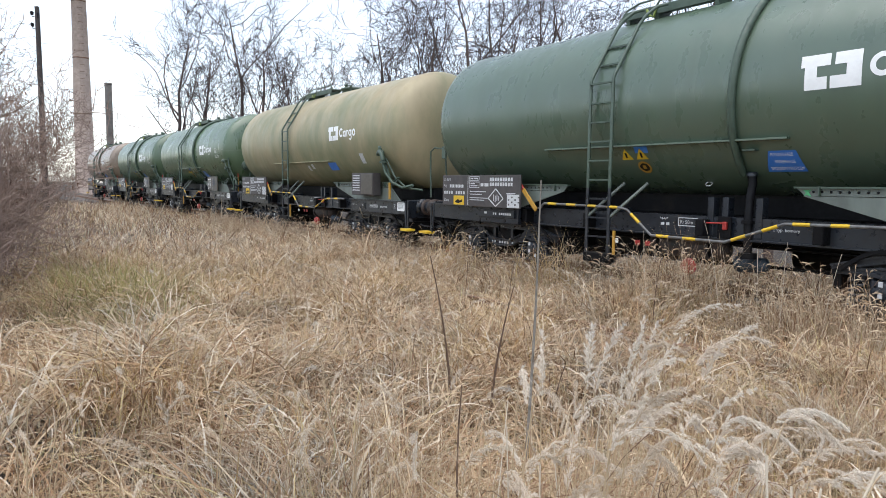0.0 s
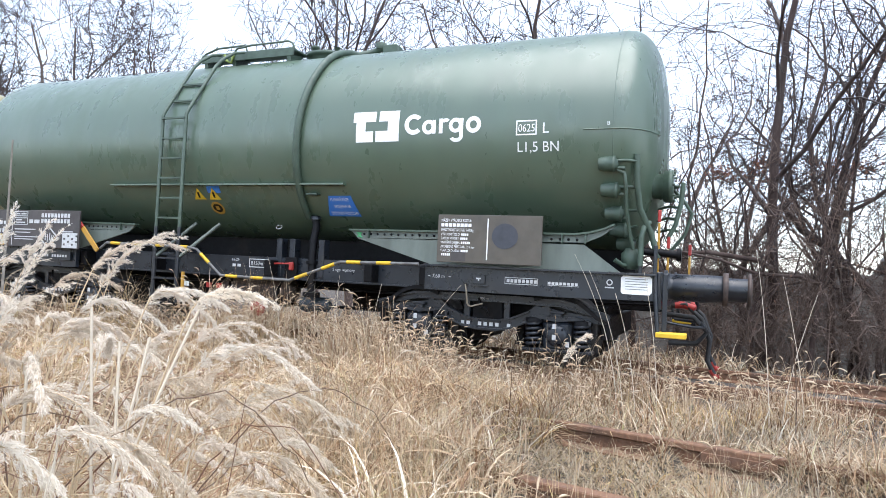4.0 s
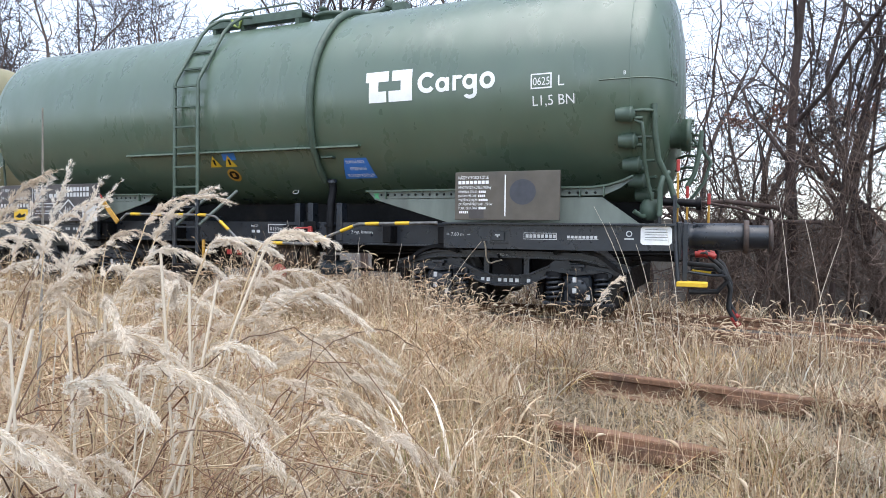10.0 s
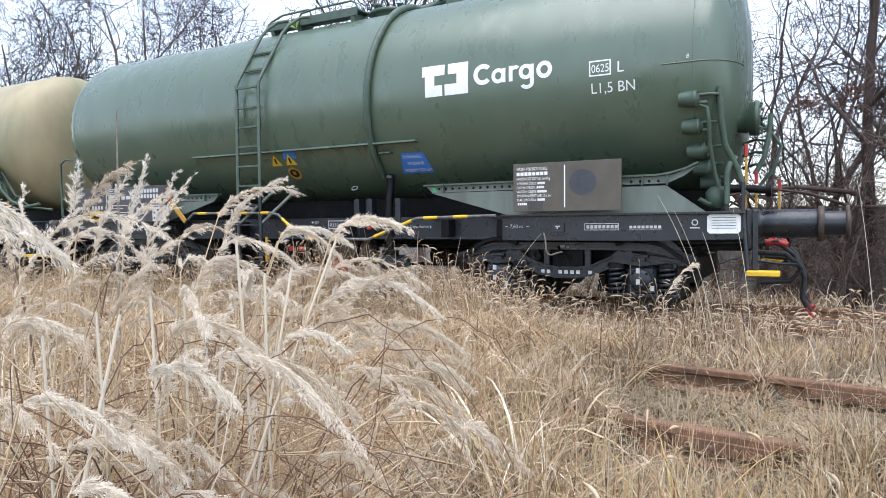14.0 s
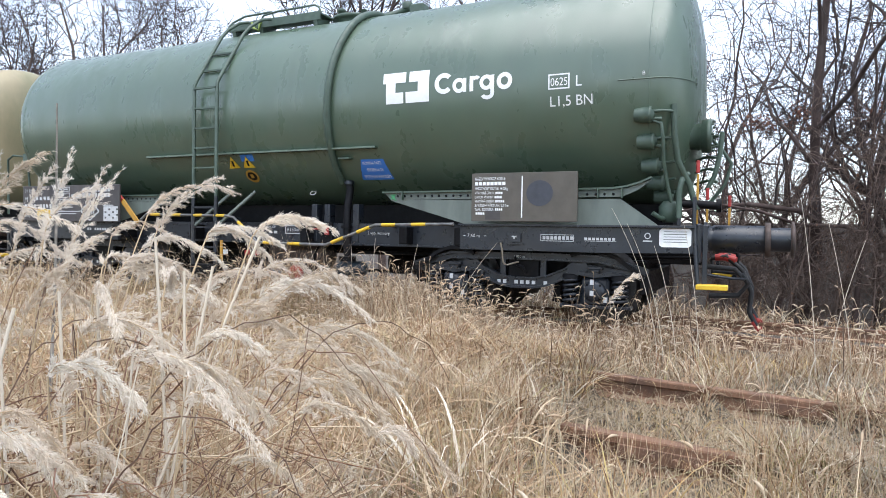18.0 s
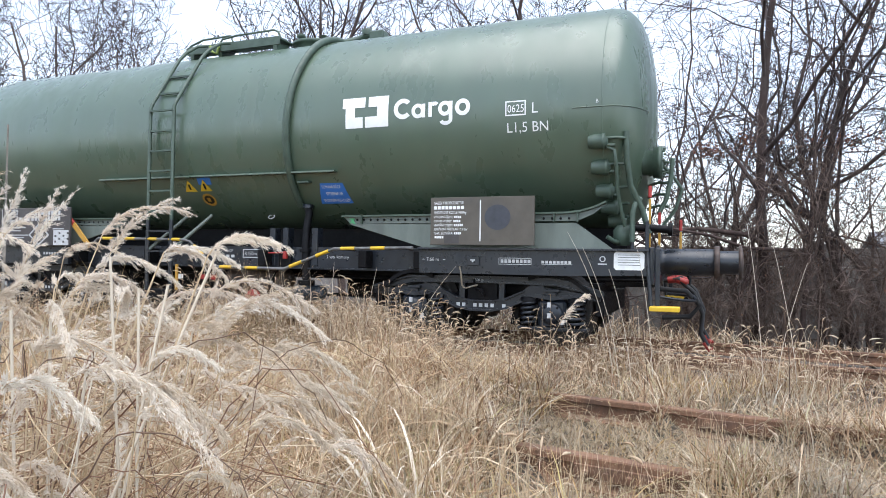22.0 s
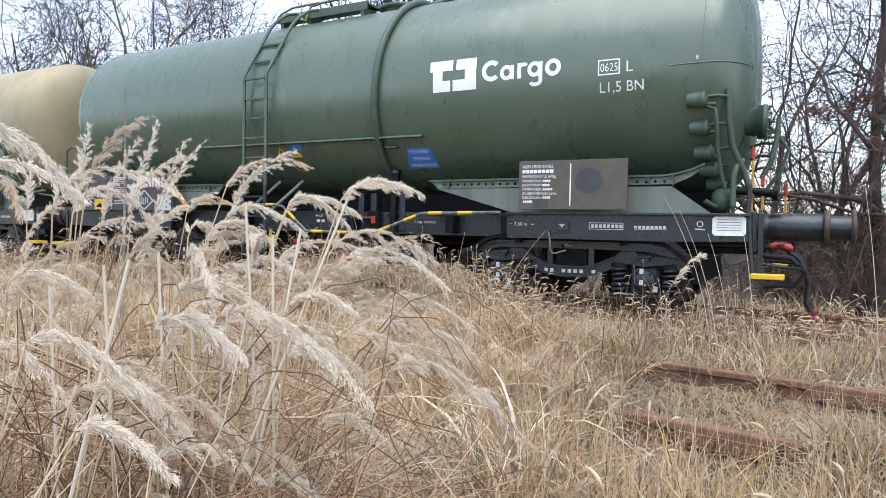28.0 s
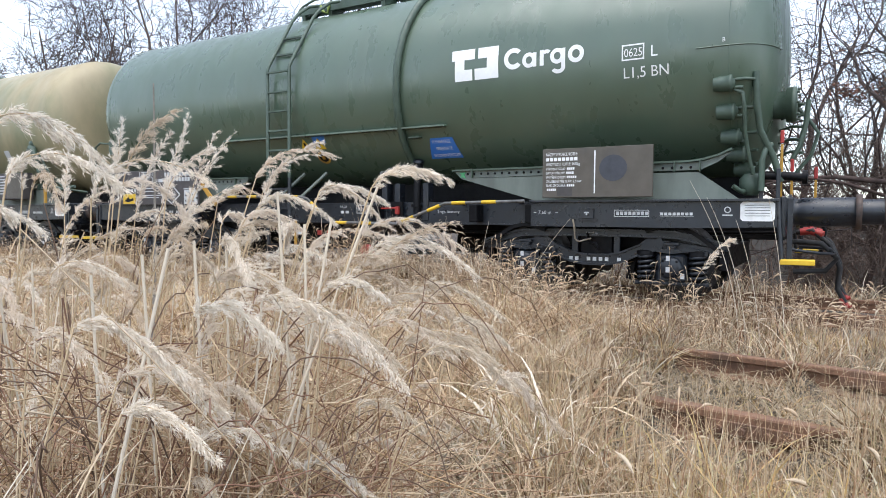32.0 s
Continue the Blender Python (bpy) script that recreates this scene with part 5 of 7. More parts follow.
for x, y, sway in ((6.02, NEAR_RAIL, siding), (6.62, FAR_RAIL, siding), (6.6, -0.75, bend)):
    whole("fishplate", fp, RUST, "rusty bolted joint plate on the rail", "rail joint", "rail joints", m=pose(x, y + float(sway(x)), 0, 0, 0, -8 if y < -2 else -4))

# the concrete slab wall behind the trees
wall = thing("wall_north", pose(0, 10.4, -1.0), "weathered grey concrete slab wall behind the trees", "wall", kind="structure")
slab = Mesh().box(-1.22, 1.22, -0.03, 0.03, 0.0, 0.485, 0.012).data("slab", CONCRETE)
post = Mesh().box(-0.085, 0.085, -0.09, 0.09, -0.2, 2.60, 0.012).data("wall_post", CONCRETE)
for i in range(14):
    x = 4.0 + i * 2.55
    part("wall_post", post, None, wall, at=pose(x, 0, 0))
    for j in range(5):
        part("slab", slab, None, wall, at=pose(x + 1.275, random.uniform(-0.008, 0.008), 0.02 + j * 0.497, random.uniform(-0.6, 0.6), 0, 0))
shed = thing("shed", pose(20, 24, -1.0), "low shed with a grey roof beyond the wall", "shed")
part("wall", Mesh().box(-7, 7, -3, 3, 0, 2.5), CONCRETE, shed)
part("roof", Mesh().prism([(-3.4, 2.42), (0, 3.5), (3.4, 2.42), (3.4, 2.32), (0, 3.4), (-3.4, 2.32)], "x", -7.3, 7.3), ROOF, shed, "grey sheet roof")
part("flue", Mesh().tube([(-2, -1, 2.5), (-2, -1, 4.6)], 0.12, 10), CONCRETE, shed)

# chimney and poles down the line
st = thing("chimney_stack", pose(-114.4, 5.0, -1.0), "tall tapering brown brick chimney stack beyond the train", "chimney")
prof = [(0, 1.05), (3, 1.0), (34, 0.52), (34, 0.58), (34.6, 0.58), (34.6, 0.35)]
part("shaft", Mesh().lathe(prof, (0, 0, 0), "z", 28), BRICK, st)
st.scale = (1.436, 1.436, 1.436)
for z in (9, 15, 21, 27):
    r = 1.0 - (z - 3) * 0.48 / 31
    part("iron_band", Mesh().lathe([(0, r), (0, r + 0.03), (0.1, r + 0.03), (0.1, r)], (0, 0, z), "z", 28), RUST, st)
for i in range(40):
    z = 3 + i * 0.75
    r = 1.0 - (z - 3) * 0.48 / 31
    part("climbing_iron", Mesh().tube([(r - 0.02, -0.2, z), (r + 0.18, -0.2, z), (r + 0.18, 0.2, z), (r - 0.02, 0.2, z)], 0.02, 4), RUST, st)
pl = thing("utility_pole", pose(-32.8, -6.55, -0.2), "dark tarred wooden pole rising above the scrub", "pole")
part("shaft", Mesh().tube([(0, 0, 0), (0.02, 0, 5), (0, 0, 10.2)], [0.15, 0.13, 0.105], 12), POLE_WOOD, pl)
part("insulator", Mesh().lathe([(0, 0.05), (0.1, 0.06), (0.14, 0.03)], (0.22, 0, 9.75), "z", 10).tube([(0, 0, 9.65), (0.22, 0, 9.67), (0.22, 0, 9.8)], 0.02, 5), GRIME, pl)
for dz in (0.0, -0.55):
    part("insulator", Mesh().lathe([(0, 0.07), (0.12, 0.09), (0.18, 0.04)], (-0.1, -0.22, 9.8 + dz), "z", 10).tube([(0, 0, 9.7 + dz), (-0.1, -0.22, 9.72 + dz), (-0.1, -0.22, 9.85 + dz)], 0.02, 5), GRIME, pl)
cp = thing("concrete_post", pose(-86.2, 4.5, -1.0), "square grey concrete mast beyond the train", "post")
part("shaft", Mesh().box(-0.27, 0.27, -0.27, 0.27, 0, 10.6, 0.03), CONCRETE, cp)
part("cap", Mesh().box(-0.3, 0.3, -0.3, 0.3, 10.6, 10.75, 0.02), CONCRETE, cp)
cp.scale = (1.35, 1.35, 1.35)


# ---- plants ----
rng = np.random.default_rng(7)


def tubes(P, Rr, n):
    """Round branches: P (b, k, 3) points, Rr (b, k) radii, n sides. Vertices and quads."""
    P, Rr = np.asarray(P, float), np.asarray(Rr, float)
    b, k, _ = P.shape
    T = np.gradient(P, axis=1)
    T /= np.linalg.norm(T, axis=-1, keepdims=True) + 1e-9
    ref = np.where(np.abs(T[:, :1, 2:]) > 0.8, np.array([1.0, 0, 0]), np.array([0, 0, 1.0]))
    S = np.cross(T, ref)
    S /= np.linalg.norm(S, axis=-1, keepdims=True) + 1e-9
    U = np.cross(T, S)
    a = 2 * np.pi * np.arange(n) / n
    V = P[:, :, None] + Rr[:, :, None, None] * (S[:, :, None] * np.cos(a)[:, None] + U[:, :, None] * np.sin(a)[:, None])
    i, j, l = np.meshgrid(np.arange(b), np.arange(k - 1), np.arange(n), indexing="ij")
    o = (i * k + j) * n
    F = np.stack([o + l, o + (l + 1) % n, o + n + (l + 1) % n, o + n + l], -1).reshape(-1, 4)
    return V.reshape(-1, 3), F


def ribbons(P, W, S):
    """Flat blades: P (b, k, 3) points, W (b, k) half widths, S (b, 3) the way across."""
    b, k, _ = P.shape
    off = S[:, None] * W[:, :, None]
    V = np.stack([P - off, P + off], 2)
    i, j = np.meshgrid(np.arange(b), np.arange(k - 1), indexing="ij")
    o = (i * k + j) * 2
    F = np.stack([o, o + 1, o + 3, o + 2], -1).reshape(-1, 4)
    return V.reshape(-1, 3), F


def joined(parts):
    vs, fs, n = [], [], 0
    for v, f in parts:
        vs.append(v)
        fs.append(f + n)
        n += len(v)
    return np.concatenate(vs), np.concatenate(fs)


def arcs(x, y, z, L, lean, droop, az, k):
    """Bent stalks: roots, length, how far each leans out and how much it nods, and which way."""
    t = np.linspace(0, 1, k)[None]
    out = (L * lean)[:, None] * t ** 1.7
    up = L[:, None] * (t * (1 - 0.25 * lean[:, None]) - droop[:, None] * t ** 2.6)
    wob = 0.03 * L[:, None] * np.sin(3.0 * t + az[:, None] * 5) * t
    return np.stack([x[:, None] + np.cos(az)[:, None] * out - np.sin(az)[:, None] * wob, y[:, None] + np.sin(az)[:, None] * out + np.cos(az)[:, None] * wob, z[:, None] + up], -1)


def blades(x, y, L, lean, droop, w, k=4, az=None):
    n = len(x)
    az = rng.uniform(0, 2 * np.pi, n) if az is None else az
    P = arcs(x, y, height(x, y) - 0.02, L, lean, droop, az, k)
    t = np.linspace(0, 1, k)[None]
    W = w[:, None] * np.clip(1.05 - t ** 1.5, 0.08, 1)
    tw = az + np.pi / 2 + rng.normal(0, 0.5, n)
    S = np.stack([np.cos(tw), np.sin(tw), rng.normal(0, 0.25, n)], -1)
    return ribbons(P, W, S)


CAM = np.array([6.42, -8.97])


def spread(n, x0, x1, y0, y1, keep):
    x, y = rng.uniform(x0, x1, n), rng.uniform(y0, y1, n)
    k = rng.uniform(0, 1, n) < keep(x, y)
    return x[k], y[k]


def tufty(x, y, s=1.0):
    """Uneven growth: 0 to 1."""
    return 0.5 + 0.25 * np.sin(x * 2.1 * s + 1.3 * np.sin(y * 1.7 * s)) + 0.25 * np.sin(y * 2.7 * s + 1.1 * np.cos(x * 1.9 * s))


def clear_of_lens(x, y):
    d = np.hypot(x - CAM[0], y - CAM[1])
    return (d > 0.8) & (np.hypot(x - 6.14, y + 9.36) > 0.85)


def tall(x, y):
    """How tall the grass grows at a place."""
    h = np.full_like(x, 0.60)
    v = y - siding(x)
    h = np.where((v < -2.9) & (v > -6.2) & (x > 5.3), 0.24 + 0.16 * (np.abs(v + 4.33) > 0.95), h)
    h = np.where(((np.abs(v - NEAR_RAIL + 0.55) < 0.53) & (bare_near(x) > 0)) | ((np.abs(v - FAR_RAIL + 0.50) < 0.48) & (bare_far(x) > 0)), 0.11, h)
    strip_ = (y > -2.9) & (y < -1.2)
    h = np.where(strip_, np.clip(0.78 - 0.10 * np.maximum(x - 0.5, 0), 0.44, 0.78) * (0.45 + 0.85 * tufty(x, y, 1.3)), h)
    h = np.where((y > -2.1) & (x > 4.0) & (x < 5.3), h * 0.62, h)
    h = np.where(strip_ & (x > 6.1), h * 0.62, h)
    h = np.where((y > -1.2), 0.30, h)
    h = np.where((y > -6.3) & (x <= 5.3) & ~strip_, 0.56, h)
    h = np.where((y <= -6.2) & (x > 5.6), 0.42, h)
    h = np.where((v < -5.2) & (x > 7.0), 0.21, h)
    return h * np.where((x < 4.5) & (y < -2.9), 0.45 + 0.9 * tufty(x, y, 0.8), 0.65 + 0.6 * tufty(x, y))


def field(name, n, box, keep, width, label, k=4, scale=1.0, lean=(0.2, 1.15), droop=(0.05, 0.55), material=None):
    x, y = spread(n, *box, lambda x, y: keep(x, y) * clear_of_lens(x, y))
    L = tall(x, y) * rng.uniform(0.55, 1.35, len(x)) * scale
    v, f = blades(x, y, L, rng.uniform(*lean, len(x)), rng.uniform(*droop, len(x)), rng.uniform(0.6, 1.4, len(x)) * width, k)
    return tagged(new(name, raw(name, v, f, material or GRASS)), label, "grass", kind="stuff")


near = lambda x, y: np.clip(1.15 - 0.13 * np.hypot(x - 6.2, y + 9.2), 0.2, 1)  # noqa: E731
patch = lambda x, y: 0.35 + 0.65 * tufty(x, y, 1.6)  # noqa: E731
off_rail = lambda x, y: 1 - 0.75 * np.maximum((np.abs(y - FAR_RAIL - siding(x) + 0.06) < 0.16) * bare_far(x), (np.abs(y - NEAR_RAIL - siding(x) + 0.06) < 0.16) * bare_near(x))  # noqa: E731
off_track = lambda x, y: np.where(np.abs(y - bend(x)) < 1.05, 0.1, 1.0)  # noqa: E731

field("near_grass", 86000, (1.5, 11, -9.3, -2.9), lambda x, y: near(x, y) * patch(x, y) * off_rail(x, y), 0.0044, "dry straw-coloured grass in the yard", 5)
field("combed_grass", 26000, (-8, 5.2, -9.9, -2.6), lambda x, y: patch(x, y), 0.0044, "long dry grass bent over in the yard", 6, 1.5, (0.7, 1.25), (0.25, 0.62), WARM)
field("green_grass", 9000, (-7, -0.5, -8.9, -6.6), lambda x, y: np.clip(1.2 - np.hypot((x + 3.4) / 2.6, (y + 7.9) / 0.9), 0, 1), 0.0045, "greenish grass at the edge of the scrub", 4, 1.25, material=GREENISH)
field("middle_grass", 52000, (-9, 13, -9.6, -1.2), lambda x, y: patch(x, y) * off_rail(x, y) * 0.8, 0.0048, "dry tufted grass beside the track")
field("track_grass", 44000, (-22, 15, -2.6, -0.95), lambda x, y: patch(x, y) * (0.6 + 0.4 * tufty(x, y, 3)), 0.0038, "tall dry grass along the rails")
field("far_grass", 30000, (-45, -7, -13, -1.0), lambda x, y: patch(x, y), 0.010, "dry grass running along the train", scale=1.15)
field("back_grass", 14000, (5.2, 20, -0.4, 9), lambda x, y: patch(x, y) * off_track(x, y), 0.006, "dry grass beyond the track", scale=0.85)

field("back_grass", 9000, (-24, 5.4, 1.6, 4.6), lambda x, y: patch(x, y), 0.0065, "dry grass behind the train", scale=0.8)
field("back_grass", 5000, (-3, 6.8, 1.5, 3.6), lambda x, y: patch(x, y), 0.0065, "tall dry grass behind the wheels", scale=1.5)
field("far_side_grass", 26000, (-4, 13, -15, -9.2), lambda x, y: patch(x, y) * np.clip(1.6 - 0.16 * np.hypot(x - 6, y + 10), 0.15, 1), 0.007, "dry grass of the yard behind the path", 3)
field("golden_grass", 34000, (-6, 11, -9.2, -1.4), lambda x, y: np.clip(3.2 * tufty(x * 1.1 + 3.0, y * 1.1 - 2.0) - 1.75, 0, 1) * off_rail(x, y), 0.0048, "tufts of golden yellow grass in the yard", 5, 1.05, material=GOLD)
field("siding_tufts", 24000, (6.0, 13, -6.0, -2.6), lambda x, y: np.exp(-np.minimum((y - FAR_RAIL - siding(x)) ** 2 + bare_far(x), (y - NEAR_RAIL - siding(x)) ** 2 + bare_near(x)) / 0.035) * patch(x, y), 0.0036, "dry grass grown over the siding rails", scale=1.1)
field("siding_tufts", 9000, (6.0, 12, -4.5, -3.2), lambda x, y: np.exp(-(y - FAR_RAIL - siding(x) + 0.22) ** 2 / 0.03) * tufty(x, y, 2.3) ** 1.5, 0.003, "dry grass leaning over the far siding rail", 5, 0.9)
field("siding_tufts", 26000, (0, 5.6, -6.0, -2.6), lambda x, y: np.exp(-np.minimum((y - FAR_RAIL - siding(x)) ** 2, (y - NEAR_RAIL - siding(x)) ** 2) / 0.06) * (1 - bare_near(x)), 0.0038, "tall dry grass hiding the siding rails", scale=0.8)
field("wheel_tufts", 12000, (0.5, 7.4, -2.4, -1.25), lambda x, y: tufty(x, y, 1.3) ** 1.6 * np.where((x > 3.9) & (x < 5.0), 0.45, 1.0), 0.0036, "dry tufts of grass in front of the wheels", scale=1.2, lean=(0.1, 0.7), droop=(0.0, 0.35))

field("standing_straw", 15000, (3.6, 9.5, -8.4, -5.2), lambda x, y: patch(x, y) * off_rail(x, y) * np.where(x > 7.0, 0.15, 1.0), 0.0013, "thin straight straw stems standing in the grass", 5, 1.35, (0.03, 0.3), (0.0, 0.12), STEM)
field("fresh_tufts", 3400, (5.0, 8.2, -7.2, -5.4), lambda x, y: tufty(x * 1.2 + 1.0, y * 1.2, 1.1) ** 2.5, 0.0026, "tufts of greenish yellow grass in the yard", 5, 0.95, (0.15, 0.8), (0.0, 0.4), GREENISH)
field("broad_leaves", 7000, (-2.5, 5.6, -9.4, -5.2), lambda x, y: patch(x + 1.7, y), 0.0085, "broad dry grass leaves bent over in the yard", 7, 1.45, (0.5, 1.15), (0.25, 0.7), LEAF)
field("broad_leaves", 3500, (-2.5, 5.6, -9.4, -5.2), lambda x, y: tufty(x, y, 1.4) ** 2, 0.008, "pale dry grass leaves hanging over in the yard", 7, 1.5, (0.4, 0.9), (0.3, 0.7), CULM)
field("curled_grass", 19000, (6.3, 11.0, -8.2, -4.6), lambda x, y: patch(x, y) * off_rail(x, y), 0.0026, "low curled dry grass beside the siding", 7, 1.0, (0.8, 1.3), (0.5, 0.8), GRASS)
field("bent_leaves", 9000, (-13, 3.4, -8.2, -2.2), lambda x, y: patch(x + 0.8, y), 0.0085, "pale dry leaves bent over in the grass by the train", 6, 1.35, (0.5, 1.1), (0.2, 0.65), LEAF)
field("bent_leaves", 5000, (-13, 3.4, -8.2, -2.2), lambda x, y: tufty(x + 1.1, y, 1.2), 0.0075, "bleached straw leaves bent over in the grass by the train", 6, 1.35, (0.4, 1.0), (0.2, 0.65), CULM)
field("curled_grass", 8000, (6.7, 10.5, -6.4, -3.0), lambda x, y: patch(x, y) * off_rail(x, y), 0.003, "pale curled grass lying over the siding", 7, 1.25, (0.75, 1.25), (0.45, 0.8), LEAF)
# flattened hay between the siding rails
x, y = spread(32000, 4.2, 13, -7.2, -2.4, lambda x, y: off_rail(x, y) * np.clip(1.3 - 0.08 * np.hypot(x - 6, y + 9), 0.2, 1))
v, f = blades(x, y, rng.uniform(0.12, 0.4, len(x)), rng.uniform(0.9, 1.0, len(x)), rng.uniform(0.5, 0.72, len(x)), rng.uniform(0.002, 0.0045, len(x)), 3)
v[:, 2] += np.repeat(rng.uniform(0.0, 0.07, len(x)), 6)
tagged(new("flattened_hay", raw("flattened_hay", v, f, HAY)), "flattened pale hay between the siding rails", "hay", kind="stuff")
# trodden grass where the path ends
x, y = spread(3200, 5.3, 7.4, -10.3, -8.0, lambda x, y: (np.hypot(x - CAM[0], y - CAM[1]) < 1.0) | (np.hypot(x - 6.14, y + 9.36) < 1.0))
v, f = blades(x, y, rng.uniform(0.06, 0.18, len(x)), rng.uniform(0.8, 1.0, len(x)), rng.uniform(0.5, 0.72, len(x)), rng.uniform(0.002, 0.004, len(x)), 3)
tagged(new("trodden_grass", raw("trodden_grass", v, f, HAY)), "low trodden dry grass on the path", "grass", kind="stuff")


def seed_heads(name, n, box, keep, h0, h1, label, bristles=12):
    """Thin stalks with nodding bristly heads."""
    x, y = spread(n, *box, lambda x, y: keep(x, y) * clear_of_lens(x, y))
    m = len(x)
    L = rng.uniform(h0, h1, m) * (0.7 + 0.5 * tufty(x, y)) * np.clip(tall(x, y) / 0.42, 0.55, 1.25)
    az = rng.uniform(0, 2 * np.pi, m)
    P = arcs(x, y, height(x, y), L, rng.uniform(0.1, 0.5, m), rng.uniform(0.05, 0.3, m), az, 6)
    W = np.full((m, 6), 0.0014)
    S = np.stack([-np.sin(az), np.cos(az), np.zeros(m)], -1)
    parts = [ribbons(P, W, S)]
    a = P[:, -1] - P[:, -2]
    a /= np.linalg.norm(a, axis=-1, keepdims=True)
    hl = rng.uniform(0.04, 0.09, m)
    u = np.linspace(0, 1, 5)[None, :, None]
    curl = np.stack([np.cos(az), np.sin(az), np.full(m, -0.9)], -1)
    H = P[:, -1][:, None] + a[:, None] * hl[:, None, None] * u + curl[:, None] * (hl * 0.45)[:, None, None] * u ** 2
    Rh = np.array([0.002, 0.0062, 0.0068, 0.005, 0.001])[None] * rng.uniform(0.7, 1.15, m)[:, None]
    parts.append(tubes(H, Rh, 4))
    j = rng.integers(0, 5, (m, bristles))
    B = np.take_along_axis(H, j[..., None], 1).reshape(-1, 3)
    D = rng.normal(0, 1, (len(B), 3)) * 0.9 + np.repeat(a + 0.4 * curl, bristles, 0)
    D /= np.linalg.norm(D, axis=-1, keepdims=True)
    E = np.stack([B, B + D * rng.uniform(0.012, 0.022, len(B))[:, None]], 1)
    parts.append(ribbons(E, np.array([[0.0012, 0.0003]]) * np.ones((len(B), 1)), np.cross(D, rng.normal(0, 1, D.shape))))
    v, f = joined(parts)
    return tagged(new(name, raw(name, v, f, HEADS)), label, "grass", kind="stuff")


seed_heads("bristle_grass", 3800, (-4, 13, -8.4, -1.0), lambda x, y: patch(x, y) * off_rail(x, y) * np.where((y < -2.8) & (x > 4.7), 0.22, 0.8), 0.42, 0.72, "dry bristle grass with nodding seed heads")
seed_heads("bristle_grass", 2600, (-20, 12, -2.5, -1.05), lambda x, y: 0.8 + 0 * x, 0.45, 0.75, "dry bristle grass with nodding seed heads along the rails")

seed_heads("bristle_grass", 1500, (0.2, 7.4, -2.5, -1.35), lambda x, y: (0.4 + 0.6 * tufty(x, y, 2)) * np.where((x > 3.9) & (x < 5.0), 0.35, np.where(x > 6.2, 0.4, 1.0)), 0.6, 1.0, "dry bristle grass with nodding seed heads before the wheels")


def plume(P, n, length, r, fineness=1.0):
    """A feathery panicle along the stalk end P (k, 3): side sprays, swept forward and hanging, each set with fine hairs."""
    k = len(P)
    m = 44
    t = np.clip(np.sort(r.uniform(0, 1, m)), 0, 0.999)
    i = (t * (k - 1)).astype(int)
    f = (t * (k - 1) - i)[:, None]
    T = P[i + 1] - P[i]
    c = P[i] + T * f
    T = T / np.linalg.norm(T, axis=-1, keepdims=True)
    hang = np.array([r.normal(0, 0.3), r.normal(0, 0.3), -1.0])
    side = r.normal(0, 1, (m, 3))
    side -= T * (side * T).sum(-1, keepdims=True)
    side /= np.linalg.norm(side, axis=-1, keepdims=True) + 1e-9
    env = np.sin(np.pi * np.clip(t * 0.8 + 0.2, 0, 1)) ** 0.65
    L = (length * (0.25 + env) * r.uniform(0.5, 1.1, m))[:, None]
    a = T + side * r.uniform(0.2, 0.55, (m, 1)) + hang * r.uniform(0.1, 0.4, (m, 1))
    a /= np.linalg.norm(a, axis=-1, keepdims=True)
    j = r.choice(m, n, p=(0.3 + env) / (0.3 + env).sum())
    u = r.uniform(0.0, 1, n)[:, None]
    root = c[j] + a[j] * L[j] * u + hang * (0.25 * L[j]) * u ** 2 + r.normal(0, 0.0016, (n, 3)) * fineness
    way = a[j] + r.normal(0, 0.30, (n, 3)) + hang * 0.12
    way /= np.linalg.norm(way, axis=-1, keepdims=True)
    hl = r.uniform(0.0055, 0.0115, n)[:, None] * fineness
    w = np.cross(way, r.normal(0, 1, (n, 3)))
    w /= np.linalg.norm(w, axis=-1, keepdims=True) + 1e-9
    wd = r.uniform(0.0004, 0.0009, n)[:, None] * fineness
    V = np.stack([root - w * wd, root + w * wd, root + way * hl], 1).reshape(-1, 3)
    return V, np.arange(3 * n).reshape(-1, 3)


def clear(P, x, y):
    """Which lines stay away from where the camera stands."""
    d = np.minimum(np.hypot(P[..., 0] + x - 6.42, P[..., 1] + y + 8.97), np.hypot(P[..., 0] + x - 6.14, P[..., 1] + y + 9.36))
    return d.min(axis=-1) > 0.42


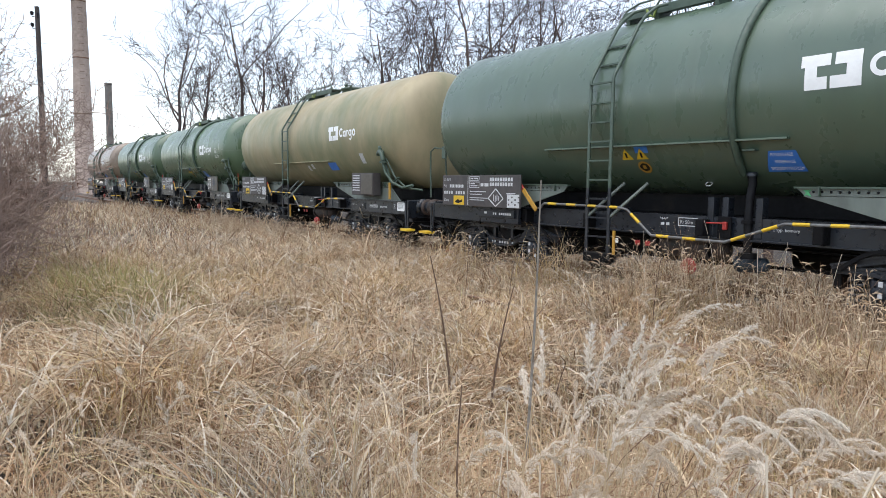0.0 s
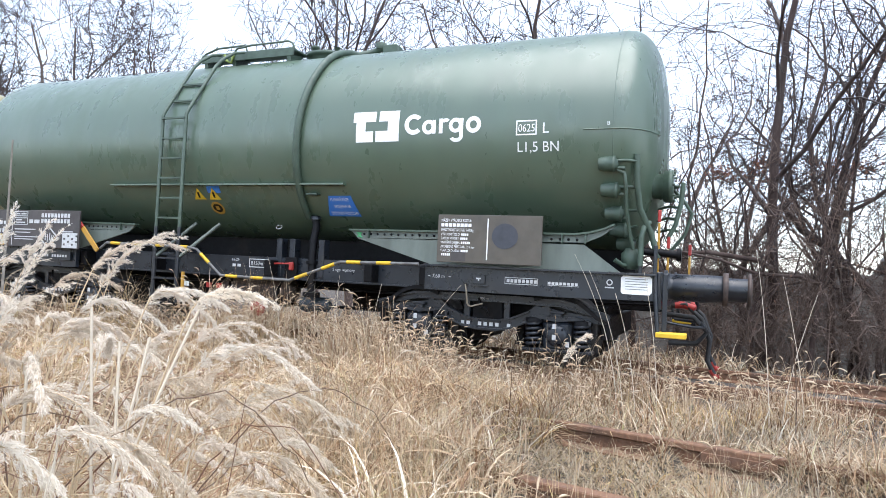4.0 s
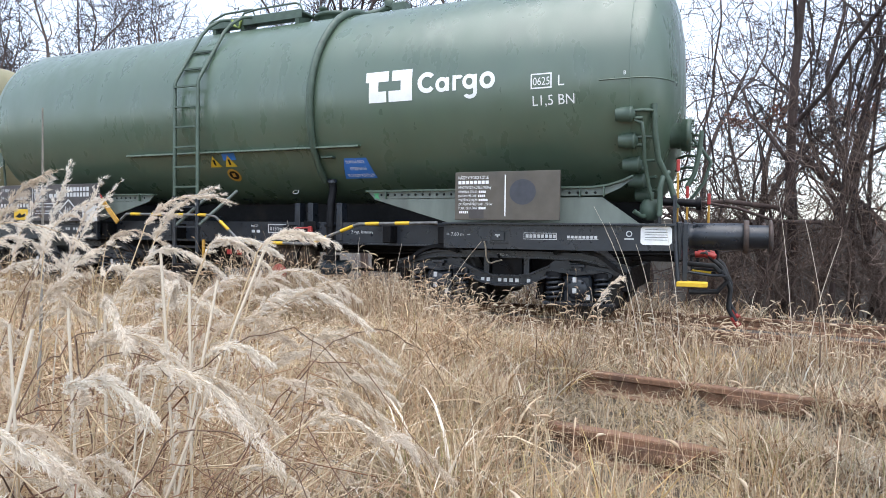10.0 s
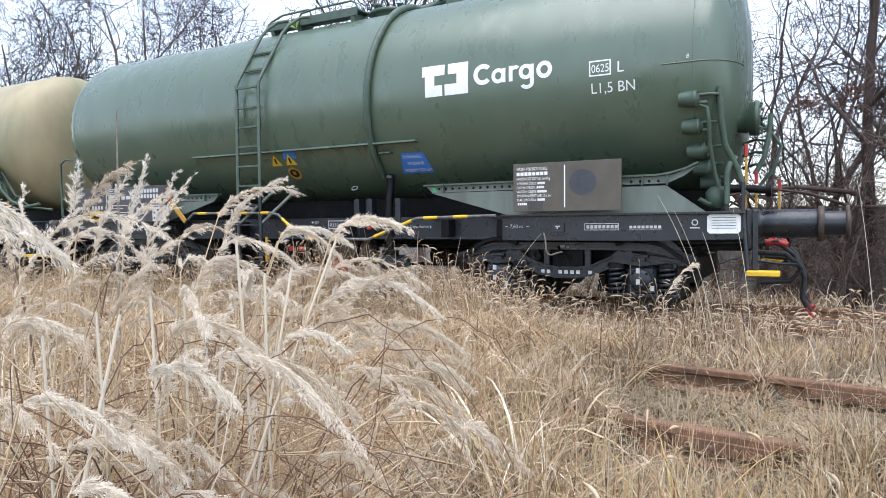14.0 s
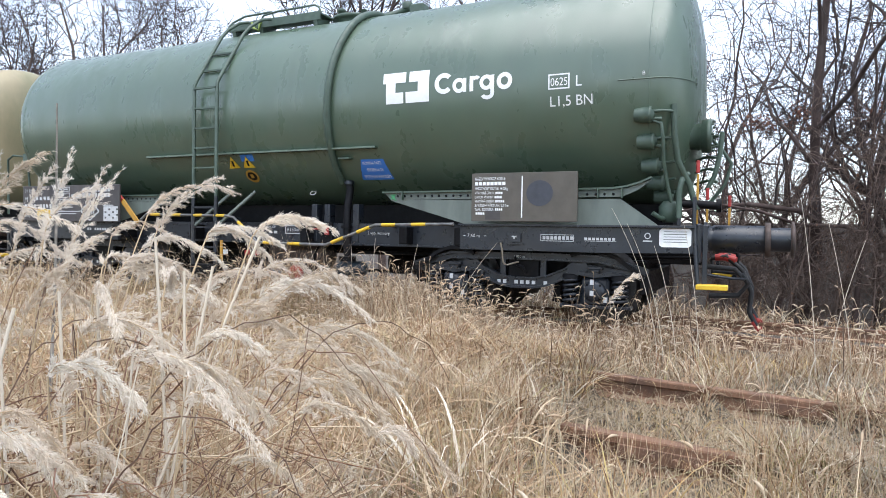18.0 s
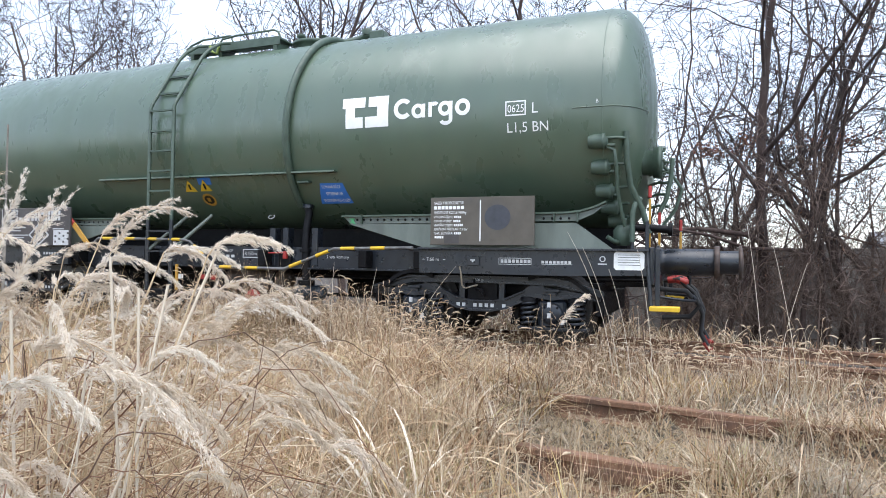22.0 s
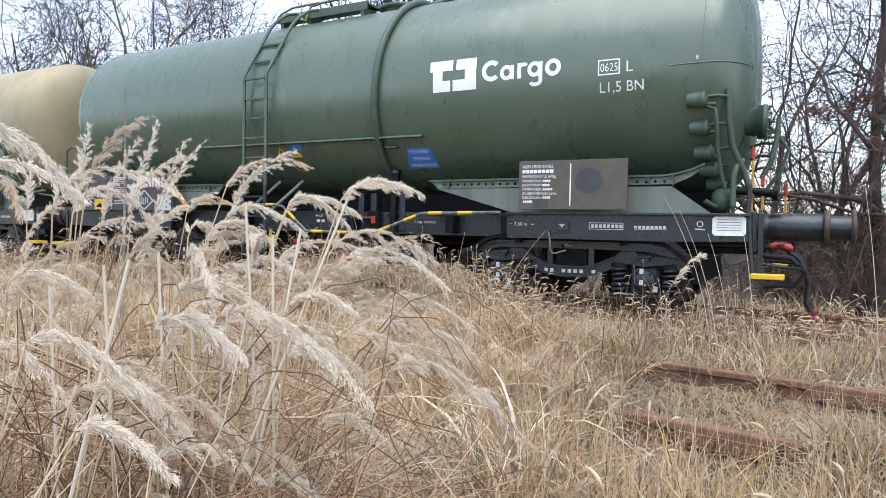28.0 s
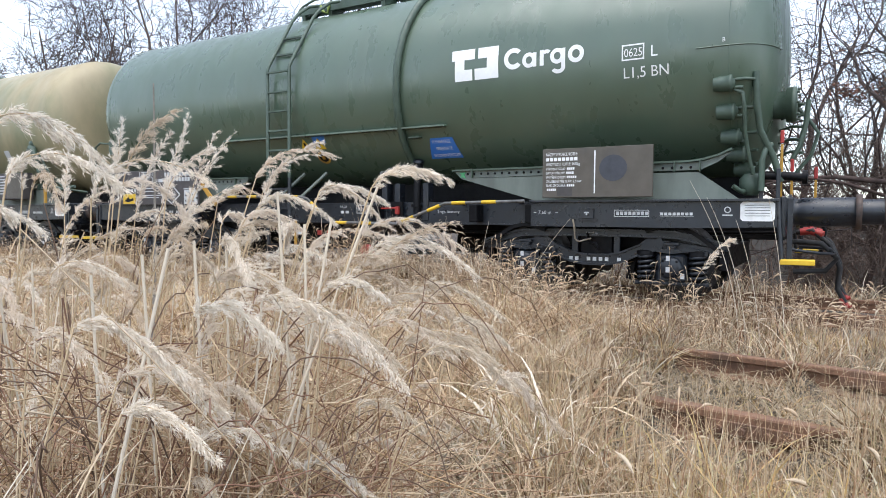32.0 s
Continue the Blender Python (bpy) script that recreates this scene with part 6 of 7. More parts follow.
def reed(c, x, y, base, apex, az, length, curl, r, feather=PLUME, hairs=1500, size=0.034, thick=1.0):
    """One reed of the clump c, which stands at (x, y): a stem from base to apex, then a plume that bends over towards az."""
    z0 = c.matrix_basis.translation.z
    b, e = np.array([base[0] - x, base[1] - y, 0.0]), np.array([apex[0] - x, apex[1] - y, apex[2] - z0])
    t = np.linspace(0, 1, 12)[:, None]
    mid = b + (e - b) * np.array([0.30, 0.30, 0.55])
    P = (1 - t) ** 2 * b + 2 * t * (1 - t) * mid + t ** 2 * e
    if not clear(P, x, y):
        return
    d = np.array([math.cos(az), math.sin(az), 0.0])
    q, T = [e], P[-1] - P[-2]
    T = T / np.linalg.norm(T)
    for _ in range(9):
        T = T + d * abs(curl) * 0.9 + np.array([0, 0, -max(curl, 0.0)]) + r.normal(0, 0.02, 3)
        T = T / np.linalg.norm(T)
        q.append(q[-1] + T * length / 9)
    q = np.array(q)
    line = np.concatenate([P, q[1:]])
    rad = np.concatenate([np.linspace(0.0023, 0.0015, 12), np.linspace(0.0012, 0.0004, 9)]) * thick
    st = part("stem", raw("stem", *tubes(line[None], rad[None], 5), STEM), None, c)
    tagged(part("plume", raw("plume", *plume(q, hairs, size, r, 0.6 + 0.4 * thick), feather), None, st, "pale feathery plume"), kind="stuff")


def leaves(c, r, n, spread_, reach, material, lean=(0.1, 0.7), droop=(0.0, 0.5), wide=0.0026):
    """Dry leaves and thin stalks round the foot of the clump c."""
    x, y = c.matrix_basis.translation.x, c.matrix_basis.translation.y
    a = r.uniform(0, 6.28, n)
    Q = arcs(r.normal(0, spread_, n), r.normal(0, spread_, n), np.zeros(n), r.uniform(0.35, 1.0, n) * reach, r.uniform(*lean, n), r.uniform(*droop, n), a, 7)
    ok = clear(Q, x, y)
    Q, a, n = Q[ok], a[ok], int(ok.sum())
    t = np.linspace(0, 1, 7)[None]
    W = r.uniform(0.4, 1.2, n)[:, None] * wide * np.clip(1.05 - t ** 2, 0.08, 1)
    S = np.stack([-np.sin(a), np.cos(a), r.normal(0, 0.3, n)], -1)
    tagged(part("foliage", raw("foliage", *ribbons(Q, W, S), material), None, c, "dry curling leaves"), kind="stuff")


def tangle(c, r, n, spread_, low, high, material, thick=0.0016):
    """Broken stems and leaves caught crosswise in the clump c."""
    x, y = c.matrix_basis.translation.x, c.matrix_basis.translation.y
    mid = np.stack([r.normal(0, spread_, n), r.normal(0, spread_, n), r.uniform(low, high, n)], -1)
    a, up, L = r.uniform(0, 6.28, n), r.normal(0.25, 0.55, n), r.uniform(0.12, 0.34, n)
    d = np.stack([np.cos(a) * np.cos(up), np.sin(a) * np.cos(up), np.sin(up)], -1)
    side = np.cross(d, r.normal(0, 1, (n, 3)))
    t = np.linspace(-1, 1, 6)[None, :, None]
    Q = mid[:, None] + d[:, None] * (t * L[:, None, None]) + side[:, None] * (t ** 2 - 0.4) * r.uniform(0, 0.10, n)[:, None, None]
    Q = Q[clear(Q, x, y)]
    W = r.uniform(0.5, 1.3, len(Q))[:, None] * thick * np.linspace(1.0, 0.5, 6)[None]
    tagged(part("dead_stalk", raw("dead_stalk", *tubes(Q, W, 4), material), None, c, "broken stems caught crosswise"), kind="stuff")


def clump(x, y, label="clump of tall reed grass with pale feathery plumes"):
    return thing("reed_clump", pose(x, y, float(height(x, y))), label, "reed grass", "reed grass clumps")


def culm(c, base, top, r=0.003):
    """A bleached, broken culm without a plume."""
    o = c.matrix_basis.translation
    b, e = np.array(base) - np.array(o), np.array(top) - np.array(o)
    t = np.linspace(0, 1, 6)[:, None]
    part("culm", raw("culm", *tubes((b + (e - b) * t)[None], np.linspace(r, r * 0.75, 6)[None], 6), CULM), None, c, "pale broken culm")


# the tall reed grass close beside the camera's stand: one clump of long reeds nodding towards the track
r = np.random.default_rng(11)
c = clump(5.25, -8.10)
for ax, ay, az_, turn, length, curl in ((5.04, -7.73, 1.09, 0.70, 0.26, 0.15), (5.05, -7.71, 1.05, 0.75, 0.24, 0.07), (5.32, -7.82, 1.03, 0.7, 0.19, 0.24), (5.36, -7.85, 1.05, 0.9, 0.16, 0.42),
                                       (5.24, -7.92, 1.01, 0.5, 0.20, 0.30), (5.62, -8.01, 1.045, 0.55, 0.16, 0.20), (5.20, -7.72, 0.90, 0.55, 0.28, 0.19), (5.28, -7.66, 0.84, 0.5, 0.32, 0.15)):
    reed(c, 5.25, -8.10, (5.28 + 0.7 * (ax - 5.28) - 0.10, -8.10 + 0.4 * (ay + 8.1) - 0.12), (ax, ay, az_), turn, length, curl, r, hairs=2300, size=0.026)
for bx, by, tx, ty, tz in ((5.30, -8.35, 5.61, -7.97, 1.06), (5.50, -8.02, 5.43, -8.05, 1.04), (5.52, -8.05, 5.47, -8.02, 0.98), (5.42, -8.2, 5.52, -8.0, 0.99), (5.45, -8.62, 5.55, -8.38, 0.95), (5.36, -8.1, 5.37, -8.12, 0.93), (5.34, -8.32, 5.32, -8.35, 0.90), (5.38, -8.24, 5.35, -8.28, 0.93), (5.40, -8.16, 5.38, -8.20, 0.95)):
    culm(c, (bx, by, -0.2), (tx, ty, tz), 0.0035)
for ax, ay, az_, turn, length, curl in ((5.30, -8.02, 0.97, 1.3, 0.17, 0.30), (5.40, -8.00, 0.95, 2.4, 0.16, 0.36), (5.33, -8.10, 0.93, -0.4, 0.18, 0.40), (5.16, -7.95, 0.97, 1.9, 0.20, 0.32)):
    reed(c, 5.25, -8.10, (5.28 + 0.6 * (ax - 5.28), -8.12 + 0.4 * (ay + 8.1)), (ax, ay, az_), turn, length, curl, r, hairs=2300, size=0.032)
leaves(c, r, 320, 0.17, 1.0, RUSSET, (0.03, 0.8), (0.0, 0.45))
tangle(c, r, 200, 0.22, 0.15, 0.9, RUSSET)
tangle(c, r, 30, 0.2, 0.5, 0.95, CANE, 0.0013)
tangle(c, r, 60, 0.2, 0.3, 0.95, STEM)
c = clump(5.45, -8.05, "clump of reed grass with heavy drooping plumes")
for ax, ay, az_, turn, length, curl in ((5.44, -7.79, 0.90, 0.45, 0.30, 0.30), (5.38, -7.74, 0.93, 0.5, 0.30, 0.26), (5.52, -7.86, 0.80, 0.4, 0.30, 0.34), (5.60, -7.88, 0.74, 0.25, 0.26, 0.36),
                                       (5.54, -8.15, 0.82, 0.45, 0.24, 0.42), (5.50, -8.30, 0.84, 0.7, 0.16, 0.42), (5.36, -8.15, 0.86, 0.6, 0.22, 0.36), (5.66, -7.7, 0.62, 0.3, 0.24, 0.4), (5.46, -7.66, 0.80, 0.5, 0.28, 0.30)):
    # reeds that bend over below 0.83 take the duller, darker plume colour
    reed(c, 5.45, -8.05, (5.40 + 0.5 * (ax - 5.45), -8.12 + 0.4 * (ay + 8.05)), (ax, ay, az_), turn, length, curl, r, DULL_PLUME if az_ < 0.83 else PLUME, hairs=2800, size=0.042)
leaves(c, r, 280, 0.15, 0.85, RUSSET, (0.03, 0.9), (0.0, 0.5))
tangle(c, r, 180, 0.2, 0.1, 0.75, RUSSET)
tangle(c, r, 25, 0.2, 0.4, 0.8, CANE, 0.0013)
tangle(c, r, 60, 0.2, 0.3, 0.8, STEM)
leaves(c, r, 160, 0.15, 0.75, GOLD, (0.05, 0.5), (0.0, 0.4))
c = clump(4.86, -8.10, "clump of reed grass with upright spiky plumes")
for ax, ay, az_, turn, length, curl in ((4.94, -7.95, 0.96, 0.9, 0.29, -0.02), (4.91, -8.04, 1.04, 2.2, 0.18, -0.03), (4.86, -7.95, 1.00, 1.0, 0.22, -0.05), (4.97, -7.91, 0.94, 0.6, 0.29, -0.08), (4.78, -8.08, 0.98, 2.6, 0.20, -0.06), (5.02, -7.98, 0.90, 0.5, 0.26, 0.10),
                                       (4.90, -7.85, 0.97, 0.8, 0.26, -0.04), (4.83, -8.00, 0.92, 0.4, 0.26, 0.22)):
    reed(c, 4.86, -8.10, (4.86 + 0.4 * (ax - 4.86), -8.12 + 0.3 * (ay + 8.10)), (ax, ay, az_), turn, length, curl, r, hairs=1700, size=0.027)
leaves(c, r, 240, 0.15, 0.95, RUSSET, (0.05, 1.0))
tangle(c, r, 170, 0.2, 0.1, 0.85, RUSSET)
tangle(c, r, 40, 0.2, 0.4, 0.85, CULM)
c = clump(5.48, -8.66, "clump of reed grass with thick bent plumes")
for ax, ay, az_, turn, length, curl in ((5.57, -8.62, 1.08, 0.8, 0.15, 0.36), (5.50, -8.56, 1.04, 0.6, 0.16, 0.30), (5.56, -8.52, 0.86, 0.9, 0.15, 0.55), (5.62, -8.50, 0.76, 0.5, 0.14, 0.45), (5.52, -8.44, 0.77, 0.6, 0.14, 0.30), (5.44, -8.62, 0.98, 0.7, 0.15, 0.3)):
    reed(c, 5.48, -8.66, (5.44 + 0.3 * (ax - 5.48), -8.70 + 0.3 * (ay + 8.66)), (ax, ay, az_), turn, length, curl, r, hairs=1900, size=0.022, thick=0.8)
leaves(c, r, 180, 0.10, 0.8, RUSSET, (0.05, 1.0))
tangle(c, r, 110, 0.13, 0.1, 0.75, RUSSET)
tangle(c, r, 30, 0.13, 0.3, 0.8, CULM)
leaves(c, r, 160, 0.12, 0.7, GOLD)
# low nodding reeds before them
for i in range(8):
    deg, d = -63 + 3.9 * i, 1.08 + 0.32 * ((i * 0.618) % 1.0)
    x, y = 6.36 + d * math.sin(radians(deg)), -8.98 + d * math.cos(radians(deg))
    c = clump(x, y, "low reed grass with soft nodding plumes")
    for k in range(3):
        ax, ay = x + r.normal(0.03, 0.08), y + r.normal(0.03, 0.08)
        reed(c, x, y, (x + 0.4 * (ax - x) - 0.04, y + 0.4 * (ay - y) - 0.03), (ax, ay, r.uniform(0.52, 0.88)), r.normal(0.6, 0.6), r.uniform(0.13, 0.21), r.uniform(0.25, 0.5), r,
             DULL_PLUME if k % 2 else PLUME, hairs=1500, size=0.023, thick=0.8)
    leaves(c, r, 90, 0.10, 0.75, RUSSET, (0.1, 1.1))
    tangle(c, r, 80, 0.14, 0.1, 0.7, CANE if i % 4 == 1 else STEM if i % 2 else RUSSET, 0.0014)
# more reeds behind and beside them, lower towards the open yard
for i in range(15):
    deg = -66 + 27 * ((i * 0.618) % 1.0)
    d = 1.35 + 0.95 * ((i * 0.414 + 0.3) % 1.0)
    x, y = 6.36 + d * math.sin(radians(deg)), -8.98 + d * math.cos(radians(deg))
    c = clump(x, y)
    high = 1.0 + 0.045 * d if deg < -50 else 0.98 - 0.022 * (deg + 50)
    for k in range(4):
        ax, ay = x + r.normal(0.06, 0.12), y + r.normal(0.05, 0.12)
        reed(c, x, y, (x + 0.4 * (ax - x) - 0.04, y + 0.4 * (ay - y) - 0.03), (ax, ay, high - 0.42 * r.uniform(0, 1) ** 1.3), r.normal(0.7, 0.7), r.uniform(0.15, 0.28), r.uniform(0.08, 0.42), r,
             PLUME if k % 3 else DULL_PLUME, hairs=1400, size=0.025)
    for k in range(i % 3):
        bx, by = x + r.normal(0, 0.08), y + r.normal(0, 0.08)
        tx, ty = bx + r.normal(0.05, 0.12), by + r.normal(0.05, 0.08)
        if clear(np.array([[bx, by, 0.0], [tx, ty, 0.0]]), 0, 0):
            culm(c, (bx, by, -0.2), (tx, ty, r.uniform(0.7, 0.98)), 0.0026)
    leaves(c, r, 170, 0.16, 0.9, RUSSET, (0.1, 1.0))
    tangle(c, r, 70, 0.2, 0.1, 0.8, STEM if i % 2 else RUSSET)
# lower plumes out in the yard
yard = [(2.2, -4.4), (1.0, -5.2), (0.2, -3.6), (-1.0, -4.6), (-2.2, -3.4), (-0.2, -6.2), (1.8, -6.6), (-2.0, -6.0), (-3.6, -4.6), (-4.6, -5.8),
        (0.9, -7.3), (-0.9, -7.6), (2.7, -7.6), (-3.0, -7.2), (4.0, -8.3), (3.1, -8.6), (2.2, -8.3), (1.2, -8.4), (1.4, -4.0),
        (3.2, -9.0), (3.8, -6.1), (3.1, -5.6), (4.8, -7.0), (3.4, -8.0), (2.6, -9.3), (4.0, -7.0)]
for i, (x, y) in enumerate(yard):
    c = clump(x, y, "low clump of reed grass with pale drooping plumes")
    top = 0.50 + 0.18 * random.random() + (0.1 if x < 0 else 0)
    for k in range(6):
        ax, ay = x + r.normal(0.1, 0.25), y + r.normal(0.0, 0.22)
        reed(c, x, y, (x + 0.5 * (ax - x), y + 0.5 * (ay - y)), (ax, ay, top * r.uniform(0.7, 1.05)), r.normal(0.2, 0.8), r.uniform(0.18, 0.30), r.uniform(0.10, 0.32), r, DULL_PLUME, hairs=700, size=0.032, thick=1.4)
    leaves(c, r, 110, 0.18, 0.75, GRASS, wide=0.0032)


def reed_stalk(base, bend_at, tip, seed):
    """One reed standing alone, with its plume along the last stretch."""
    r = np.random.default_rng(seed)
    b, m, e = (np.array(p, float) for p in (base, bend_at, tip))
    t = np.linspace(0, 1, 22)[:, None]
    line = (1 - t) ** 2 * b + 2 * t * (1 - t) * m + t ** 2 * e
    line[:, 2] -= 0.03 * np.clip((t[:, 0] - 0.85) / 0.15, 0, 1) ** 2
    st = thing("reed_stalk", pose(*b), "single pale reed stalk with a feathery plume", "reed grass", "reed stalks")
    part("stem", raw("stem", *tubes((line - b)[None], np.linspace(0.0022, 0.0006, 22)[None], 5), STEM), None, st)
    tagged(part("plume", raw("plume", *plume((line - b)[-6:], 1300, 0.032, r, 1.0), PLUME), None, st, "pale feathery plume"), kind="stuff")


reed_stalk((5.62, -6.45, -0.2), (5.78, -6.40, 0.70), (6.015, -6.36, 0.95), 41)


def straw_stem(x, y, h, lean, az):
    """One tall bleached straw standing above the grass."""
    z0 = float(height(x, y))
    P = arcs(np.zeros(1), np.zeros(1), np.zeros(1), np.array([h]), np.array([lean]), np.array([0.03]), np.array([az]), 9)
    s = thing("straw_stem", pose(x, y, z0), "tall thin bleached straw standing above the grass", "grass", "tall straws")
    part("stem", raw("stem", *tubes(P, np.linspace(0.0042, 0.0016, 9)[None], 5), CULM), None, s)


for i, (x, h, lean, az) in enumerate(((5.55, 1.75, 0.28, 3.1), (5.62, 1.55, 0.24, 3.2), (5.75, 1.3, 0.2, 2.9), (3.35, 1.35, 0.42, 0.3), (1.5, 1.5, 0.15, 3.3), (2.3, 1.25, 0.05, 1.0), (5.95, 1.5, 0.12, 3.0),
                                      (6.9, 1.7, 0.1, 2.8), (7.2, 1.5, 0.16, 2.6), (2.75, 1.2, 0.12, 0.4), (0.6, 1.3, 0.2, 2.6), (7.0, 1.35, 0.2, 0.5), (2.0, 1.15, 0.1, 2.8))):
    straw_stem(x, -2.05 - 0.1 * (i % 4), h, lean, az)


def weed(x, y, h, lean, az, seed, i=9):
    """A thin dark dead stalk with a few side twigs."""
    r = np.random.default_rng(seed)
    z0 = float(height(x, y))
    w = thing("dead_weed_stalk", pose(x, y, z0), "thin dark dead weed stalk standing in the grass", "weed", "dead weed stalks")
    P = arcs(np.zeros(1), np.zeros(1), np.zeros(1), np.array([h]), np.array([lean]), np.array([0.02]), np.array([az]), 8)
    part("stalk", raw("stalk", *tubes(P, np.linspace(0.013 if i < 2 else 0.011 if i == 3 else 0.006, 0.004 if i == 3 else 0.003, 8)[None], 5), POLE_GREY if i == 3 else WEED), None, w)
    n = 7
    j = r.integers(2, 7, n)
    a = r.uniform(0, 6.28, n)
    Q = np.stack([P[0, j] + np.stack([np.cos(a), np.sin(a), np.full(n, 1.3)], -1) * t * 0.07 for t in np.linspace(0, 1, 4)], 1)
    for q in Q:
        part("twig", raw("twig", *tubes(q[None], np.linspace(0.002, 0.0008, 4)[None], 4), WEED), None, w)


for i, (x, y, h, lean, az) in enumerate(((2.17, -6.52, 1.30, 0.13, 4.1), (2.52, -6.43, 1.12, 0.14, 0.9), (2.7, -6.0, 0.5, 0.2, 1.0), (3.40, -6.88, 1.88, 0.05, 0.2), (4.3, -8.0, 1.1, 0.2, 2.5),
                                         (-1.3, -3.0, 0.9, 0.15, 0.5), (-2.1, -3.2, 1.0, 0.1, 2.0), (1.2, -2.9, 1.0, 0.06, 1.5), (5.9, -2.2, 0.85, 0.12, 2.6), (7.1, -2.4, 0.95, 0.12, 2.0))):
    weed(x, y, h, lean, az, 500 + i, i)


def bramble(x, y, seed):
    """Dark arching bramble canes tangled in the reeds."""
    r = np.random.default_rng(seed)
    b = thing("bramble", pose(x, y, float(height(x, y))), "tangled dark bramble canes arching through the grass", "bramble", "brambles")
    for i in range(8):
        n = 26
        az = r.uniform(0, 6.28)
        t = np.linspace(0, 1, n)
        L = r.uniform(0.35, 0.85)
        turn = az + np.cumsum(r.normal(0, 0.16, n))
        out = np.cumsum(np.stack([np.cos(turn), np.sin(turn)], -1) * L / n, axis=0)
        rise = r.uniform(0.72, 1.08) * np.sin(np.pi * np.clip(t * 0.72 + 0.02, 0, 1)) ** 0.55
        P = np.concatenate([out, (rise + np.cumsum(r.normal(0, 0.008, n)))[:, None]], -1)[None]
        if clear(P[0], x, y):
            part("cane", raw("cane", *tubes(P, np.linspace(0.0018, 0.0008, n)[None], 5), WEED if i % 3 else CANE), None, b)


for i, (deg, d) in enumerate(((-47, 1.35), (-52, 1.25), (-58, 1.1), (-55, 1.4), (-62, 1.2), (-50, 1.08))):
    bramble(6.36 + d * math.sin(radians(deg)), -8.98 + d * math.cos(radians(deg)), 700 + i)


# ---- trees ----
def grow(r, trunk_h, r0, lean, levels, spread_deg, twig_len, kids, up, fork, thin, twist=0.1, slender=0.38, curl=1.0):
    """Branch lines level by level: lists of (points (k, 3), radii (k))."""
    k = 7
    out = []

    def line(p, d, L, ra, rb, wob, rise=0.0):
        pts = [p]
        q = d / np.linalg.norm(d)
        for _ in range(k - 1):
            q = q + r.normal(0, wob, 3) + np.array([0, 0, rise])
            q = q / np.linalg.norm(q)
            pts.append(pts[-1] + q * L / (k - 1))
        return np.array(pts), np.linspace(ra, rb, k)

    trunk = line(np.zeros(3), np.array([*lean, 1.0]), trunk_h, r0, r0 * 0.22, twist)
    out.append([trunk])
    prev = [(trunk, trunk_h)]
    for lv in range(levels):
        cur = []
        for (P, Rr), L in prev:
            n = kids[lv]
            n = max(2, int(r.normal(n, n * 0.15)))
            for c in range(n):
                t = fork + (1 - fork) * (c + r.uniform(0, 0.8)) / n if lv == 0 else 0.15 + 0.85 * (c + r.uniform(0, 0.9)) / n
                s = min(t, 0.999) * (k - 1)
                i = int(s)
                p = P[i] + (P[i + 1] - P[i]) * (s - i)
                T = P[i + 1] - P[i]
                T = T / np.linalg.norm(T)
                side = r.normal(0, 1, 3)
                side -= T * (side @ T)
                side /= np.linalg.norm(side) + 1e-9
                a = radians(spread_deg[lv] * r.uniform(0.6, 1.35))
                d = T * math.cos(a) + side * math.sin(a) + np.array([0, 0, up * 0.5 * (lv == 0)])
                ra = max(thin, (Rr[i]) * slender * r.uniform(0.7, 1.3))
                LL = L * r.uniform(0.38, 0.62) * (1.1 - 0.35 * t) if lv < levels - 1 else twig_len * r.uniform(0.5, 1.3)
                cur.append((line(p, d, LL, ra, max(thin * 0.6, ra * 0.35), (0.26 if lv < levels - 1 else 0.3) * curl, 0.10 if lv == 0 else 0.06), LL))
        out.append([b for b, _ in cur])
        prev = cur
    return out


def slips(P, Rr, r):
    """The finest twigs, as thin slips."""
    P, Rr = P[:, ::2] if P.shape[1] > 4 else P, Rr[:, ::2] if P.shape[1] > 4 else Rr
    S = np.cross(P[:, -1] - P[:, 0], r.normal(0, 1, (len(P), 3)))
    S /= np.linalg.norm(S, axis=-1, keepdims=True) + 1e-9
    return ribbons(P, Rr, S)


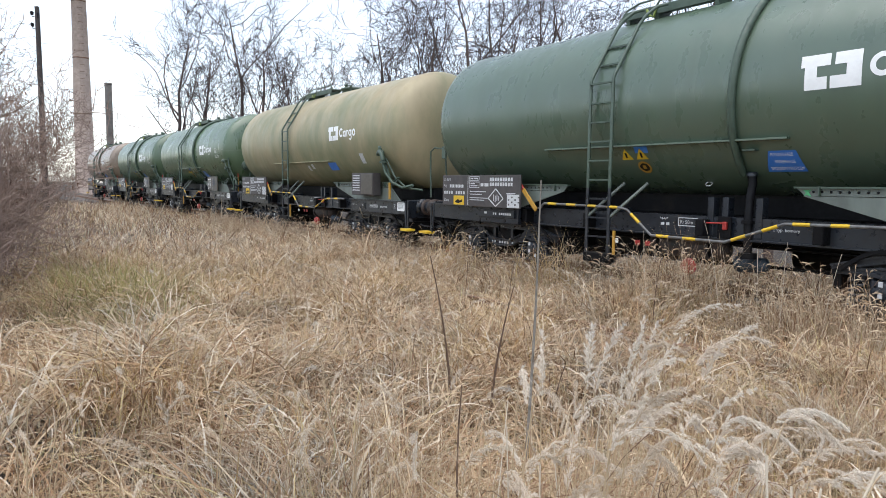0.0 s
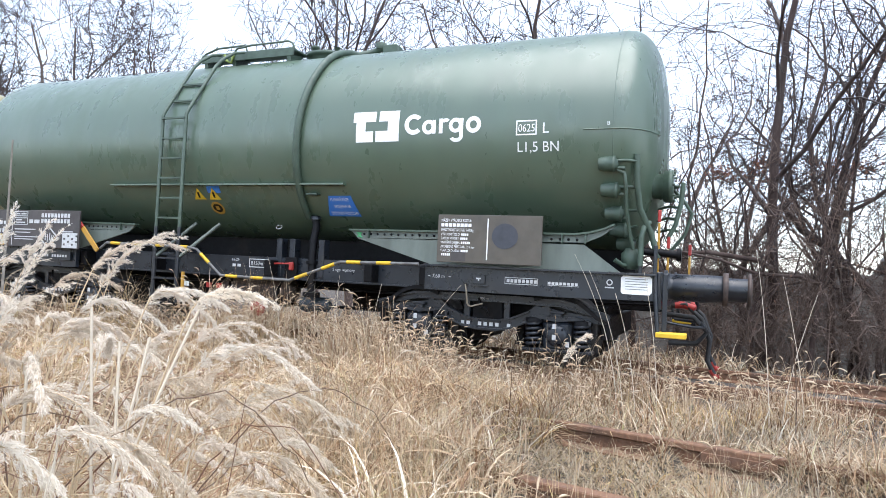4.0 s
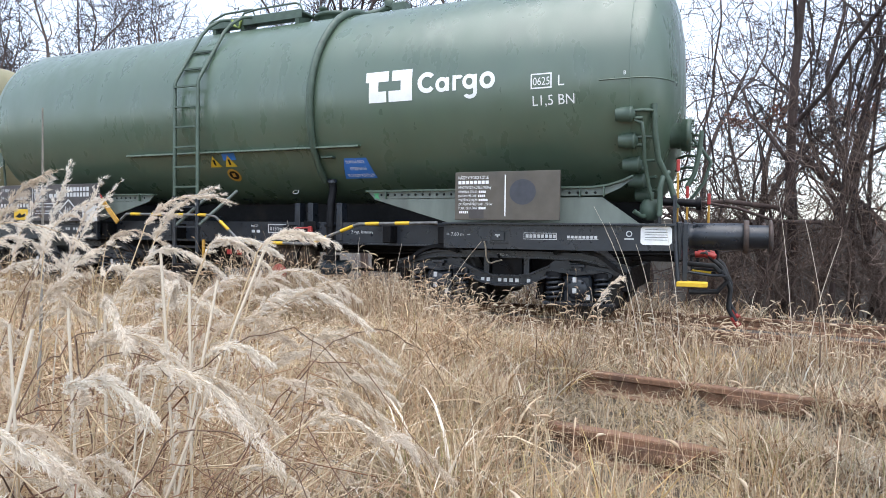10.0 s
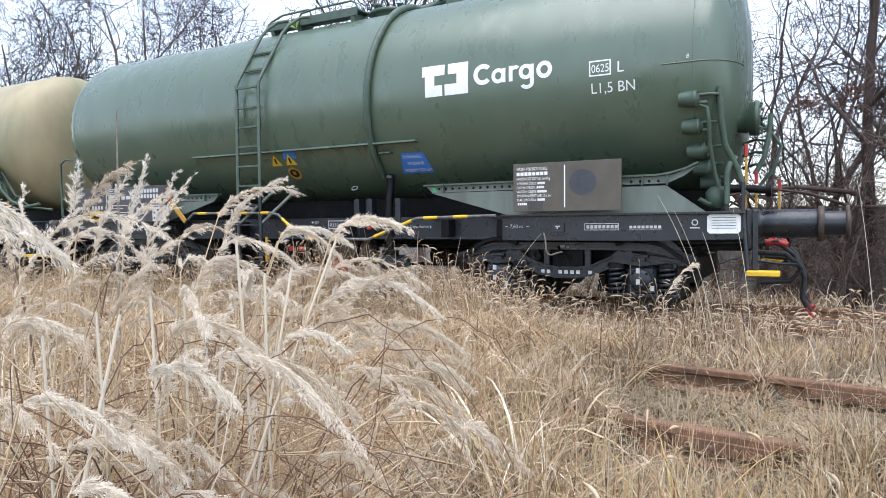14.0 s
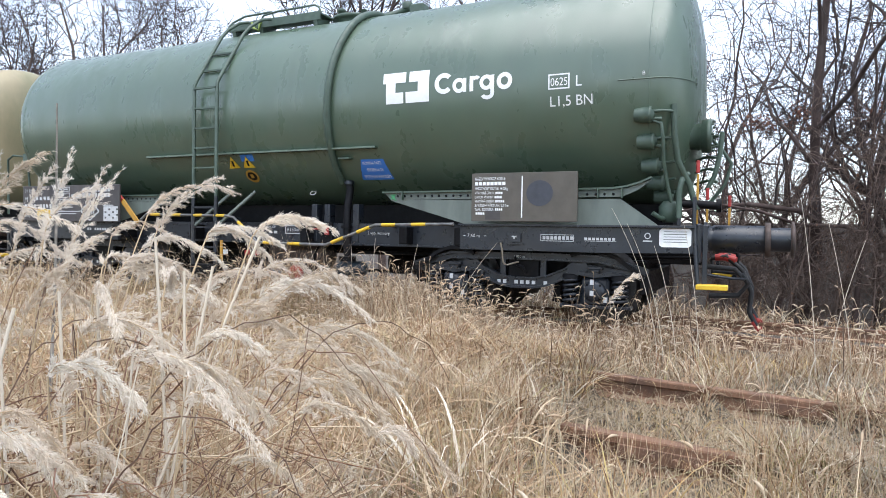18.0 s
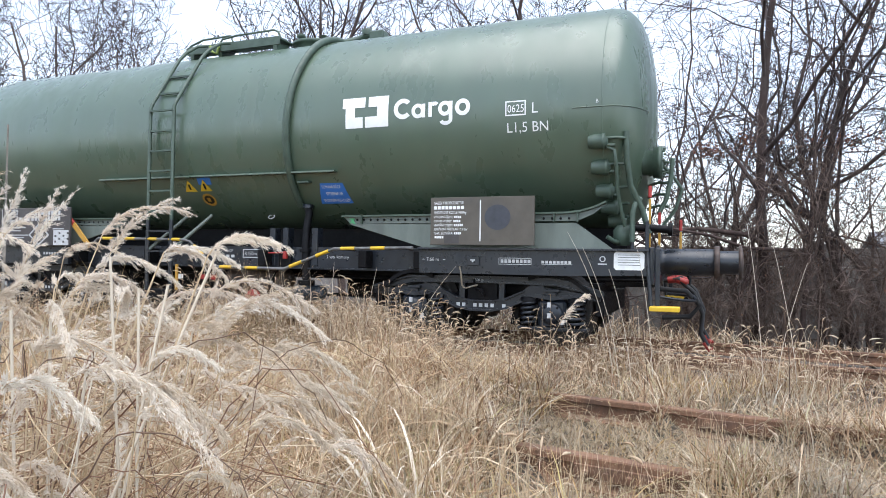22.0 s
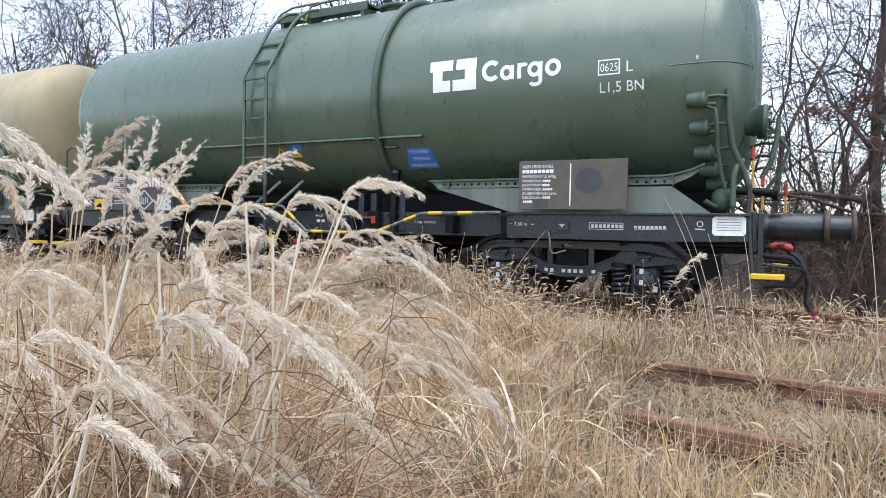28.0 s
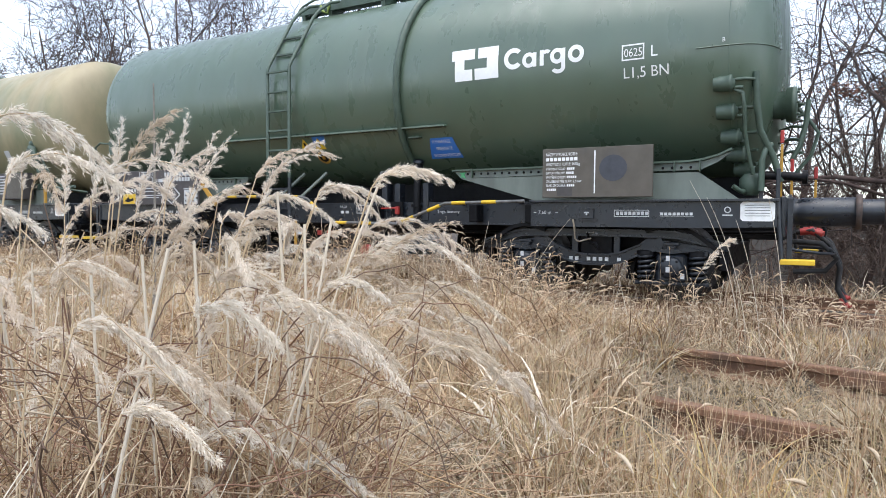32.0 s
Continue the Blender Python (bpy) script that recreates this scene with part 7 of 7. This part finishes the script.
def tree_meshes(seed, trunk_h, r0, lean, kids, spread_deg, twig_len, bark, twig, pods, up=0.35, fork=0.35, thin=0.003, twist=0.1, slender=0.38, curl=1.0):
    r = np.random.default_rng(seed)
    lv = grow(r, trunk_h, r0, lean, len(kids), spread_deg, twig_len, kids, up, fork, thin, twist, slender, curl)
    stack = lambda some: (np.stack([p for p, _ in some]), np.stack([q for _, q in some]))  # noqa: E731
    trunk = raw("trunk", *tubes(*stack(lv[0]), 10), bark)
    trunk.shade_smooth()
    limbs = [raw("limb", *tubes(p[None], q[None], 6), bark) for p, q in lv[1]]
    crown = raw("crown", *joined([tubes(*(a[:, ::1 if i == 0 else 2] if i == 0 else a[:, [0, 3, 6]] for a in stack(x)), 3) for i, x in enumerate(lv[2:-1])] + [slips(*stack(lv[-1]), r)]), twig)
    leaf = None
    if pods:
        P, _ = stack(lv[-1])
        n = int(len(P) * pods)
        i = r.integers(0, len(P), n)
        c = P[i, r.integers(2, 6, n)] + r.normal(0, 0.02, (n, 3))
        d = r.normal(0, 0.5, (n, 3)) + np.array([0, 0, -0.8])
        d /= np.linalg.norm(d, axis=-1, keepdims=True)
        s = np.cross(d, r.normal(0, 1, (n, 3)))
        s /= np.linalg.norm(s, axis=-1, keepdims=True)
        L, w = r.uniform(0.025, 0.07, n)[:, None], r.uniform(0.006, 0.014, n)[:, None]
        V = np.stack([c, c + d * L * 0.5 + s * w, c + d * L, c + d * L * 0.5 - s * w], 1).reshape(-1, 3)
        leaf = raw("dry_foliage", V, np.arange(4 * n).reshape(-1, 4), PODS)
    return trunk, limbs, crown, leaf


def tree(kind, m, meshes, label, category, group):
    t = thing(kind, m, label, category, group)
    part("trunk", meshes[0], None, t)
    for me in meshes[1]:
        part("limb", me, None, t)
    tagged(part("crown", meshes[2], None, t), kind="stuff")
    if meshes[3]:
        tagged(part("dry_foliage", meshes[3], None, t), kind="stuff")
    return t


big = [tree_meshes(40 + i, 10.0 + i, 0.14, (0.06 * (i - 1), 0.03), (10, 6, 5, 5), (54, 50, 50, 55), 0.6, BARK, TWIG, 0.6, 0.25, 0.2, 0.0115, 0.11, 0.42, 0.8) for i in range(3)]
distant = [tree_meshes(50 + i, 8.6 + i, 0.14, (0.05 * (i - 1), 0.03), (9, 6, 5, 4), (68, 56, 50, 50), 0.7, BARK, TWIG, 0.4, 0.2, 0.14, 0.0125, 0.12, 0.46, 0.7) for i in range(3)]
slim = [tree_meshes(65 + i, 6.6 + 0.7 * i, 0.092, (0.05 * (i - 1.5), 0.02), (10, 6, 4, 3), (60, 56, 54, 55), 0.34, BARK, TWIG, 0.55, 0.1, 0.22, 0.0062, 0.15, 0.42, 1.1) for i in range(4)]
scrub = [tree_meshes(90 + i, 2.8, 0.016, (0.15 * (i - 1), 0.1), (11, 8, 6), (46, 46, 50), 0.36, SCRUB, SCRUB, 0.15, 0.4, 0.02, 0.0046, 0.18, 0.5) for i in range(3)]
sapling = [tree_meshes(70 + i, 4.4 + 0.5 * i, 0.05, (0.12 * (i - 1), 0.05), (9, 5, 3), (50, 50, 52), 0.4, BARK, TWIG, 0.4, 0.3, 0.26, 0.006, 0.16, 0.42, 0.95) for i in range(3)]
bush = [tree_meshes(80 + i, 2.9, 0.018, (0.2 * (i - 1), 0.1), (10, 7, 6), (50, 48, 50), 0.36, BUSH, BUSH, 0.2, 0.4, 0.02, 0.0046, 0.2, 0.5) for i in range(3)]

# the tree row behind the train
row = [(-58, 13), (-52, 9.5), (-45, 14), (-39, 10.5), (-33, 12.5), (-28, 9.5), (-23, 13), (-19, 9), (-15, 12), (-11, 9.5), (-7.5, 12.5), (-4, 9), (-0.5, 12), (2.5, 8.5), (-30, 19), (-18, 18), (-8, 18), (-49, 17), (-36, 17), (-13, 16), (-42, 10), (-55, 12), (-25.5, 10.5), (-20.8, 14), (-57, 7), (-66, 8), (-49, 8.2), (-44, 8), (-36, 8), (-22, 10), (-16.8, 10.4), (-26.5, 13)]
for i, (x, y) in enumerate(row):
    s = random.uniform(0.85, 1.2) * (1.7 if y < 8.3 and x < -40 else 1.0)
    t = tree("bare_tree", pose(x, y, -1.1, 0, 0, random.uniform(0, 360)), (distant if x < -21 else big)[i % 3], "tall bare winter tree behind the train", "tree", "bare trees behind the train")
    t.scale = (s, s, s)
# slim trees and thicket beyond the free end of the track
stand = [(6.25, 4.2, -3, 0.95), (7.15, 4.1, 4, 1.2), (8.3, 4.5, 1, 0.85), (9.7, 4.3, 17, 1.0), (10.2, 4.2, 24, 0.9), (10.75, 4.6, 18, 0.9), (11.8, 5.4, 10, 1.0),
         (5.5, 5.6, -4, 0.95), (13.4, 5.8, 6, 1.0), (4.6, 6.8, 0, 1.0), (15.2, 6.6, 5, 1.1), (6.7, 5.6, -6, 0.8), (9.0, 5.6, 5, 0.95), (7.6, 4.6, 9, 1.05), (8.75, 4.2, -5, 0.9), (5.9, 4.7, 6, 0.9), (12.6, 4.8, 14, 1.0)]
for i, (x, y, tilt, s) in enumerate(stand):
    t = tree("slim_tree", pose(x, y, float(height(x, y)) - 0.05, random.uniform(-3, 3), tilt, random.uniform(-30, 30)), slim[i % 4], "slender bare tree with dry seed pods beside the track", "tree", "slender trees beside the track")
    t.scale = (s, s, s)
fallen = Mesh().tube([(7.42, 4.15, 2.55), (7.75, 4.2, 2.12), (8.15, 4.3, 1.82), (8.5, 4.35, 1.48), (8.9, 4.45, 1.0), (9.15, 4.5, 0.2), (9.2, 4.55, -0.75)], [0.03, 0.07, 0.065, 0.075, 0.07, 0.08, 0.085], 8)
whole("broken_trunk", fallen, BARK, "broken leaning tree trunk caught among the trees", "trunk")


def vine(x, y, z, sx, sz, n, material, leaf, seed, label):
    """A tangle of thin vine stems hung with dry leaves or seed fluff, caught in the branches."""
    r = np.random.default_rng(seed)
    t = thing("climbing_vine", pose(x, y, z), label, "vine", "climbing vines")
    m = 14
    start = r.normal(0, 1, (m, 1, 3)) * np.array([sx * 0.6, 0.25, sz * 0.6])
    walk_ = np.cumsum(r.normal(0, 0.09, (m, 9, 3)) + r.normal(0, 0.05, (m, 1, 3)), axis=1)
    P = start + walk_ * np.array([sx / 0.5, 0.8, sz / 0.5])
    tagged(part("vine_stem", raw("vine_stem", *tubes(P, np.full((m, 9), 0.004), 4), TWIG), None, t), kind="stuff")
    c = P.reshape(-1, 3)[r.integers(0, m * 9, n)] + r.normal(0, 0.05, (n, 3))
    d = r.normal(0, 1, (n, 3))
    d /= np.linalg.norm(d, axis=-1, keepdims=True)
    s = np.cross(d, r.normal(0, 1, (n, 3)))
    s /= np.linalg.norm(s, axis=-1, keepdims=True)
    L, w = r.uniform(0.5, 1.2, n)[:, None] * leaf, r.uniform(0.2, 0.4, n)[:, None] * leaf
    V = np.stack([c, c + d * L * 0.5 + s * w, c + d * L, c + d * L * 0.5 - s * w], 1).reshape(-1, 3)
    tagged(part("dry_foliage", raw("dry_foliage", V, np.arange(4 * n).reshape(-1, 4), material), None, t), kind="stuff")


for i, (x, z, sx, sz, n) in enumerate(((10.3, 3.2, 0.5, 0.16, 420), (10.9, 3.15, 0.4, 0.2, 420), (9.6, 3.05, 0.4, 0.14, 300), (8.4, 3.2, 0.4, 0.12, 200), (7.0, 3.2, 0.4, 0.1, 160), (10.7, 3.9, 0.4, 0.25, 260), (11.8, 3.3, 0.5, 0.3, 380), (6.4, 3.1, 0.3, 0.08, 110))):
    vine(x, 4.2, z, sx, sz, 2 * n, VINE, 0.06, 900 + i, "climbing vine with dry reddish leaves hanging in the trees")
for i, (x, z) in enumerate(((6.23, 2.4), (7.3, 3.5), (8.5, 3.55), (8.35, 1.75), (8.1, 1.5), (8.7, 3.1), (10.9, 4.2), (7.9, 2.9), (11.2, 2.9))):
    vine(x, 4.1, z, 0.2, 0.16, 90, FLUFF, 0.03, 950 + i, "climbing vine with pale fluffy seed heads")
for i in range(13):
    x, y = (6.0 + 0.5 * i + random.uniform(-0.25, 0.25)), random.uniform(3.2, 5.2)
    s = random.uniform(0.75, 1.15)
    t = tree("sapling", pose(x, y, float(height(x, y)) - 0.03, random.uniform(-6, 6), random.uniform(-10, 16), random.uniform(0, 360)), sapling[i % 3], "thin bare sapling in the thicket beside the track", "sapling", "saplings in the thicket")
    t.scale = (s, s, s)
for i in range(44):
    x, y = random.uniform(5.2, 16 if i < 24 else 9.5), random.uniform(2.7, 6.5)
    s = random.uniform(0.55, 1.2)
    t = tree("bare_shrub", pose(x, y, float(height(x, y)) - 0.03, random.uniform(-14, 14), random.uniform(-14, 14), random.uniform(0, 360)), bush[i % 3], "bare brown shrub in the thicket beside the track", "shrub", "bare shrubs")
    t.scale = (s, s, s)
for i in range(22):
    x, y = random.uniform(-22, 4.8), random.uniform(3.0, 5.5)
    s = random.uniform(0.5, 0.8)
    t = tree("bare_shrub", pose(x, y, float(height(x, y)) - 0.03, 0, 0, random.uniform(0, 360)), bush[i % 3], "bare brown shrub behind the train", "shrub", "bare shrubs")
    t.scale = (s, s, s)
# low undergrowth before the wall
for i in range(34):
    x, y = 6.0 + 0.26 * i + random.uniform(-0.3, 0.3), random.uniform(2.6, 4.4)
    s = random.uniform(0.38, 0.72)
    t = tree("bare_shrub", pose(x, y, float(height(x, y)) - 0.03, random.uniform(-18, 18), random.uniform(-18, 18), random.uniform(0, 360)), bush[i % 3], "low bare undergrowth before the concrete wall", "shrub", "bare shrubs")
    t.scale = (s * 1.25, s * 1.25, s)
# scrub on the near side, down the line
for i in range(38):
    x, y = -2.6 - 0.25 * i + random.uniform(-0.4, 0.4), -9.85 + random.uniform(-0.45, 0.35) + 0.03 * i
    s = random.uniform(0.7, 1.12)
    t = tree("bare_shrub", pose(x, y, float(height(x, y)) - 0.03, random.uniform(-12, 12), random.uniform(-12, 12), random.uniform(0, 360)), scrub[i % 3], "bare brown shrub beside the grass, tangled with twigs", "shrub", "bare shrubs")
    t.scale = (s, s, s * 1.1)
for i, (x, y) in enumerate(((-16, -9.7), (-27, -8.9))):
    tree("bare_tree", pose(x, y, -0.2, 0, 0, 70 * i), slim[i % 4], "bare tree in the scrub along the line", "tree", "bare trees in the scrub")
